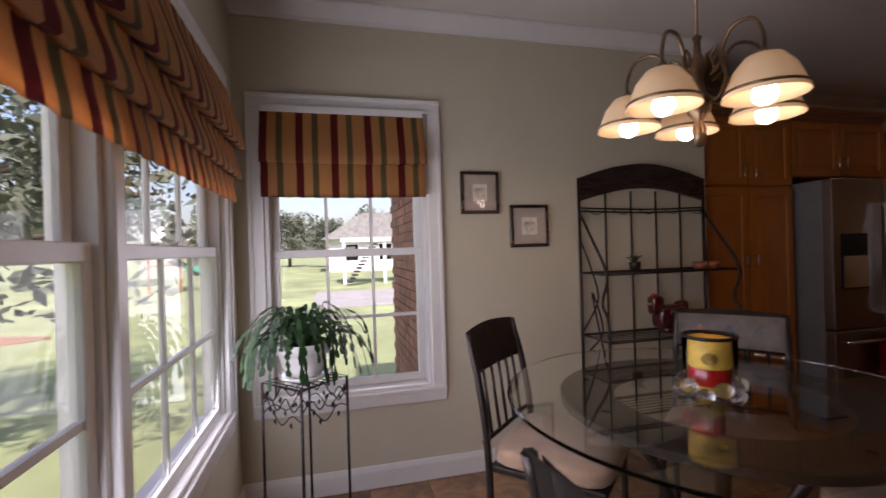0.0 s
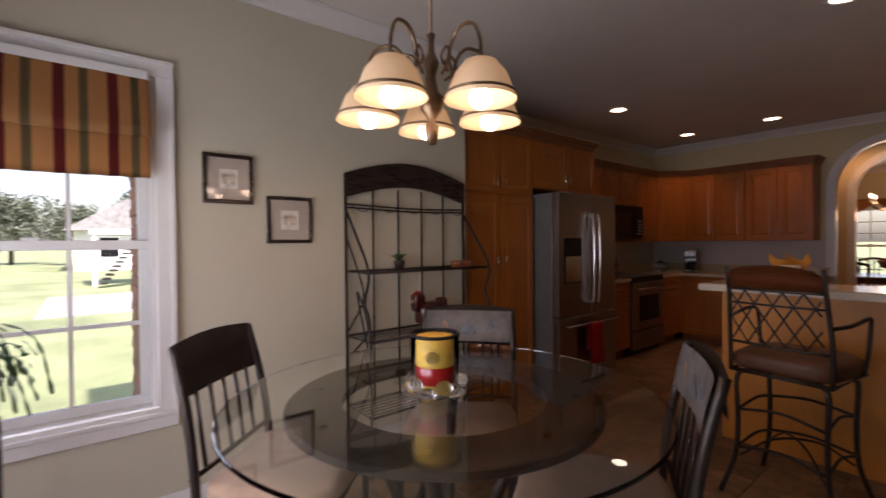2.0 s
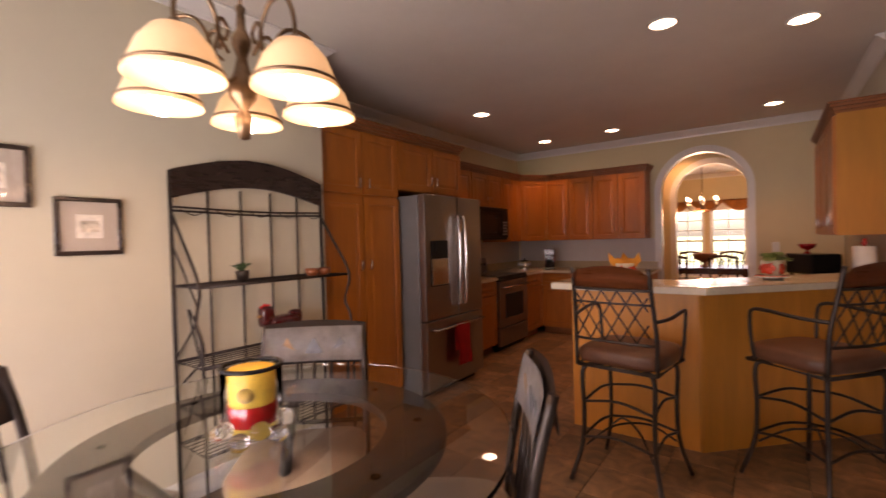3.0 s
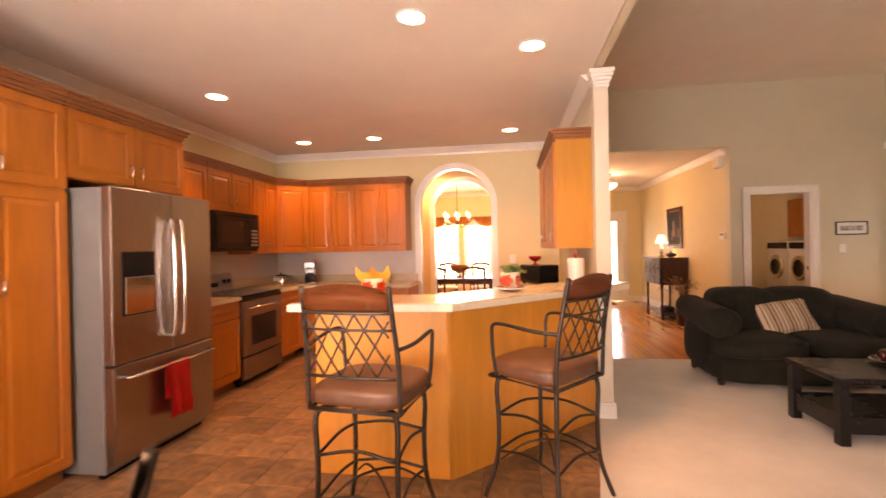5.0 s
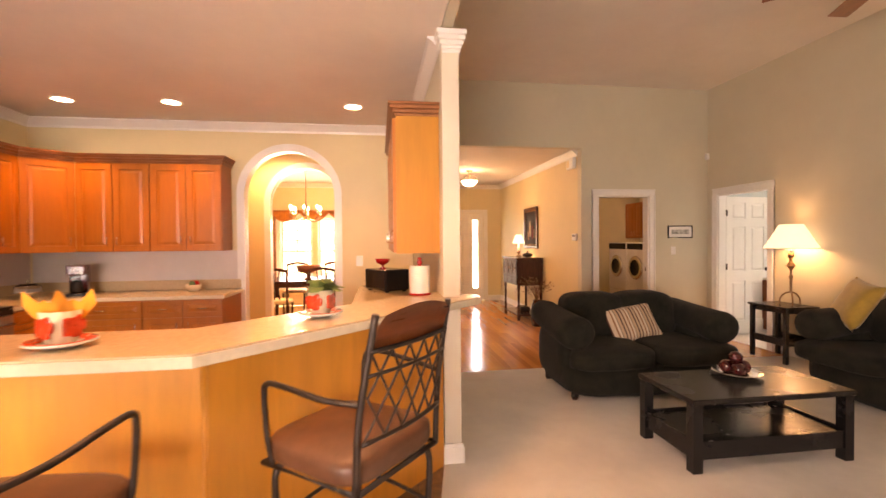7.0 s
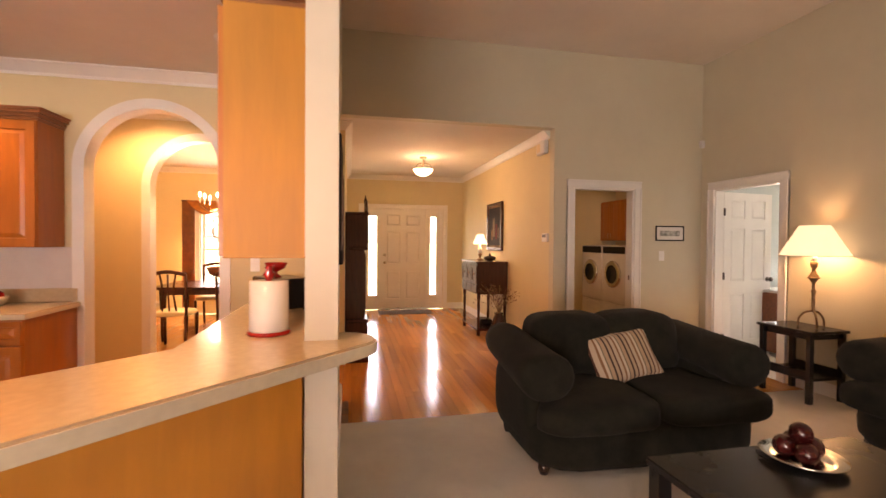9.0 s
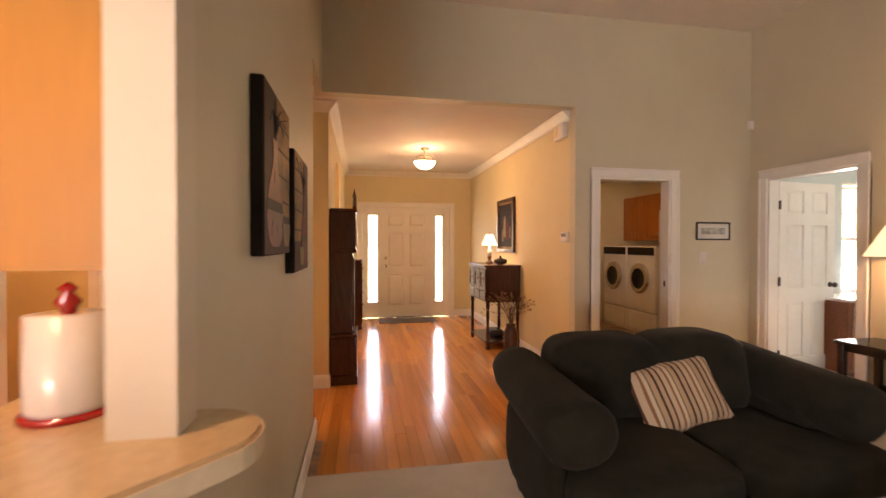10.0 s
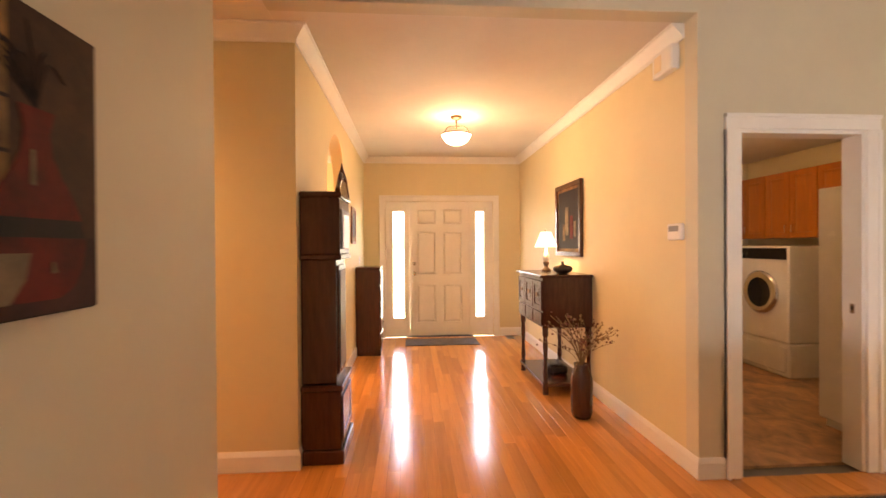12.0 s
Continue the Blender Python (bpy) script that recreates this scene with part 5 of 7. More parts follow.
counter("countertop", [(4.57, 3.545), (4.57, 2.875), (5.39, 2.875), (5.39, 3.545)], 0.877, 0.917, "beige laminate countertop beside the range")
counter("countertop", [(6.17, 3.545), (6.17, 2.875), (6.71, 2.875), (6.71, 1.43), (7.335, 1.43), (7.335, 3.545)], 0.877, 0.917, "beige laminate corner countertop")
counter("countertop", [(5.17, -0.465), (7.335, -0.465), (7.335, 0.16), (5.17, 0.16)], 0.877, 0.917, "beige laminate countertop under the wall cabinet")
bm = bmesh.new()
box(bm, 7.318, 7.336, 1.45, 3.52, 0.9175, 1.02, 0.003), box(bm, 4.58, 7.316, 3.528, 3.546, 0.9175, 1.02, 0.003)
solid("backsplash", bm, M_COUNTER, "low beige laminate upstand along the wall", "backsplash")
structure("trim_splash_east", bx(7.332, 7.337, 1.47, 3.52, 1.021, 1.339), M_SPLASH, "pale grey painted wall strip", "wall")
structure("trim_splash_north", bx(4.58, 7.33, 3.543, 3.547, 1.021, 1.339), M_SPLASH, "pale grey painted wall strip", "wall")

# fridge: french doors over a freezer drawer
fr = thing("refrigerator", (3.615, 2.57, 0), "stainless steel french-door refrigerator with a red towel", "refrigerator")
W, S = 0.905, 0.49
part("cabinet", bx(0.005, W - 0.005, 0.075, 0.80, 0.03, 1.775, 0.006), M_STEELS, fr, "grey painted sides")
part("grille", bx(0.02, W - 0.02, 0.10, 0.14, 0.0, 0.075), M_BLACK, fr)
dl = part("door", bx(0.0, S - 0.003, 0.0, 0.07, 0.69, 1.78, 0.012, seg=3), M_STEEL, fr)
dr = part("door", bx(S + 0.003, W, 0.0, 0.07, 0.69, 1.78, 0.012, seg=3), M_STEEL, fr)
dw = part("freezer_drawer", bx(0.0, W, 0.0, 0.07, 0.085, 0.682, 0.012, seg=3), M_STEEL, fr)
for d, x in ((dl, S - 0.045), (dr, S + 0.045)):
    part("handle", tb(curve_pts([(x, 0.0, 0.80), (x, -0.045, 0.83), (x, -0.06, 1.20), (x, -0.045, 1.56), (x, 0.0, 1.59)], 6), 0.013, 10), M_CHROME, d, "curved polished handle")
part("handle", tb([(0.06, 0.0, 0.61), (0.06, -0.055, 0.61), (W - 0.06, -0.055, 0.61), (W - 0.06, 0.0, 0.61)], 0.012, 10), M_CHROME, dw, "straight polished handle")
dp = part("dispenser", bx(0.07, 0.33, -0.006, 0.02, 0.98, 1.38, 0.006), M_BLACK, dl, "black water and ice dispenser")
part("dispenser_tray", bx(0.085, 0.315, -0.012, -0.003, 0.99, 1.22, 0.004), M_CHROME, dp)
tw = bmesh.new()
g = []
for i in range(9):
    col = []
    for k in range(12):
        zz = 0.25 + 0.36 * k / 11
        xx = 0.36 + 0.20 * i / 8 + (0.012 * math.sin(i) if k < 4 else 0)
        col.append(tw.verts.new((xx, -0.071 - 0.010 * math.sin(i * 1.7 + 0.3 * k) * (1 - k / 13), zz - 0.015 * (i / 8))))
    col.append(tw.verts.new((0.36 + 0.20 * i / 8, -0.055, 0.627)))
    col.append(tw.verts.new((0.36 + 0.20 * i / 8, -0.038, 0.61)))
    col.append(tw.verts.new((0.365 + 0.19 * i / 8, -0.030, 0.37)))
    g.append(col)
for A, B in zip(g, g[1:]):
    for k in range(len(A) - 1):
        tw.faces.new((A[k], B[k], B[k + 1], A[k + 1])).smooth = True
bmesh.ops.solidify(tw, geom=tw.faces[:], thickness=0.004)
t = solid("dish_towel", tw, M_RED, "bright red towel over the freezer handle", "towel")
t.matrix_basis = pose(3.615, 2.57, 0)

# range and microwave
rg = thing("range", (5.395, 2.865, 0), "black and stainless electric range", "stove")
W = 0.765
part("body", bx(0.0, W, 0.03, 0.66, 0.03, 0.905, 0.004), M_BLACK, rg)
part("foot_panel", bx(0.01, W - 0.01, 0.06, 0.10, 0.0, 0.06), M_BLACK, rg)
part("cooktop", bx(-0.004, W + 0.004, 0.0, 0.60, 0.906, 0.926, 0.004), M_BLACK, rg, "black glass cooktop")
for x, y, r in ((0.20, 0.16, 0.10), (0.56, 0.16, 0.08), (0.20, 0.44, 0.08), (0.56, 0.44, 0.10)):
    part("burner_ring", tb([(x + r * math.cos(a), y + r * math.sin(a), 0.9265) for a in (math.tau * k / 28 for k in range(28))], 0.0015, 4, closed=True), M_STEELS, rg)
part("band", bx(0.005, W - 0.005, -0.010, 0.03, 0.862, 0.904, 0.003), M_BLACK, rg)
od = part("oven_door", bx(0.005, W - 0.005, -0.012, 0.03, 0.30, 0.86, 0.008), M_STEEL, rg, "stainless oven door with a dark window")
part("oven_window", bx(0.14, W - 0.14, -0.016, -0.010, 0.40, 0.70, 0.003), M_BLACK, od)
part("handle", tb([(0.06, -0.012, 0.79), (0.06, -0.055, 0.79), (W - 0.06, -0.055, 0.79), (W - 0.06, -0.012, 0.79)], 0.011, 8), M_CHROME, od)
part("warming_drawer", bx(0.005, W - 0.005, -0.010, 0.03, 0.07, 0.285, 0.008), M_STEEL, rg)
cp = part("control_panel", pr([(0.60, 0.926), (0.66, 0.926), (0.66, 1.12), (0.63, 1.12)], 0.0, W, "yz"), M_STEEL, rg)
part("display", pr([(0.604, 0.975), (0.61, 0.975), (0.634, 1.08), (0.628, 1.08)], 0.27, 0.50, "yz"), M_BLACK, cp)
for x in (0.07, 0.16, 0.60, 0.69):
    b = bmesh.new()
    lathe(b, [(0.022, 0), (0.02, 0.018), (0.0, 0.019)], 14)
    bmesh.ops.rotate(b, verts=b.verts[:], cent=(0, 0, 0), matrix=Matrix.Rotation(radians(75), 3, "X"))
    bmesh.ops.translate(b, verts=b.verts[:], vec=(x, 0.612, 1.03))
    part("knob", b, M_BLACK, cp)
mw = thing("microwave", (5.385, 3.12, 0), "black built-in microwave over the range", "microwave")
part("body", bx(0.0, 0.78, 0.02, 0.42, 1.372, 1.795, 0.006), M_BLACK, mw)
d = part("door", bx(0.005, 0.58, 0.0, 0.022, 1.40, 1.75, 0.006), M_BLACK, mw)
part("window", bx(0.07, 0.48, -0.003, 0.002, 1.46, 1.69, 0.002), M_BLACKW, d, "dark mesh window")
part("handle", tb([(0.545, 0.0, 1.44), (0.545, -0.035, 1.46), (0.545, -0.035, 1.69), (0.545, 0.0, 1.71)], 0.009, 8), M_BLACK, d)
kp = part("keypad", bx(0.59, 0.775, 0.0, 0.022, 1.40, 1.75, 0.004), M_BLACK, mw)
for r in range(5):
    for c in range(3):
        part("key", bx(0.615 + 0.045 * c, 0.65 + 0.045 * c, -0.002, 0.001, 1.43 + 0.04 * r, 1.455 + 0.04 * r), M_STEELS, kp)
part("vent", bx(0.01, 0.77, -0.002, 0.02, 1.758, 1.79, 0.003), M_BLACK, mw)

# bar
bar = thing("breakfast_bar", (0, 0, 0), "honey maple breakfast bar with an angled front", "bar")
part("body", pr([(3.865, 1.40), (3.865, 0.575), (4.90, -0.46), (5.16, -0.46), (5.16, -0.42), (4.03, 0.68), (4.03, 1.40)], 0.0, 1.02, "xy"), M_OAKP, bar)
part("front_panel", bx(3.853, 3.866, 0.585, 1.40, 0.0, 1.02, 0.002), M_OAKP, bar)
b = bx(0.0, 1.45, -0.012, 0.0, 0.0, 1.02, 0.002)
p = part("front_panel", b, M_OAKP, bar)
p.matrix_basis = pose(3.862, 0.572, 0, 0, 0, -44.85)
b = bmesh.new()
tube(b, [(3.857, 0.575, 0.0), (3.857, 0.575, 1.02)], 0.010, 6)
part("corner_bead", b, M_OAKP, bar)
nose = [(4.915 + 0.12 * math.cos(a), -0.585 + 0.12 * math.sin(a)) for a in (radians(d) for d in range(225, 366, 14))]
counter("countertop", [(3.605, 1.45), (3.61, 0.52)] + nose + [(5.035, -0.475), (5.20, -0.475), (5.20, -0.42), (4.08, 0.70), (4.08, 1.45)], 1.021, 1.068, "beige laminate bar top with a rounded end")


def bar_stool(at, rz):
    """Local +y is the way the sitter faces."""
    th = thing("bar_stool", at, "bronze metal bar stool with a brown leather seat", "bar stool", "stools at the bar", rz)
    hs = 0.72
    part("seat", sf(-0.235, 0.235, -0.22, 0.235, hs - 0.05, hs + 0.045, 7, 0.22), M_BROWNL, th, "padded brown leather seat")
    part("seat_frame", tb([(-0.215, -0.205, hs - 0.055), (0.215, -0.205, hs - 0.055), (0.22, 0.215, hs - 0.055), (-0.22, 0.215, hs - 0.055)], 0.011, 8, closed=True), M_IRONB, th)
    for sx in (-1, 1):
        for sy in (-1, 1):
            part("leg", tb(curve_pts([(sx * 0.10, sy * 0.10, hs - 0.06), (sx * 0.17, sy * 0.17, hs - 0.065), (sx * 0.195, sy * 0.19, hs - 0.12), (sx * 0.19, sy * 0.185, 0.40), (sx * 0.20, sy * 0.195, 0.20), (sx * 0.25, sy * 0.24, 0.005)], 5), 0.0125, 8), M_IRONB, th)
        part("back_post", tb(curve_pts([(sx * 0.215, -0.205, hs - 0.055), (sx * 0.215, -0.215, hs + 0.15), (sx * 0.205, -0.245, hs + 0.34), (sx * 0.20, -0.275, hs + 0.49)], 5), 0.0115, 8), M_IRONB, th)
        part("arm", tb(curve_pts([(sx * 0.212, -0.225, hs + 0.22), (sx * 0.245, -0.10, hs + 0.225), (sx * 0.255, 0.06, hs + 0.24), (sx * 0.25, 0.15, hs + 0.235), (sx * 0.245, 0.175, hs + 0.19), (sx * 0.235, 0.175, hs + 0.05), (sx * 0.222, 0.165, hs - 0.05)], 5), 0.010, 8), M_IRONB, th)
    for z, r in ((0.45, 0.188), (0.25, 0.193)):
        for k in range(4):
            m = Matrix.Rotation(k * math.pi / 2, 4, "Z")
            part("stretcher", tb([m @ Vector(p) for p in curve_pts([(-r, -r, z), (0, -r + 0.01, z + 0.03), (r, -r, z)], 5)], 0.0075, 6), M_IRONB, th)
    for k in (0, 1):
        m = Matrix.Rotation(math.pi / 4 + k * math.pi / 2, 4, "Z")
        part("brace", tb([m @ Vector(p) for p in curve_pts([(-0.26, 0, 0.20), (-0.10, 0, 0.30), (0.10, 0, 0.30), (0.26, 0, 0.20)], 4)], 0.006, 6), M_IRONB, th)
    def back(x, t):
        z = hs + 0.10 + 0.28 * t
        return Vector((x, -0.218 - 0.035 * t - 0.025 * math.cos(x / 0.21 * 1.4), z))
    for t0 in (0.0, 1.0):
        part("back_rail", tb([back(-0.208 + 0.416 * i / 10, t0) for i in range(11)], 0.008, 6), M_IRONB, th)
    part("back_rail", tb([back(-0.208 + 0.416 * i / 10, 0.74) for i in range(11)], 0.006, 6), M_IRONB, th)
    for k in range(-3, 6):
        for dr in (1, -1):
            pts = []
            for i in range(9):
                t = i / 8
                x = -0.205 + 0.082 * k + dr * 0.17 * t + (0.0 if dr > 0 else 0.17)
                if -0.206 <= x <= 0.206:
                    pts.append(back(x, t))
            if len(pts) > 2:
                part("lattice_bar", tb(pts, 0.0045, 5), M_IRONB, th)
    bm = bmesh.new()
    n, rows = 12, []
    for j in range(3):
        row = []
        for i in range(n + 1):
            x = -0.20 + 0.40 * i / n
            ztop = hs + 0.475 + 0.03 * math.cos(x / 0.20 * math.pi / 2) - (0.02 if abs(x) > 0.17 else 0)
            z = hs + 0.385 + (ztop - hs - 0.385) * j / 2
            row.append(bm.verts.new((x, -0.250 - 0.012 * j - 0.025 * math.cos(x / 0.21 * 1.4), z)))
        rows.append(row)
    for A, B in zip(rows, rows[1:]):
        for i in range(n):
            bm.faces.new((A[i], A[i + 1], B[i + 1], B[i])).smooth = True
    bmesh.ops.solidify(bm, geom=bm.faces[:], thickness=0.02)
    part("crest_rail", bm, M_CHERRY, th, "curved cherry wood crest rail")
    return th


bar_stool((3.31, 0.87, 0), -97)
bar_stool((3.735, 0.025, 0), -40)

# on the bar and counters
M_CREAMC = mat("cream_ceramic_red_flowers", (0.72, 0.62, 0.44), 0.22, var=0.1, scale=12, bump=0.02, coat=0.3)
def cup(at, filler, label):
    th = thing("coffee_cup", (*at, 1.069), label, "cup")
    part("saucer", lt([(0.045, 0.0), (0.085, 0.012), (0.105, 0.020), (0.102, 0.024), (0.05, 0.012), (0.0, 0.012)], 26), M_WHITEC, th)
    rim = part("saucer_band", lt([(0.062, 0.0175), (0.1, 0.0255), (0.098, 0.0275), (0.062, 0.0195)], 26, cap=False), M_REDO, th, "red painted saucer band")
    part("bowl", lt([(0.040, 0.013), (0.044, 0.02), (0.055, 0.07), (0.060, 0.125), (0.0575, 0.126), (0.052, 0.07), (0.040, 0.03), (0.0, 0.025)], 24), M_CREAMC, th)
    part("handle", tb(curve_pts([(0.055, 0, 0.10), (0.095, 0, 0.10), (0.095, 0, 0.05), (0.05, 0, 0.045)], 6), 0.006, 8), M_CREAMC, th)
    for a in (2.75, 4.4, 0.9):
        b = bmesh.new()
        for k in range(5):
            q = math.tau * k / 5
            soft(b, 0.012 * math.cos(q) - 0.011, 0.012 * math.cos(q) + 0.011, -0.003, 0.003, 0.012 * math.sin(q) - 0.011, 0.012 * math.sin(q) + 0.011, 2, 0.0)
        f = part("flower", b, M_REDO, th, "red painted flower")
        f.matrix_basis = pose(0.0535 * math.cos(a), 0.0535 * math.sin(a), 0.074, 0, 0, math.degrees(a) + 90) @ Matrix.Diagonal((1.7, 1.7, 1.7, 1.0))
    return th


M_REDO = mat("orange_red_glaze", (0.62, 0.06, 0.02), 0.25, var=0.15, scale=20, coat=0.3)
M_NAP = mat("orange_paper_napkin", (0.80, 0.33, 0.03), 0.8, var=0.08, bump=0.2)
M_LEAFP = mat("pale_green_leaf", (0.25, 0.36, 0.12), 0.45, var=0.3, scale=25, bump=0.1)
cup((3.80, 1.01), None, "cream cup with red flowers on a red saucer")
cup((4.28, 0.21), None, "cream cup with red flowers on a red saucer")
th = thing("paper_napkin", (3.80, 1.01, 1.097), "folded orange napkin standing in a cup", "napkin", "", 95)
for k in range(5):
    a, nb = radians(-34 + 17 * k), bmesh.new()
    y0 = 0.004 * (k - 2)
    tip = 0.17 if k % 2 == 0 else 0.135
    nb.faces.new([nb.verts.new(p) for p in ((-0.012, y0, 0.0), (0.012, y0, 0.0), (0.135 * math.sin(a + 0.26), y0 * 1.6, 0.115), (tip * math.sin(a + 0.05), y0 * 2, tip), (0.135 * math.sin(a - 0.26), y0 * 1.8, 0.115))])
    bmesh.ops.solidify(nb, geom=nb.faces[:], thickness=0.003)
    part("fold", nb, M_NAP, th)
th = thing("potted_plant", (4.28, 0.21, 1.10), "broad pale green leaves in a cup", "house plant")
rnd = random.Random(6)
for k in range(11):
    a = rnd.uniform(0, math.tau)
    b = bmesh.new()
    r, h = rnd.uniform(0.05, 0.11), rnd.uniform(0.09, 0.15)
    d = Vector((math.cos(a), math.sin(a), 0))
    s = Vector((-math.sin(a), math.cos(a), 0)) * 0.038
    p0, p1, p2 = Vector((0, 0, 0)), d * r * 0.5 + Vector((0, 0, h)), d * r + Vector((0, 0, h - 0.02))
    b.faces.new([b.verts.new(v) for v in (p0, p1 + s, p2 + s * 0.6, p2 + d * 0.02, p2 - s * 0.6, p1 - s)])
    bmesh.ops.solidify(b, geom=b.faces[:], thickness=0.002)
    part("leaf", b, M_LEAFP, th)
th = thing("toaster_oven", (6.72, -0.14, 0.918), "black toaster oven on the counter", "toaster oven", "", -150)
part("body", bx(-0.21, 0.21, -0.14, 0.14, 0.015, 0.225, 0.02, seg=3), M_BLACK, th)
part("door", bx(-0.19, 0.10, 0.138, 0.150, 0.04, 0.19, 0.006), M_STEELS, th)
part("handle", tb([(-0.17, 0.15, 0.17), (-0.17, 0.17, 0.175), (0.08, 0.17, 0.175), (0.08, 0.15, 0.17)], 0.006, 6), M_CHROME, th)
for x in (-0.17, 0.17):
    for y in (-0.1, 0.1):
        part("foot", bx(x - 0.015, x + 0.015, y - 0.015, y + 0.015, 0.0, 0.016), M_BLACK, th)
th = thing("footed_bowl", (6.72, -0.10, 1.144), "small red footed bowl on the toaster oven", "bowl")
part("bowl", lt([(0.04, 0.0), (0.012, 0.02), (0.012, 0.035), (0.06, 0.06), (0.08, 0.10), (0.076, 0.10), (0.05, 0.062), (0.0, 0.05)], 24), M_REDG, th)
th = thing("paper_towel_holder", (5.05, -0.33, 1.069), "white paper towel roll on the bar", "paper towel")
part("roll", lt([(0.0, 0.012), (0.066, 0.012), (0.068, 0.02), (0.066, 0.19), (0.02, 0.19), (0.0, 0.189)], 28), M_WHITEC, th)
part("base", lt([(0.075, 0.0), (0.075, 0.010), (0.0, 0.012)], 24), M_REDG, th)
part("finial", lt([(0.01, 0.189), (0.014, 0.20), (0.022, 0.212), (0.010, 0.228), (0.016, 0.238), (0.0, 0.25)], 14), M_REDG, th, "red turned finial")
th = thing("coffee_maker", (6.95, 2.86, 0.918), "dark red coffee maker on the counter", "coffee maker", "", -70)
part("base", bx(-0.075, 0.075, -0.12, 0.12, 0.0, 0.03, 0.006), M_BLACK, th)
part("tower", bx(-0.075, 0.075, 0.0, 0.12, 0.031, 0.30, 0.015, seg=3), M_REDD, th)
part("head", bx(-0.075, 0.075, -0.115, -0.001, 0.20, 0.30, 0.015, seg=3), M_REDD, th)
part("carafe", lt([(0.04, 0.032), (0.055, 0.05), (0.05, 0.13), (0.04, 0.15), (0.0, 0.15)], 18, at=(0, -0.055, 0)), M_BLACK, th)
th = thing("cake_stand", (6.80, 3.20, 0.918), "glass covered cake dish on the counter", "cake dish")
part("dish", lt([(0.07, 0.0), (0.03, 0.02), (0.03, 0.04), (0.12, 0.05), (0.12, 0.06), (0.0, 0.06)], 24), M_CHROME, th)
part("dome", lt([(0.10, 0.061), (0.10, 0.11), (0.06, 0.135), (0.01, 0.14), (0.015, 0.16), (0.0, 0.165)], 24), M_GLASS, th)
th = thing("fruit_bowl", (7.12, 1.87, 0.918), "small yellow bowl with dark fruit on the counter", "bowl")
part("bowl", lt([(0.045, 0.0), (0.07, 0.03), (0.085, 0.07), (0.08, 0.07), (0.06, 0.03), (0.0, 0.015)], 20), M_CREAMC, th)
for k, (x, y) in enumerate(((-0.03, 0.0), (0.03, 0.02), (0.0, -0.03))):
    b = bmesh.new()
    bmesh.ops.create_uvsphere(b, u_segments=12, v_segments=8, radius=0.034)
    bmesh.ops.translate(b, verts=b.verts[:], vec=(x, y, 0.075))
    for f in b.faces:
        f.smooth = True
    part("fruit", b, M_REDG if k else M_LEAF, th)


def wall_plate(at, rz, label="white switch plate on the wall", name="light_switch"):
    th = thing(name, at, label, "switch", "", rz)
    part("plate", bx(-0.038, 0.038, -0.006, 0.0, -0.06, 0.06, 0.002), M_TRIM, th)
    part("toggle", bx(-0.006, 0.006, -0.016, -0.005, -0.012, 0.012, 0.002), M_TRIM, th)
    return th


wall_plate((XE - 0.001, 0.16, 1.20), -90)
wall_plate((XL - 0.001, -4.39, 1.25), -90)

M_CAN = glow("lit_downlight", (1.0, 0.80, 0.55), 3.0)
# the last fixture is made up, to go with the added passage spot
for x, y in CANS + [ADDED_PASSAGE_CAN]:
    th = thing("recessed_light", (x, y, CEIL - 0.001), "lit recessed ceiling light with a white rim", "ceiling light", "recessed ceiling lights")
    part("rim", lt([(0.075, 0.0), (0.098, 0.0), (0.096, -0.008), (0.078, -0.006)], 28, cap=False), M_TRIM, th)
    l = part("lens", lt([(0.076, -0.001), (0.06, -0.003), (0.0, -0.004)], 24, cap=False), M_CAN, th)
    l.visible_shadow = False

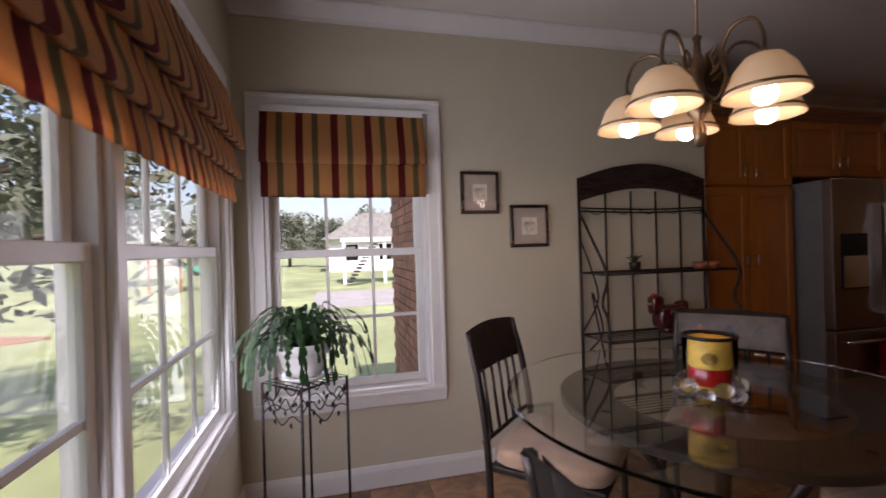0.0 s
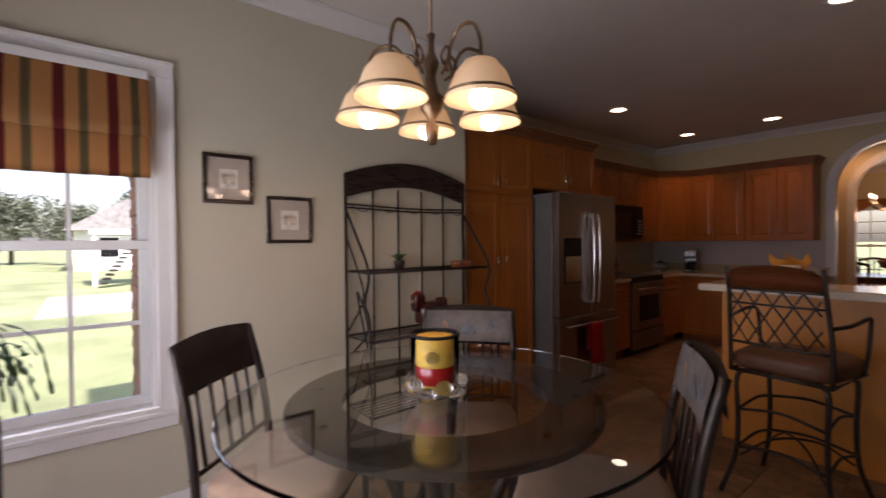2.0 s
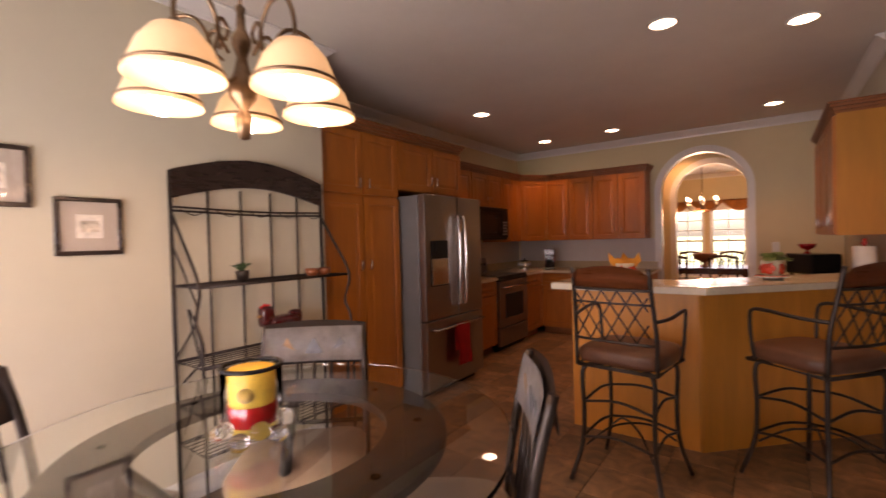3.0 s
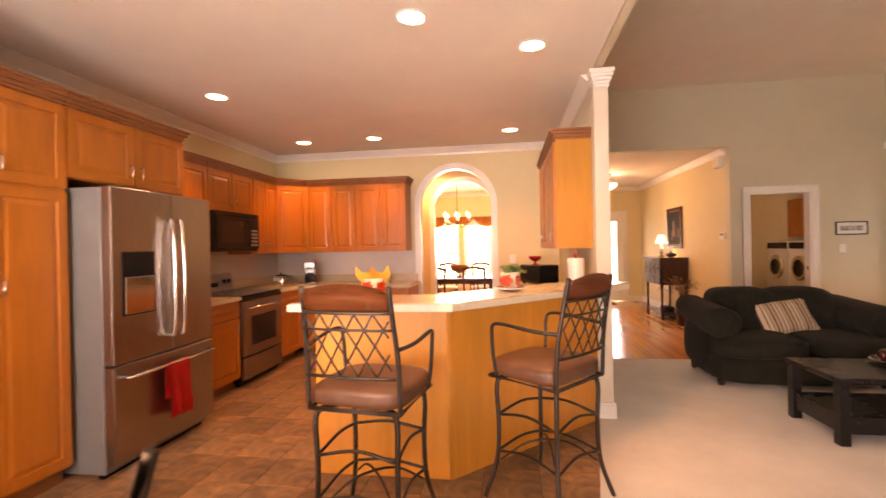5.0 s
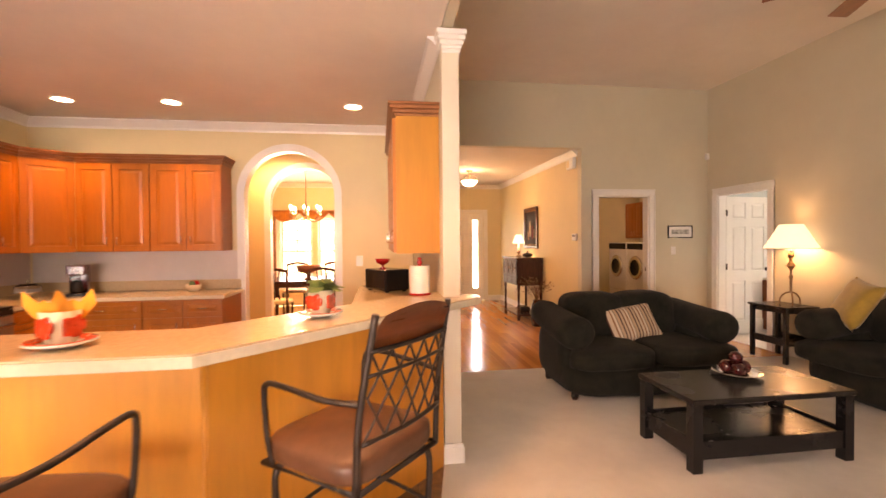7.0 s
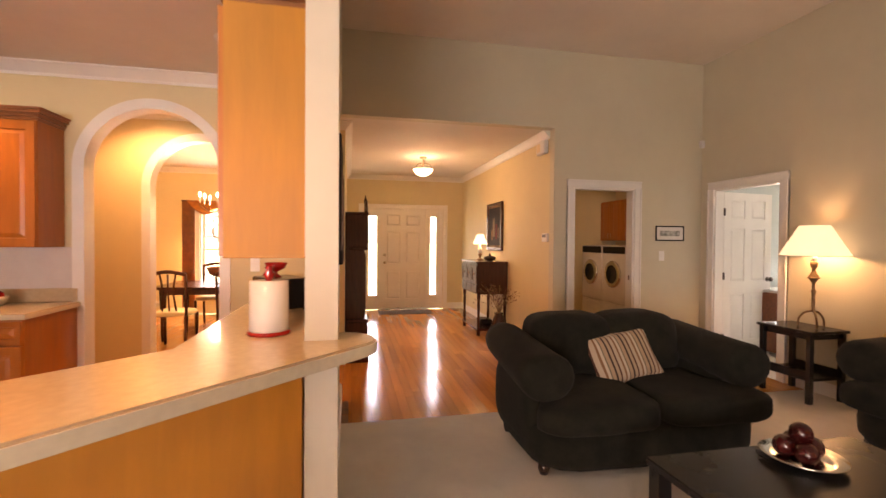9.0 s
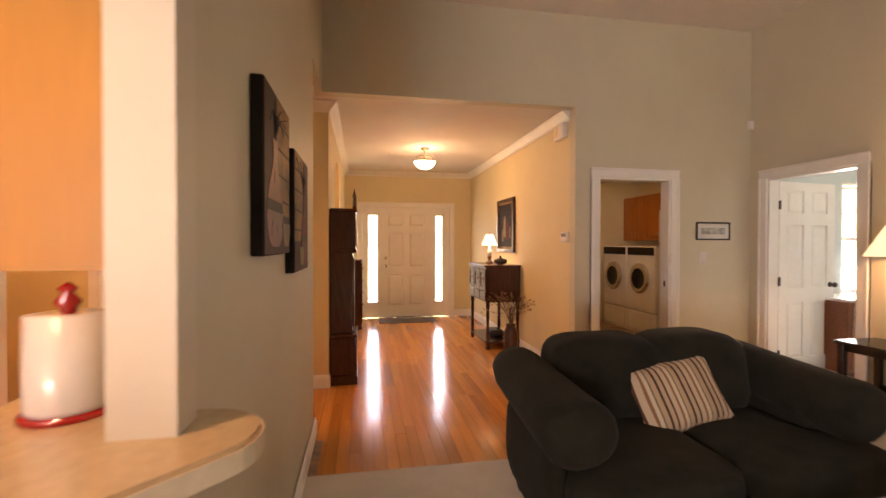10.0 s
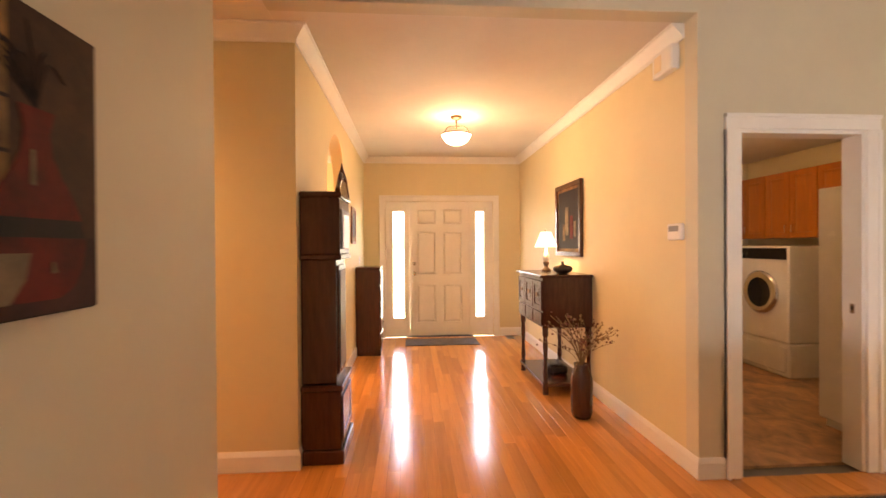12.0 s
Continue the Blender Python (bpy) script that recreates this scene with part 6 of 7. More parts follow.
# ---- living room ----
def couch(at, rz, w, n, name, label):
    """A stuffed couch with rolled arms; local +y is the way the sitter faces, origin at the middle of its back on the floor."""
    th = thing(name, at, label, "sofa", "dark green sofas", rz)
    a, d = 0.27, 0.98
    iw = w - 2 * a
    part("base", sf(-w / 2 + 0.03, w / 2 - 0.03, 0.06, d - 0.02, 0.025, 0.34, 7, 0.02), M_SOFA, th)
    part("back_frame", sf(-w / 2 + 0.10, w / 2 - 0.10, 0.0, 0.26, 0.10, 0.74, 6, 0.06), M_SOFA, th)
    front = d - 0.20
    for k in range(n):
        x0 = -iw / 2 + iw * k / n
        x1 = x0 + iw / n
        xl, xr = (-w / 2 + 0.02 if k == 0 else x0 + 0.004), (w / 2 - 0.02 if k == n - 1 else x1 - 0.004)
        b = bmesh.new()
        soft(b, xl, xr, 0.26, d + 0.06, 0.29, 0.475, 9, 0.14, seed=k)
        for v in b.verts:
            q = min(1.0, max(0.0, (front - v.co.y + 0.05) / 0.12))
            v.co.x = min(max(v.co.x, x0 + 0.005 + (xl - x0) * (1 - q)), x1 - 0.005 + (xr - x1) * (1 - q))
        part("seat_cushion", b, M_SOFA, th)
        b = bmesh.new()
        soft(b, x0 - 0.05, x1 + 0.05, 0.06, 0.36, 0.44, 0.86, 8, 0.0, seed=k + 5)
        for v in b.verts:
            q = (v.co.z - 0.44) / 0.42
            u = 1 - ((v.co.x - (x0 + x1) / 2) / (iw / n / 2 + 0.07)) ** 2
            v.co.y += 0.07 * (1 - q) + 0.05 * math.sin(math.pi * min(1, max(0, q))) * u
            v.co.z += 0.025 * u * q
        part("back_cushion", b, M_SOFA, th)
    for sx in (-1, 1):
        b = bmesh.new()
        cx = sx * (w / 2 - a / 2)
        soft(b, cx - a / 2 + 0.02, cx + a / 2 - 0.02, 0.08, front - 0.02, 0.10, 0.56, 5, 0.02)
        n2, rows = 16, []
        for j in range(10):
            t = j / 9
            y = 0.04 + (front + 0.02) * t
            rr = (0.135 if j == 0 else 0.15) + 0.022 * t
            zc = 0.60 + 0.07 * (1 - t) ** 1.3
            rows.append([b.verts.new((cx + sx * 0.025 + rr * math.cos(q), y, zc + rr * 0.86 * math.sin(q))) for q in (math.tau * i / n2 for i in range(n2))])
        for k, (f, o) in enumerate(((0.94, 0.025), (0.78, 0.045), (0.45, 0.055))):
            rows.append([b.verts.new((cx + sx * 0.025 + (v.co.x - cx - sx * 0.025) * f, front + 0.06 + o, 0.60 + (v.co.z - 0.60) * f)) for v in rows[9]])
        for A, B in zip(rows, rows[1:]):
            for i in range(n2):
                b.faces.new((A[i], A[(i + 1) % n2], B[(i + 1) % n2], B[i])).smooth = True
        b.faces.new(rows[0][::-1]), b.faces.new(rows[-1])
        bmesh.ops.recalc_face_normals(b, faces=b.faces[:])
        part("arm", b, M_SOFA, th)
    for sx in (-1, 1):
        for y in (0.16, d - 0.20):
            part("foot", lt([(0.025, 0.0), (0.035, 0.03), (0.03, 0.07)], 12, at=(sx * (w / 2 - 0.12), y, 0)), M_DARKW, th)
    return th


couch((6.63, -2.46, 0.006), 90, 1.62, 2, "loveseat", "dark green chenille loveseat with rolled arms")
couch((4.75, -4.90, 0.006), 0, 2.20, 3, "sofa", "dark green chenille sofa beside the end table")


def throw_pillow(m, s, material, label):
    b = bmesh.new()
    bmesh.ops.create_grid(b, x_segments=12, y_segments=12, size=s)
    for v in b.verts:
        x, y = v.co.x / s, v.co.y / s
        v.co = Vector((v.co.x * (1 - 0.09 * (1 - y * y)), v.co.y * (1 - 0.09 * (1 - x * x)), 0.075 * (max(0, 1 - x ** 4) * max(0, 1 - y ** 4)) ** 0.55))
    top = b.faces[:]
    g = bmesh.ops.duplicate(b, geom=b.verts[:] + b.edges[:] + top)
    for e in g["geom"]:
        if isinstance(e, bmesh.types.BMVert):
            e.co.z *= -1
    bmesh.ops.remove_doubles(b, verts=b.verts[:], dist=1e-5)
    bmesh.ops.recalc_face_normals(b, faces=b.faces[:])
    for f in b.faces:
        f.smooth = True
    ob = solid("throw_pillow", b, material, label, "pillow")
    ob.matrix_basis = m
    return ob


STR = [(0.0, (0.50, 0.36, 0.24)), (0.16, (0.10, 0.035, 0.02)), (0.24, (0.56, 0.44, 0.32)), (0.42, (0.28, 0.14, 0.07)), (0.52, (0.62, 0.52, 0.40)), (0.66, (0.20, 0.16, 0.11)), (0.72, (0.50, 0.34, 0.22)), (0.90, (0.07, 0.04, 0.03))]
M_PILLOW = striped("striped_pillow_fabric", 0, 0.105, STR)
throw_pillow(pose(6.17, -2.51, 0.60, 62, 0, -90) @ pose(0, 0, 0, 0, 0, 10) @ Matrix.Diagonal((1.3, 0.92, 1.0, 1.0)), 0.21, M_PILLOW, "tan and brown striped pillow on the loveseat")
throw_pillow(pose(5.60, -4.34, 0.82, 62, 0, 158) @ pose(0, 0, 0, 0, 0, -8), 0.23, M_GOLD, "gold velvet pillow leaning on the sofa")
throw_pillow(pose(4.99, -4.55, 0.70, 68, 0, 180), 0.23, M_BROWNL, "dark brown pillow leaning on the sofa")

ct = thing("coffee_table", (4.805, -2.475, 0.006), "black painted coffee table with a lower shelf", "table")
hx, hy = 0.29, 0.57
part("tabletop", bx(-hx, hx, -hy, hy, 0.415, 0.45, 0.006), M_BLACKW, ct)
for x in (-1, 1):
    for y in (-1, 1):
        part("leg", pr([(x * hx * 0.96, y * hy * 0.98), (x * (hx - 0.075), y * hy * 0.98), (x * (hx - 0.075), y * (hy - 0.075)), (x * hx * 0.96, y * (hy - 0.075))], 0.0, 0.415, "xy"), M_BLACKW, ct)
for y in (-1, 1):
    part("rail", bx(-hx + 0.03, hx - 0.03, y * (hy - 0.035) - 0.01, y * (hy - 0.035) + 0.01, 0.08, 0.19), M_BLACKW, ct)
for x in (-1, 1):
    part("rail", bx(x * (hx - 0.03) - 0.01, x * (hx - 0.03) + 0.01, -hy + 0.03, hy - 0.03, 0.08, 0.19), M_BLACKW, ct)
part("shelf", bx(-hx + 0.04, hx - 0.04, -hy + 0.045, hy - 0.045, 0.155, 0.175), M_BLACKW, ct)
th = thing("decor_bowl", (4.925, -2.555, 0.457), "silver tray with dark red glass balls", "bowl")
part("tray", lt([(0.05, 0.0), (0.11, 0.006), (0.16, 0.028), (0.157, 0.032), (0.10, 0.012), (0.0, 0.010)], 28), M_CHROME, th)
for x, y, z, r in ((-0.045, 0.03, 0.055, 0.046), (0.045, 0.045, 0.055, 0.046), (0.0, -0.05, 0.055, 0.048), (0.0, 0.01, 0.125, 0.045), (0.075, -0.04, 0.058, 0.042)):
    b = bmesh.new()
    bmesh.ops.create_uvsphere(b, u_segments=18, v_segments=12, radius=r)
    bmesh.ops.translate(b, verts=b.verts[:], vec=(x, y, z))
    for f in b.faces:
        f.smooth = True
    part("ball", b, M_REDD, th)

et = thing("end_table", (6.72, -4.725, 0.006), "black painted end table with a shelf", "table")
part("tabletop", bx(-0.27, 0.27, -0.21, 0.21, 0.615, 0.64, 0.005), M_BLACKW, et)
for x in (-1, 1):
    for y in (-1, 1):
        part("leg", bx(x * 0.225 - 0.022, x * 0.225 + 0.022, y * 0.175 - 0.022, y * 0.175 + 0.022, 0.0, 0.615, 0.003), M_BLACKW, et)
part("apron", bx(-0.22, 0.22, -0.17, 0.17, 0.56, 0.615), M_BLACKW, et)
part("shelf", bx(-0.24, 0.24, -0.19, 0.19, 0.20, 0.225, 0.003), M_BLACKW, et)
part("shelf_rail", bx(-0.24, 0.24, 0.17, 0.19, 0.225, 0.28), M_BLACKW, et)
part("shelf_rail", bx(-0.24, 0.24, -0.19, -0.17, 0.225, 0.28), M_BLACKW, et)
M_SHLIT = mat("lit_cream_shade", (0.80, 0.66, 0.44), 0.8, var=0.05, bump=0.1, bscale=220)
b_ = M_SHLIT.node_tree.nodes["Principled BSDF"]
b_.inputs["Emission Color"].default_value, b_.inputs["Emission Strength"].default_value = (1.0, 0.74, 0.46, 1), 0.09
tl = thing("table_lamp", (6.65, -4.77, 0.647), "bronze table lamp with a lit cream shade", "lamp")
for k in range(3):
    a = math.tau * k / 3 + 0.4
    c, s = math.cos(a), math.sin(a)
    part("foot", tb(curve_pts([(0.11 * c, 0.11 * s, 0.005), (0.105 * c, 0.105 * s, 0.07), (0.06 * c, 0.06 * s, 0.13), (0.0, 0.0, 0.15)], 5), 0.009, 7), M_BRONZE, tl)
part("stem", lt([(0.018, 0.14), (0.012, 0.16), (0.014, 0.30), (0.022, 0.33), (0.012, 0.35), (0.012, 0.40), (0.035, 0.44), (0.040, 0.47), (0.02, 0.50), (0.014, 0.53), (0.03, 0.56), (0.03, 0.60), (0.0, 0.61)], 16), M_BRONZE, tl)
part("ring", tb([(0.045 * math.cos(q), 0.045 * math.sin(q), 0.455) for q in (math.tau * j / 20 for j in range(20))], 0.006, 6, closed=True), M_BRONZE, tl)
part("neck", lt([(0.024, 0.61), (0.024, 0.66), (0.0, 0.661)], 12), M_WHITEC, tl)
part("shade", lt([(0.265, 0.655), (0.115, 0.93), (0.112, 0.93), (0.262, 0.655)], 36, cap=False), M_SHLIT, tl, "cream cone shade, lit")
part("shade_rim", tb([(0.264 * math.cos(q), 0.264 * math.sin(q), 0.655) for q in (math.tau * j / 36 for j in range(36))], 0.003, 5, closed=True), M_SHADEC, tl)

fan = thing("ceiling_fan", (4.44, -3.25, -0.2), "dark bronze ceiling fan with wooden blades", "ceiling fan")
part("rod", tb([(0, 0, 3.839), (0, 0, 3.38)], 0.014, 8), M_BRONZE, fan)
part("canopy", lt([(0.07, 3.839), (0.07, 3.81), (0.02, 3.78)], 18), M_BRONZE, fan)
part("motor", lt([(0.03, 3.39), (0.10, 3.37), (0.12, 3.31), (0.10, 3.25), (0.04, 3.22), (0.0, 3.22)], 24), M_BRONZE, fan)
for k in range(5):
    b = bx(0.17, 0.70, -0.065, 0.065, -0.005, 0.005, 0.003)
    p = part("blade", b, M_CHERRY, fan)
    p.matrix_basis = pose(0, 0, 3.30, 0, 0, -24 + 72 * k) @ pose(0, 0, 0, 10, 0, 0)
    q = part("bracket", bx(0.09, 0.22, -0.02, 0.02, -0.012, -0.006, 0.002), M_BRONZE, fan)
    q.matrix_basis = p.matrix_basis.copy()

M_ARTP = mat("landscape_photo", (0.42, 0.42, 0.40), 0.4, var=0.5, scale=18, col2=(0.10, 0.11, 0.10), bump=0)
M_MATW = mat("white_mat_board", (0.70, 0.69, 0.66), 0.7, var=0.03)
p = picture("framed_photo", (XL - 0.002, -4.295, 1.435), 0.40, 0.185, -90, (M_MATW, M_ARTP), "long framed photo with a white mat", M_BLACKW, 0.014, 0.045)
th = thing("wall_sensor", (XL - 0.03, YS + 0.03, 2.60), "small white motion sensor in the corner", "sensor")
part("case", bx(-0.025, 0.025, -0.025, 0.025, 0, 0.09, 0.008), M_TRIM, th)

# canvases on the partition wall
M_CVMID = mat("painted_canvas_umber", (0.045, 0.022, 0.012), 0.62, var=0.5, scale=7, col2=(0.02, 0.012, 0.008), bump=0.2, bscale=90)
M_CVTAB = mat("painted_canvas_plum", (0.045, 0.016, 0.013), 0.62, var=0.4, scale=8, bump=0.2, bscale=90)
M_CVBG = mat("painted_canvas_amber", (0.23, 0.13, 0.048), 0.62, var=0.55, scale=5, col2=(0.035, 0.018, 0.012), bump=0.2, bscale=90)
M_CVRED = mat("painted_canvas_red", (0.11, 0.011, 0.008), 0.62, var=0.4, scale=9, bump=0.2, bscale=90)
M_CVDK = mat("painted_canvas_dark", (0.018, 0.014, 0.012), 0.62, var=0.3, scale=9, bump=0.2, bscale=90)
M_CVPALE = mat("painted_canvas_pale", (0.19, 0.14, 0.085), 0.62, var=0.3, scale=9, bump=0.2, bscale=90)
M_CVORANGE = mat("painted_canvas_rust", (0.13, 0.030, 0.009), 0.45, var=0.5, scale=9, col2=(0.06, 0.012, 0.006), bump=0.2, bscale=90)
for m in (M_CVBG, M_CVMID, M_CVTAB, M_CVRED, M_CVDK, M_CVPALE, M_CVORANGE):
    m.node_tree.nodes["Principled BSDF"].inputs["Specular IOR Level"].default_value = 0.2


def canvas_painting(cx0, cz0, w, h, flip, vx, vw, tall, vase_mat, bowl, label):
    th = thing("canvas_painting", (cx0, -0.5305, cz0), label, "painting", "canvases on the wall")

    def X(u):
        return w * (1 - u) if flip else w * u

    def field(name, u0, u1, z0, z1, material, d0=-0.0425, d1=-0.0402):
        a, b = sorted((X(u0), X(u1)))
        part(name, bx(a, b, d0, d1, z0, z1), material, th)
    part("canvas", bx(0, w, -0.04, 0.0, 0, h, 0.004), M_CVDK, th)
    field("painted_ground", 0.008, 0.56, 0.15, h - 0.004, M_CVBG)
    field("painted_shade", 0.56, 0.992, 0.15, h - 0.004, M_CVMID)
    field("painted_table", 0.008, 0.992, 0.004, 0.15, M_CVTAB)
    prof = [(0.40, 0.0), (0.72, 0.05), (0.94, 0.16), (1.0, 0.28), (0.95, 0.40), (0.76, 0.54), (0.48, 0.66), (0.30, 0.76), (0.24, 0.88), (0.34, 1.0)]
    poly = [(X(vx) + r * vw, 0.03 + z * tall) for r, z in prof] + [(X(vx) - r * vw, 0.03 + z * tall) for r, z in reversed(prof)]
    part("painted_vase", pr(poly, -0.0445, -0.0427, "xz"), vase_mat, th)
    for u, z0, z1 in ((-0.42, 0.10, 0.24), (0.30, 0.14, 0.20), (-0.10, 0.60, 0.78)):
        part("painted_glint", pr([(X(vx) + u * vw - 0.006, 0.03 + z0 * tall), (X(vx) + u * vw + 0.006, 0.03 + z0 * tall), (X(vx) + u * vw * 0.9 + 0.003, 0.03 + z1 * tall), (X(vx) + u * vw * 0.9 - 0.004, 0.03 + z1 * tall)], -0.0458, -0.0446, "xz"), M_CVPALE, th)
    part("painted_band", pr([(X(vx) - vw * 0.98, 0.03 + 0.33 * tall), (X(vx) + vw * 0.98, 0.03 + 0.33 * tall), (X(vx) + vw * 0.90, 0.03 + 0.43 * tall), (X(vx) - vw * 0.90, 0.03 + 0.43 * tall)], -0.0452, -0.0446, "xz"), M_CVDK, th)
    c = X(bowl)
    part("painted_bowl", pr([(c - 0.09, 0.12), (c - 0.078, 0.07), (c - 0.045, 0.03), (c + 0.045, 0.03), (c + 0.078, 0.07), (c + 0.09, 0.12)], -0.0465, -0.0447, "xz"), M_CVPALE, th)
    for k in range(9):
        e = X(0.10 + 0.09 * k)
        part("painted_branch", tb(curve_pts([(X(vx), -0.0425, 0.03 + tall), (X(vx) * 0.6 + e * 0.4, -0.0425, 0.12 + tall), (e, -0.0425, h - 0.03 - 0.045 * (k % 3))], 5), 0.0022, 4), M_CVDK, th)
    for k in range(4):
        field("painted_line", 0.01, 0.56, 0.20 + 0.095 * k, 0.207 + 0.095 * k, M_CVDK, -0.0435, -0.0426)


canvas_painting(5.59, 1.35, 0.50, 0.58, True, 0.64, 0.150, 0.38, M_CVORANGE, 0.20, "dark canvas painting of a round rust vase")
canvas_painting(6.24, 1.253, 0.50, 0.578, False, 0.68, 0.120, 0.36, M_CVRED, 0.46, "dark canvas painting of a red vase")

# ---- entrance hall ----
ck = thing("grandfather_clock", (8.575, -0.565, 0), "tall dark mahogany grandfather clock with brass pendulum", "clock")
W, D = 0.44, 0.25
part("plinth", bx(-0.02, W + 0.02, -D - 0.02, 0.0, 0.0, 0.09, 0.008), M_MAHOG, ck)
part("base", bx(0.0, W, -D, 0.0, 0.09, 0.46, 0.006), M_MAHOG, ck)
b = bmesh.new()
paneled(b, W - 0.06, 0.29, 0.012, [(0.05, W - 0.11, 0.05, 0.24)], 0.03, 0.13, -D - 0.012)
part("base_panel", b, M_MAHOG, ck)
part("waist_moulding", bx(-0.015, W + 0.015, -D - 0.015, 0.0, 0.46, 0.50, 0.008), M_MAHOG, ck)
part("trunk", bx(0.03, W - 0.03, -D + 0.03, 0.0, 0.50, 1.30, 0.004), M_MAHOG, ck)
d = part("trunk_door", bx(0.08, W - 0.08, -D + 0.018, -D + 0.03, 0.55, 1.26, 0.003), M_MAHOG, ck)
part("trunk_glass", bx(0.11, W - 0.11, -D + 0.012, -D + 0.016, 0.58, 1.23), M_STEELS, d, "clear glass in the trunk door")
part("hood_moulding", bx(-0.01, W + 0.01, -D - 0.01, 0.0, 1.30, 1.335, 0.008), M_MAHOG, ck)
hd = part("hood", bx(0.005, W - 0.005, -D, 0.0, 1.335, 1.70, 0.004), M_MAHOG, ck)
part("hood_glass", bx(0.06, W - 0.06, -D - 0.010, -D - 0.001, 1.37, 1.63, 0.003), M_STEELS, hd, "glazed hood door")
part("dial", bx(0.09, W - 0.09, -D - 0.013, -D - 0.010, 1.38, 1.60), M_WHITEC, hd, "pale clock dial")
part("cornice", bx(-0.012, W + 0.012, -D - 0.015, 0.0, 1.70, 1.735, 0.008), M_MAHOG, ck)
for sx in (-1, 1):
    part("pediment_scroll", tb(curve_pts([(W / 2 + sx * 0.22, -D + 0.01, 1.745), (W / 2 + sx * 0.15, -D + 0.01, 1.80), (W / 2 + sx * 0.08, -D + 0.01, 1.865), (W / 2 + sx * 0.045, -D + 0.01, 1.84)], 6), 0.016, 8), M_MAHOG, ck)
part("pediment", pr([(0.02, 1.735), (W - 0.02, 1.735), (W / 2 + 0.09, 1.83), (W / 2 - 0.09, 1.83)], -D, -D + 0.03, "xz"), M_MAHOG, ck)
part("finial", lt([(0.02, 1.83), (0.012, 1.85), (0.024, 1.875), (0.012, 1.91), (0.004, 1.95), (0.0, 1.96)], 14, at=(W / 2, -D + 0.015, 0)), M_MAHOG, ck)

ch2 = thing("chest", (11.40, -0.565, 0), "dark wooden lingerie chest with small drawers", "chest")
part("body", bx(0, 0.42, -0.30, 0.0, 0.05, 1.10, 0.006), M_MAHOG, ch2)
part("plinth", bx(-0.01, 0.43, -0.31, 0.0, 0.0, 0.06, 0.004), M_MAHOG, ch2)
part("top", bx(-0.012, 0.432, -0.315, 0.0, 1.10, 1.125, 0.005), M_MAHOG, ch2)
for k in range(5):
    b = bx(0.025, 0.395, -0.318, -0.30, 0.09 + 0.20 * k, 0.275 + 0.20 * k, 0.004)
    d = part("drawer", b, M_MAHOG, ch2)
    for x in (0.12, 0.30):
        part("pull", tb([(x - 0.03, -0.318, 0.19 + 0.2 * k), (x - 0.025, -0.335, 0.18 + 0.2 * k), (x + 0.025, -0.335, 0.18 + 0.2 * k), (x + 0.03, -0.318, 0.19 + 0.2 * k)], 0.004, 5), M_BRONZE, d)
picture("framed_picture", (11.02, -0.562, 1.42), 0.34, 0.44, 0, (M_CVBG, M_CVDK), "small dark framed picture beside the door", M_CHERRY, 0.03, 0.05)

sb = thing("hall_cabinet", (9.73, -2.945, 0), "dark mahogany hall cabinet on turned legs", "cabinet")
W, D = 0.88, 0.47
part("top", bx(-0.03, W + 0.03, 0.0, D + 0.03, 1.085, 1.11, 0.006), M_MAHOG, sb)
part("body", bx(0.0, W, 0.0, D, 0.62, 1.085, 0.004), M_MAHOG, sb)
for k in range(3):
    b = bmesh.new()
    paneled(b, W / 3 - 0.02, 0.27, 0.016, [(0.045, W / 3 - 0.065, 0.045, 0.225)], 0.0, 0.0, 0.0)
    bmesh.ops.rotate(b, verts=b.verts[:], cent=(0, 0, 0), matrix=Matrix.Rotation(math.pi, 3, "Z"))
    bmesh.ops.translate(b, verts=b.verts[:], vec=(W * (k + 1) / 3 - 0.01, D + 0.016, 0.78))
    d = part("door", b, M_MAHOG, sb)
    part("pull", bx(W * (k + 0.5) / 3 - 0.01, W * (k + 0.5) / 3 + 0.01, D + 0.016, D + 0.03, 0.90, 0.94, 0.003), M_BRONZE, d)
    dr = part("drawer", bx(W * k / 3 + 0.012, W * (k + 1) / 3 - 0.012, D, D + 0.014, 0.64, 0.76, 0.003), M_MAHOG, sb)
for x in (0.03, W - 0.03):
    for y in (0.03, D - 0.03):
        part("leg", lt([(0.028, 0.0), (0.028, 0.11), (0.018, 0.13), (0.026, 0.17), (0.018, 0.30), (0.024, 0.46), (0.018, 0.53), (0.028, 0.55), (0.028, 0.62)], 12, at=(x, y, 0)), M_MAHOG, sb)
part("lower_shelf", bx(0.0, W, 0.0, D, 0.075, 0.105, 0.004), M_MAHOG, sb)
M_SHLIT2 = glow("bright_cream_shade", (1.0, 0.78, 0.48), 0.16, (0.80, 0.70, 0.50))
sl = thing("small_lamp", (10.36, -2.70, 1.112), "small lamp with a lit pleated cream shade", "lamp")
part("base", lt([(0.055, 0.0), (0.05, 0.02), (0.02, 0.035), (0.02, 0.06), (0.035, 0.085), (0.022, 0.105)], 18), M_BRONZE, sl)
part("body", lt([(0.02, 0.105), (0.036, 0.13), (0.036, 0.17), (0.018, 0.20), (0.012, 0.25)], 18), M_WHITEC, sl)
n = 40
b = bmesh.new()
A = [b.verts.new(((0.115 + 0.004 * (k % 2)) * math.cos(math.tau * k / n), (0.115 + 0.004 * (k % 2)) * math.sin(math.tau * k / n), 0.255)) for k in range(n)]
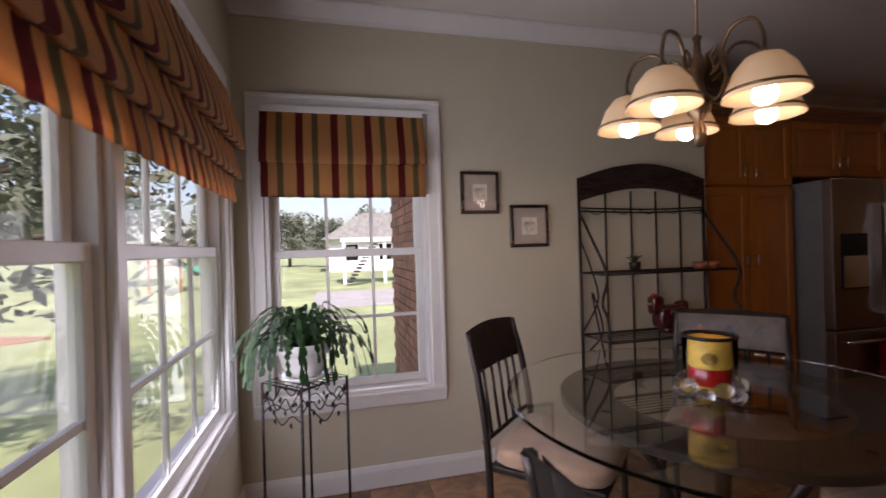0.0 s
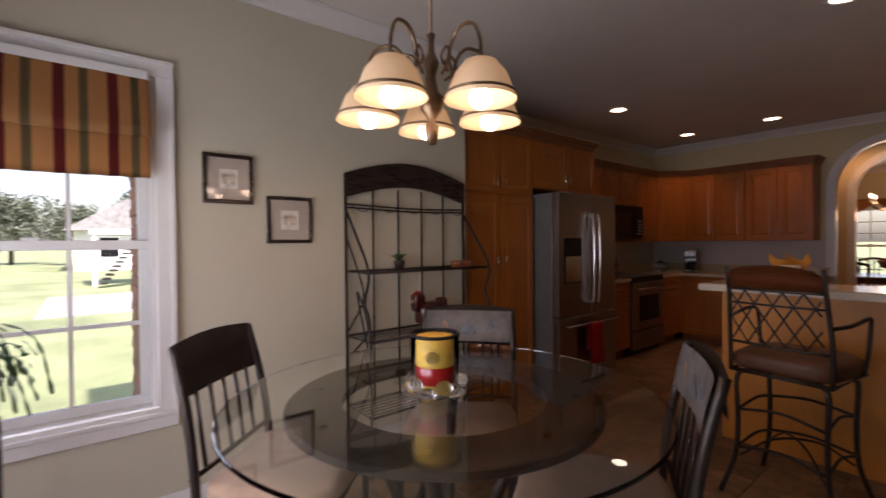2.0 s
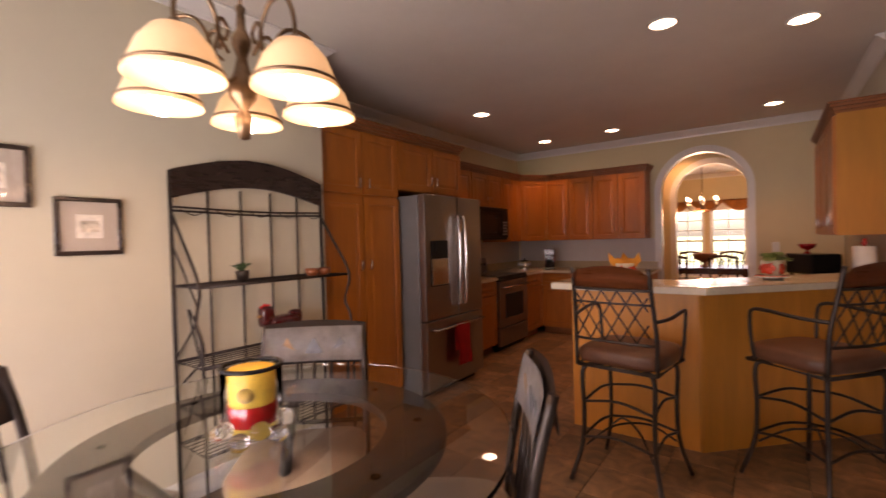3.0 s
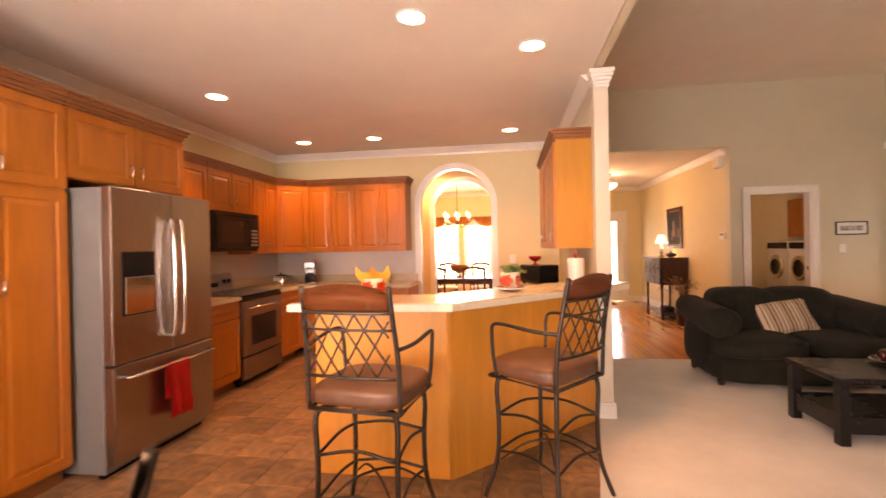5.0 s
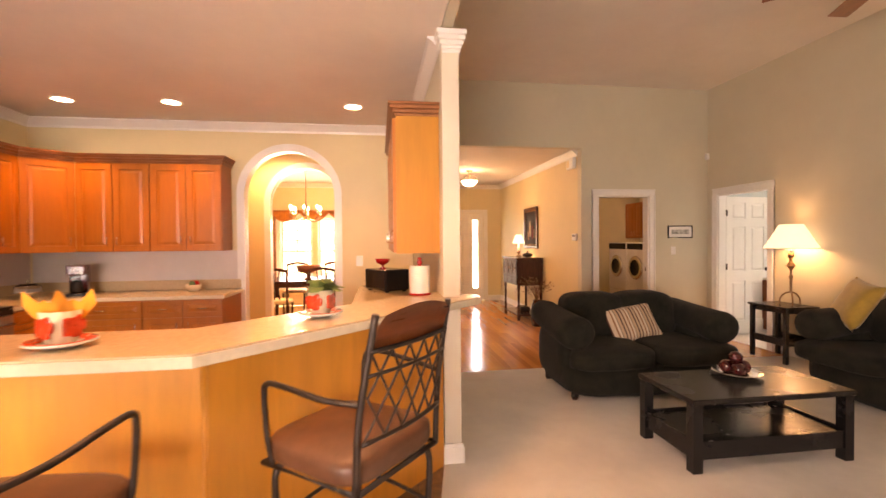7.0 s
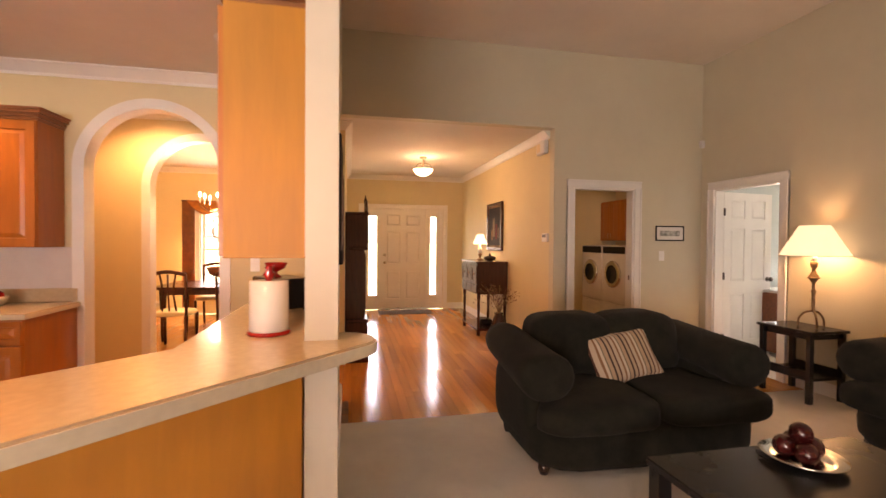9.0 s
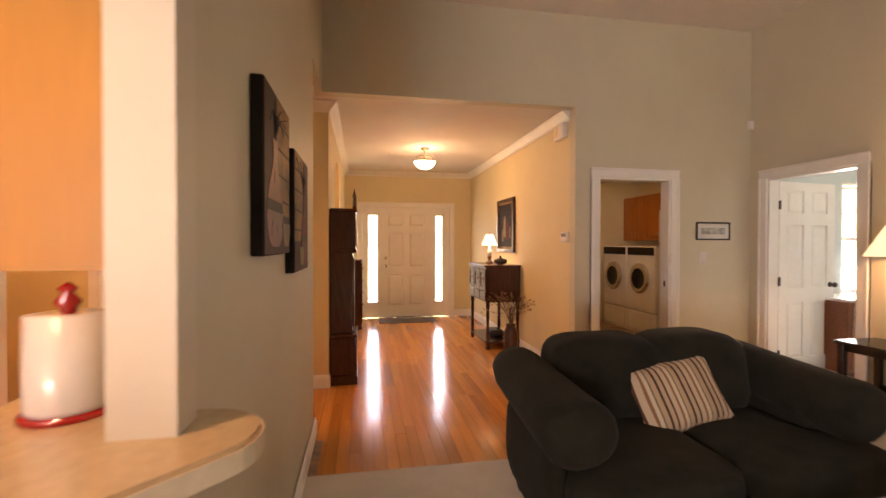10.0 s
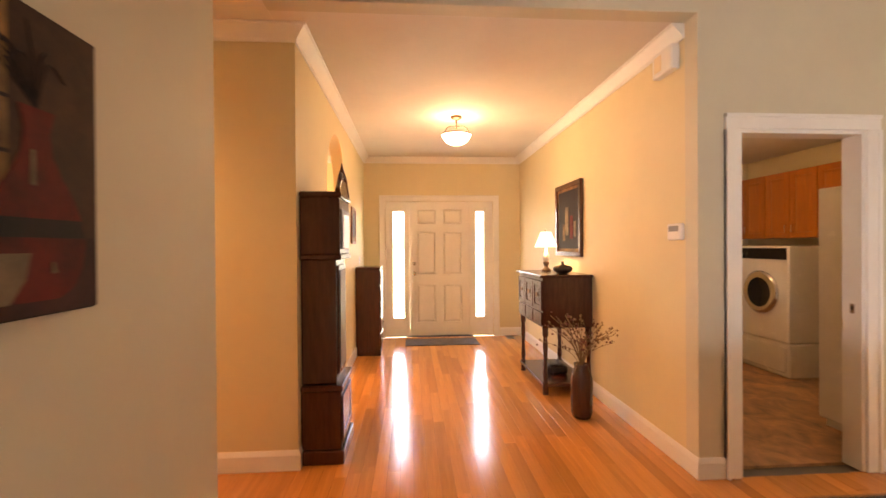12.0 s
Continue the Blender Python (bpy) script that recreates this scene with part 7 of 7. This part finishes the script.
B = [b.verts.new(((0.052 + 0.003 * (k % 2)) * math.cos(math.tau * k / n), (0.052 + 0.003 * (k % 2)) * math.sin(math.tau * k / n), 0.415)) for k in range(n)]
for k in range(n):
    b.faces.new((A[k], A[(k + 1) % n], B[(k + 1) % n], B[k]))
part("shade", b, M_SHLIT2, sl)
part("finial", lt([(0.006, 0.25), (0.006, 0.42), (0.012, 0.43), (0.0, 0.445)], 8), M_BRONZE, sl)
th = thing("covered_dish", (9.90, -2.72, 1.112), "dark glazed covered dish on the cabinet", "dish")
part("dish", lt([(0.04, 0.0), (0.085, 0.025), (0.095, 0.05), (0.08, 0.07), (0.02, 0.085), (0.012, 0.10), (0.018, 0.115), (0.0, 0.12)], 22), M_IRONB, th)
th = thing("shoe_pile", (10.15, -2.72, 0.107), "dark folded things on the lower shelf", "cloth")
part("bundle", sf(-0.16, 0.16, -0.10, 0.10, 0.0, 0.09, 6, 0.15), M_BLACKW, th)
vs = thing("floor_vase", (9.20, -2.63, 0), "dark brown floor vase with dried stems", "vase")
part("vase", lt([(0.07, 0.0), (0.085, 0.04), (0.088, 0.30), (0.075, 0.36), (0.055, 0.40), (0.062, 0.43), (0.055, 0.43), (0.05, 0.40), (0.0, 0.39)], 22), M_MAHOG, vs)
M_DRY = mat("dried_stem", (0.22, 0.13, 0.055), 0.8, var=0.3, scale=20)
M_BERRY = mat("dried_berries", (0.16, 0.045, 0.03), 0.6, var=0.4, scale=20)
rnd = random.Random(21)
for k in range(30):
    a, r, h = rnd.uniform(0, math.tau), rnd.uniform(0.10, 0.34), rnd.uniform(0.16, 0.40)
    tip = Vector((r * math.cos(a), max(-0.26, r * math.sin(a)), 0.43 + h))
    pts = curve_pts([(0, 0, 0.40), (tip.x * 0.3, tip.y * 0.3, 0.43 + h * 0.55), tip], 4)
    s = part("stem", tb(pts, 0.0022, 4), M_DRY, vs)
    b = bmesh.new()
    for j in range(7):
        q = pts[-1 - (j % 5)] + Vector((rnd.gauss(0, 0.018), rnd.gauss(0, 0.018), rnd.gauss(0, 0.018)))
        g = bmesh.ops.create_icosphere(b, subdivisions=1, radius=rnd.uniform(0.005, 0.011))
        bmesh.ops.translate(b, verts=g["verts"], vec=q)
    tagged(part("seed_head", b, M_BERRY if k % 2 else M_DRY, s), kind="stuff")
pt = picture("oil_painting", (10.70, -2.948, 1.27), 0.75, 0.77, 180, (M_CVBG, M_CVDK), "framed oil painting of people in a street", M_MAHOG, 0.05, 0.03, 0.035)
for k, (x, z, w, h, m) in enumerate(((0.30, 0.22, 0.09, 0.30, M_CVPALE), (0.44, 0.18, 0.08, 0.24, M_CVRED), (0.22, 0.16, 0.07, 0.18, M_CVBG), (0.55, 0.20, 0.06, 0.16, M_CVPALE))):
    part("painted_patch", bx(x, x + w, -0.024, -0.0195, z, z + h, 0.002), m, pt)
th = thing("thermostat", (8.40, -2.949, 1.46), "white wall thermostat with a dark display", "thermostat", "", 180)
part("case", bx(-0.075, 0.075, -0.03, 0.0, -0.05, 0.055, 0.008), M_TRIM, th)
part("display", bx(-0.05, 0.05, -0.033, -0.029, 0.005, 0.04), M_STEELS, th)
th = thing("door_chime", (8.48, -2.949, 2.56), "white door chime box high on the wall", "door chime", "", 180)
part("case", bx(-0.11, 0.11, -0.06, 0.0, -0.08, 0.08, 0.008), M_TRIM, th)
part("grille", bx(-0.08, 0.0, -0.063, -0.059, -0.05, 0.05), M_SHADEC, th)
th = thing("door_mat", (12.12, -1.70, 0.001), "dark brown door mat at the front door", "mat")
part("mat", bx(-0.22, 0.22, -0.52, 0.52, 0.0, 0.010, 0.003), M_BARK, th)
th = thing("floor_vent", (12.35, -2.75, 0.0), "brown metal floor register by the wall", "vent")
for k in range(6):
    part("slat", bx(-0.13, 0.13, -0.055 + 0.02 * k, -0.045 + 0.02 * k, 0.0, 0.006), M_IRONB, th)
wall_plate((11.85, -0.561, 1.20), 0)
hl = thing("hall_ceiling_light", (10.36, -1.75, 0), "semi-flush bronze hall light with a glass bowl", "ceiling light")
part("canopy", lt([(0.06, 2.739), (0.06, 2.72), (0.015, 2.70)], 20), M_BRONZE, hl)
part("stem", tb([(0, 0, 2.71), (0, 0, 2.58)], 0.008, 8), M_BRONZE, hl)
for k in range(3):
    a = math.tau * k / 3
    part("arm", tb(curve_pts([(0, 0, 2.64), (0.10 * math.cos(a), 0.10 * math.sin(a), 2.62), (0.155 * math.cos(a), 0.155 * math.sin(a), 2.55)], 5), 0.005, 6), M_BRONZE, hl)
M_BOWLL = glow("lit_glass_bowl", (1.0, 0.78, 0.48), 0.9)
o = part("bowl", lt([(0.0, 2.44), (0.06, 2.448), (0.11, 2.475), (0.145, 2.52), (0.158, 2.55), (0.152, 2.55), (0.0, 2.52)], 30), M_BOWLL, hl)
o.visible_shadow = False
part("rim", tb([(0.158 * math.cos(q), 0.158 * math.sin(q), 2.548) for q in (math.tau * j / 30 for j in range(30))], 0.008, 6, closed=True), M_BRONZE, hl)

# ---- laundry ----
def washer(x):
    th = thing("washing_machine", (x, -5.10, 0), "white front-loading machine on a drawer pedestal", "washing machine", "laundry machines")
    part("body", bx(0, 0.69, -0.76, 0.0, 0.36, 1.36, 0.02, seg=3), M_APPL, th)
    pd = part("pedestal", bx(0, 0.69, -0.76, -0.01, 0.0, 0.355, 0.015), M_APPL, th)
    part("drawer", bx(0.03, 0.66, -0.01, 0.012, 0.05, 0.31, 0.012), M_APPL, pd)
    part("control_panel", bx(0.02, 0.67, 0.0, 0.012, 1.22, 1.34, 0.004), M_BLACK, th)
    b = bmesh.new()
    lathe(b, [(0.23, 0.0), (0.235, 0.03), (0.20, 0.05), (0.16, 0.045)], 32, cap=False)
    bmesh.ops.rotate(b, verts=b.verts[:], cent=(0, 0, 0), matrix=Matrix.Rotation(radians(-90), 3, "X"))
    bmesh.ops.translate(b, verts=b.verts[:], vec=(0.345, 0.0, 0.86))
    d = part("door_ring", b, M_CHROME, th, "chrome door ring")
    b = bmesh.new()
    lathe(b, [(0.165, 0.044), (0.10, 0.028), (0.0, 0.02)], 28, cap=False)
    bmesh.ops.rotate(b, verts=b.verts[:], cent=(0, 0, 0), matrix=Matrix.Rotation(radians(-90), 3, "X"))
    bmesh.ops.translate(b, verts=b.verts[:], vec=(0.345, 0.0, 0.86))
    part("door_glass", b, M_BLACK, d)


washer(9.98), washer(10.70)
wall_cabinet((11.58, -5.62), 0.70, 1.45, 2.22, 0.32, 2, "honey maple laundry wall cabinet", rz=180, crown=False)
for _x in (10.875, 10.17):
    wall_cabinet((_x, -5.62), 0.70, 1.45, 2.22, 0.32, 2, "honey maple laundry wall cabinet", rz=180, crown=False)

th = thing("tall_cabinet", (8.36, -4.365, 0), "plain white tall cabinet inside the laundry doorway", "cabinet")
part("body", bx(0.0, 0.53, -0.56, -0.02, 0.06, 1.80, 0.006), M_APPL, th)
part("plinth", bx(0.02, 0.51, -0.54, -0.05, 0.0, 0.06), M_APPL, th)
part("door", bx(0.0, 0.53, -0.018, 0.0, 0.07, 1.798, 0.006), M_APPL, th)
th = thing("strike_plate", (XL + 0.055, -3.979, 0.98), "small brass strike plate on the door lining", "strike plate")
part("plate", bx(-0.014, 0.014, -0.001, 0.002, -0.03, 0.03, 0.001), M_BRONZE, th)
part("latch_hole", bx(-0.006, 0.006, 0.0021, 0.0027, -0.012, 0.012), M_BLACK, th)

# ---- bedroom beyond the open door ----
th = thing("dresser", (8.30, -5.75, 0.0), "red-brown wooden dresser in the bedroom", "dresser", "", -90)
part("body", bx(0.0, 0.95, -0.48, 0.0, 0.06, 0.80, 0.006), M_CHERRY, th)
part("top", bx(-0.015, 0.965, -0.495, 0.0, 0.80, 0.83, 0.005), M_WHITEC, th, "pale top")
for r in range(3):
    d = part("drawer", bx(0.03, 0.92, -0.492, -0.48, 0.10 + 0.23 * r, 0.31 + 0.23 * r, 0.004), M_CHERRY, th)
    for x in (0.25, 0.70):
        part("pull", tb([(x - 0.04, -0.492, 0.21 + 0.23 * r), (x, -0.51, 0.20 + 0.23 * r), (x + 0.04, -0.492, 0.21 + 0.23 * r)], 0.005, 5), M_BRONZE, d)
window("window_6", (XL + 0.13, -6.3, 0.8), 1.1, 1.3, -90, "white bedroom window with grilles", 3, 2, 0.12)

# ---- dining room beyond the arches ----
dt = thing("formal_table", (10.55, 1.22, 0), "dark mahogany dining table", "table")
part("tabletop", bx(-0.55, 0.55, -0.80, 0.80, 0.72, 0.755, 0.008), M_MAHOG, dt)
part("apron", bx(-0.47, 0.47, -0.70, 0.70, 0.64, 0.72), M_MAHOG, dt)
for x in (-0.44, 0.44):
    for y in (-0.66, 0.66):
        part("leg", lt([(0.025, 0.0), (0.03, 0.10), (0.035, 0.40), (0.045, 0.60), (0.045, 0.66)], 12, at=(x, y, 0)), M_MAHOG, dt)
def formal_chair(at, rz):
    th = thing("formal_chair", at, "dark mahogany chair with a slatted back", "chair", "dining room chairs", rz)
    part("seat", sf(-0.22, 0.22, -0.20, 0.22, 0.42, 0.49, 5, 0.15), M_SHADEC, th, "pale padded seat")
    for sx in (-1, 1):
        part("front_leg", tb([(sx * 0.19, 0.19, 0), (sx * 0.20, 0.19, 0.43)], 0.02, 6), M_MAHOG, th)
        part("back_post", tb(curve_pts([(sx * 0.19, -0.23, 0), (sx * 0.19, -0.20, 0.45), (sx * 0.20, -0.25, 0.98)], 5), 0.019, 6), M_MAHOG, th)
    part("crest_rail", tb(curve_pts([(-0.21, -0.25, 0.96), (0, -0.27, 1.0), (0.21, -0.25, 0.96)], 6), 0.026, 6), M_MAHOG, th)
    for k in range(-1, 2):
        part("slat", tb(curve_pts([(k * 0.08, -0.21, 0.50), (k * 0.06, -0.25, 0.75), (k * 0.09, -0.26, 0.97)], 5), 0.012, 5), M_MAHOG, th)


for at, rz in (((9.75, 1.60, 0), -90), ((9.75, 0.85, 0), -90), ((11.35, 1.60, 0), 90), ((11.35, 0.85, 0), 90), ((10.55, 2.30, 0), 180)):
    formal_chair(at, rz)
th = thing("centrepiece_bowl", (10.45, 1.22, 0.756), "dark footed bowl on the dining table", "bowl")
part("bowl", lt([(0.09, 0.0), (0.03, 0.03), (0.03, 0.09), (0.16, 0.14), (0.22, 0.25), (0.21, 0.25), (0.14, 0.15), (0.0, 0.12)], 24), M_CHERRY, th)
dc = thing("crystal_chandelier", (10.60, 1.26, 0), "lit brass candle chandelier in the dining room", "chandelier")
part("rod", tb([(0, 0, 2.739), (0, 0, 2.15)], 0.008, 6), M_BRONZE, dc)
part("column", lt([(0.0, 1.80), (0.03, 1.82), (0.05, 1.88), (0.02, 1.95), (0.03, 2.05), (0.01, 2.16)], 14), M_BRONZE, dc)
M_FLAME = glow("lit_candle_bulb", (1.0, 0.80, 0.5), 3.0)
for k in range(8):
    a = math.tau * k / 8
    c, s = math.cos(a), math.sin(a)
    r = 0.33 if k % 2 else 0.24
    arm = part("arm", tb(curve_pts([(0.02 * c, 0.02 * s, 1.90), (r * 0.6 * c, r * 0.6 * s, 1.82), (r * c, r * s, 1.90), (r * c, r * s, 1.94)], 5), 0.008, 6), M_BRONZE, dc)
    part("candle", lt([(0.013, 1.94), (0.013, 2.02), (0.0, 2.021)], 8, at=(r * c, r * s, 0)), M_WHITEC, arm)
    f = part("bulb", lt([(0.006, 2.022), (0.018, 2.045), (0.012, 2.075), (0.0, 2.095)], 10, at=(r * c, r * s, 0)), M_FLAME, arm)
    f.visible_shadow = False
M_SWAG = mat("orange_gold_drape", (0.50, 0.20, 0.045), 0.7, var=0.2, scale=8, bump=0.3, bscale=80, sheen=0.3)
th = thing("curtain_swag", (12.42, 1.37, 0), "orange-gold swag curtain on a dark rod", "curtain")
part("rod", tb([(0, -1.05, 2.12), (0, 1.05, 2.12)], 0.014, 8), M_IRON, th)
for y in (-1.0, 1.0):
    part("bracket", tb([(0, y, 2.12), (0.0995, y, 2.12)], 0.009, 6), M_IRON, th)
for k in range(3):
    b = bmesh.new()
    y0, y1 = -0.95 + 0.633 * k, -0.95 + 0.633 * (k + 1)
    g = []
    for i in range(15):
        t = i / 14
        sag = 0.20 * math.sin(math.pi * t)
        g.append([b.verts.new((-0.02 - 0.03 * math.sin(math.pi * j / 5) + 0.006 * (j % 2), y0 + (y1 - y0) * t, 2.13 - (0.06 + sag) * j / 5)) for j in range(6)])
    for A, B in zip(g, g[1:]):
        for j in range(5):
            b.faces.new((A[j], B[j], B[j + 1], A[j + 1])).smooth = True
    bmesh.ops.solidify(b, geom=b.faces[:], thickness=0.004)
    part("swag", b, M_SWAG, th)
for y in (-0.93, 0.93):
    b = bmesh.new()
    g = []
    for i in range(13):
        yy = y - 0.11 + 0.22 * i / 12
        g.append([b.verts.new((-0.01 - 0.03 * (i % 2), yy, 2.12)), b.verts.new((-0.01 - 0.03 * (i % 2), yy, 0.06))])
    for A, B in zip(g, g[1:]):
        b.faces.new((A[0], B[0], B[1], A[1])).smooth = True
    bmesh.ops.solidify(b, geom=b.faces[:], thickness=0.004)
    part("drape", b, M_SWAG, th)
bf = thing("buffet", (10.0, -0.43, 0), "dark mahogany buffet against the dining room wall", "buffet")
part("body", bx(0.75, 2.25, 0.0, 0.46, 0.16, 0.88, 0.006), M_MAHOG, bf)
part("top", bx(0.73, 2.27, 0.0, 0.48, 0.88, 0.905, 0.005), M_MAHOG, bf)
for x in (0.79, 2.21):
    for y in (0.04, 0.42):
        part("leg", tb([(x, y, 0), (x, y, 0.17)], 0.025, 8, taper=1.2), M_MAHOG, bf)
for k in range(4):
    d = part("drawer", bx(0.78 + 0.365 * k, 1.125 + 0.365 * k, 0.46, 0.474, 0.20, 0.85, 0.004), M_MAHOG, bf)
    part("pull", bx(0.94 + 0.365 * k, 0.97 + 0.365 * k, 0.474, 0.488, 0.60, 0.63, 0.003), M_BRONZE, d)
sweep_run("trim_chair_rail", [(12.519, -0.44), (12.519, 0.45)], [(0.001, 0.86), (0.02, 0.87), (0.026, 0.90), (0.018, 0.93), (0.001, 0.935)], "white painted chair rail")

# ---- floor pieces ----
def plank_run(parent, rows, x0, x1, y0, wid, seed, shared, joined=None):
    rnd = random.Random(seed)
    for r in range(rows):
        x = x0
        first = rnd.uniform(0.25, 1.3)
        y = y0 + r * wid
        while x < x1 - 0.01:
            ln = min(first if x == x0 else rnd.choice((0.7, 0.9, 1.1, 1.3, 1.5)), x1 - x)
            if x1 - x - ln < 0.15:
                ln = x1 - x
            if joined is not None:
                box(joined, x + 0.0008, x + ln - 0.0008, y + 0.0006, y + wid - 0.0006, -0.02, -0.002)
            else:
                key = round(ln, 2)
                if key not in shared:
                    b = bx(0.0005, key - 0.0005, 0.0004, wid - 0.0004, -0.016, 0.0, 0.0005)
                    me = bpy.data.meshes.new("plank")
                    b.to_mesh(me)
                    b.free()
                    me.materials.append(M_PLANK)
                    shared[key] = me
                ob = new("plank", shared[key])
                ob.parent = parent
                ob.location = (x, y, -0.001 - 0.0002 * rnd.random())
                ob.rotation_euler = (radians(rnd.gauss(0, 0.28)), radians(rnd.gauss(0, 0.02)), 0)
            x += ln


floor = slab("floor_hardwood", 6.83, 12.52, YS, YK, -0.034, -0.018, M_GROUT, "glossy red oak strip floor", "floor")
_shared = {}
W_PL = 0.0798
plank_run(floor, 30, 6.83, 12.515, -2.95, W_PL, 1, _shared)
plank_run(floor, 25, 6.83, XL - 0.001, -4.945, W_PL, 2, _shared)
bm = bmesh.new()
plank_run(None, 37, XE + 0.10, 12.5, -0.556 + 0.001, 0.111, 3, None, bm)
tagged(part("plank_rest", bm, M_PLANK, floor), kind="stuff")

tile_floor = slab("floor_tile", XW, XE + 0.10, -0.615, YK, -0.034, -0.006, M_GROUT, "brown slate-look tile floor", "floor")
TS = 0.335
_tm = {}
for i in range(24):
    for j in range(13):
        x0, y0 = XW + i * TS, -0.612 + j * TS
        x1, y1 = min(x0 + TS, XE), min(y0 + TS, YK)
        if x1 - x0 < 0.03 or y1 - y0 < 0.03 or (x0 > 2.72 and y0 > 2.95) or (x0 < 2.60 and y0 > YN) or (x0 > 6.85 and y0 > 1.55):
            continue
        if y1 > YN and x0 < 2.5:
            y1 = YN
        key = (round(x1 - x0, 3), round(y1 - y0, 3))
        if key not in _tm:
            b = bx(0.002, key[0] - 0.002, 0.002, key[1] - 0.002, -0.012, 0.0, 0.0015)
            me = bpy.data.meshes.new("tile")
            b.to_mesh(me)
            b.free()
            me.materials.append(M_TILE)
            _tm[key] = me
        ob = new("tile", _tm[key])
        ob.parent = tile_floor
        ob.location = (x0, y0, -0.0005 * random.random())
slab("floor_laundry", XL + 0.12, 11.6, -5.95, -3.07, -0.03, 0.001, M_TILE, "brown slate-look laundry floor", "floor")
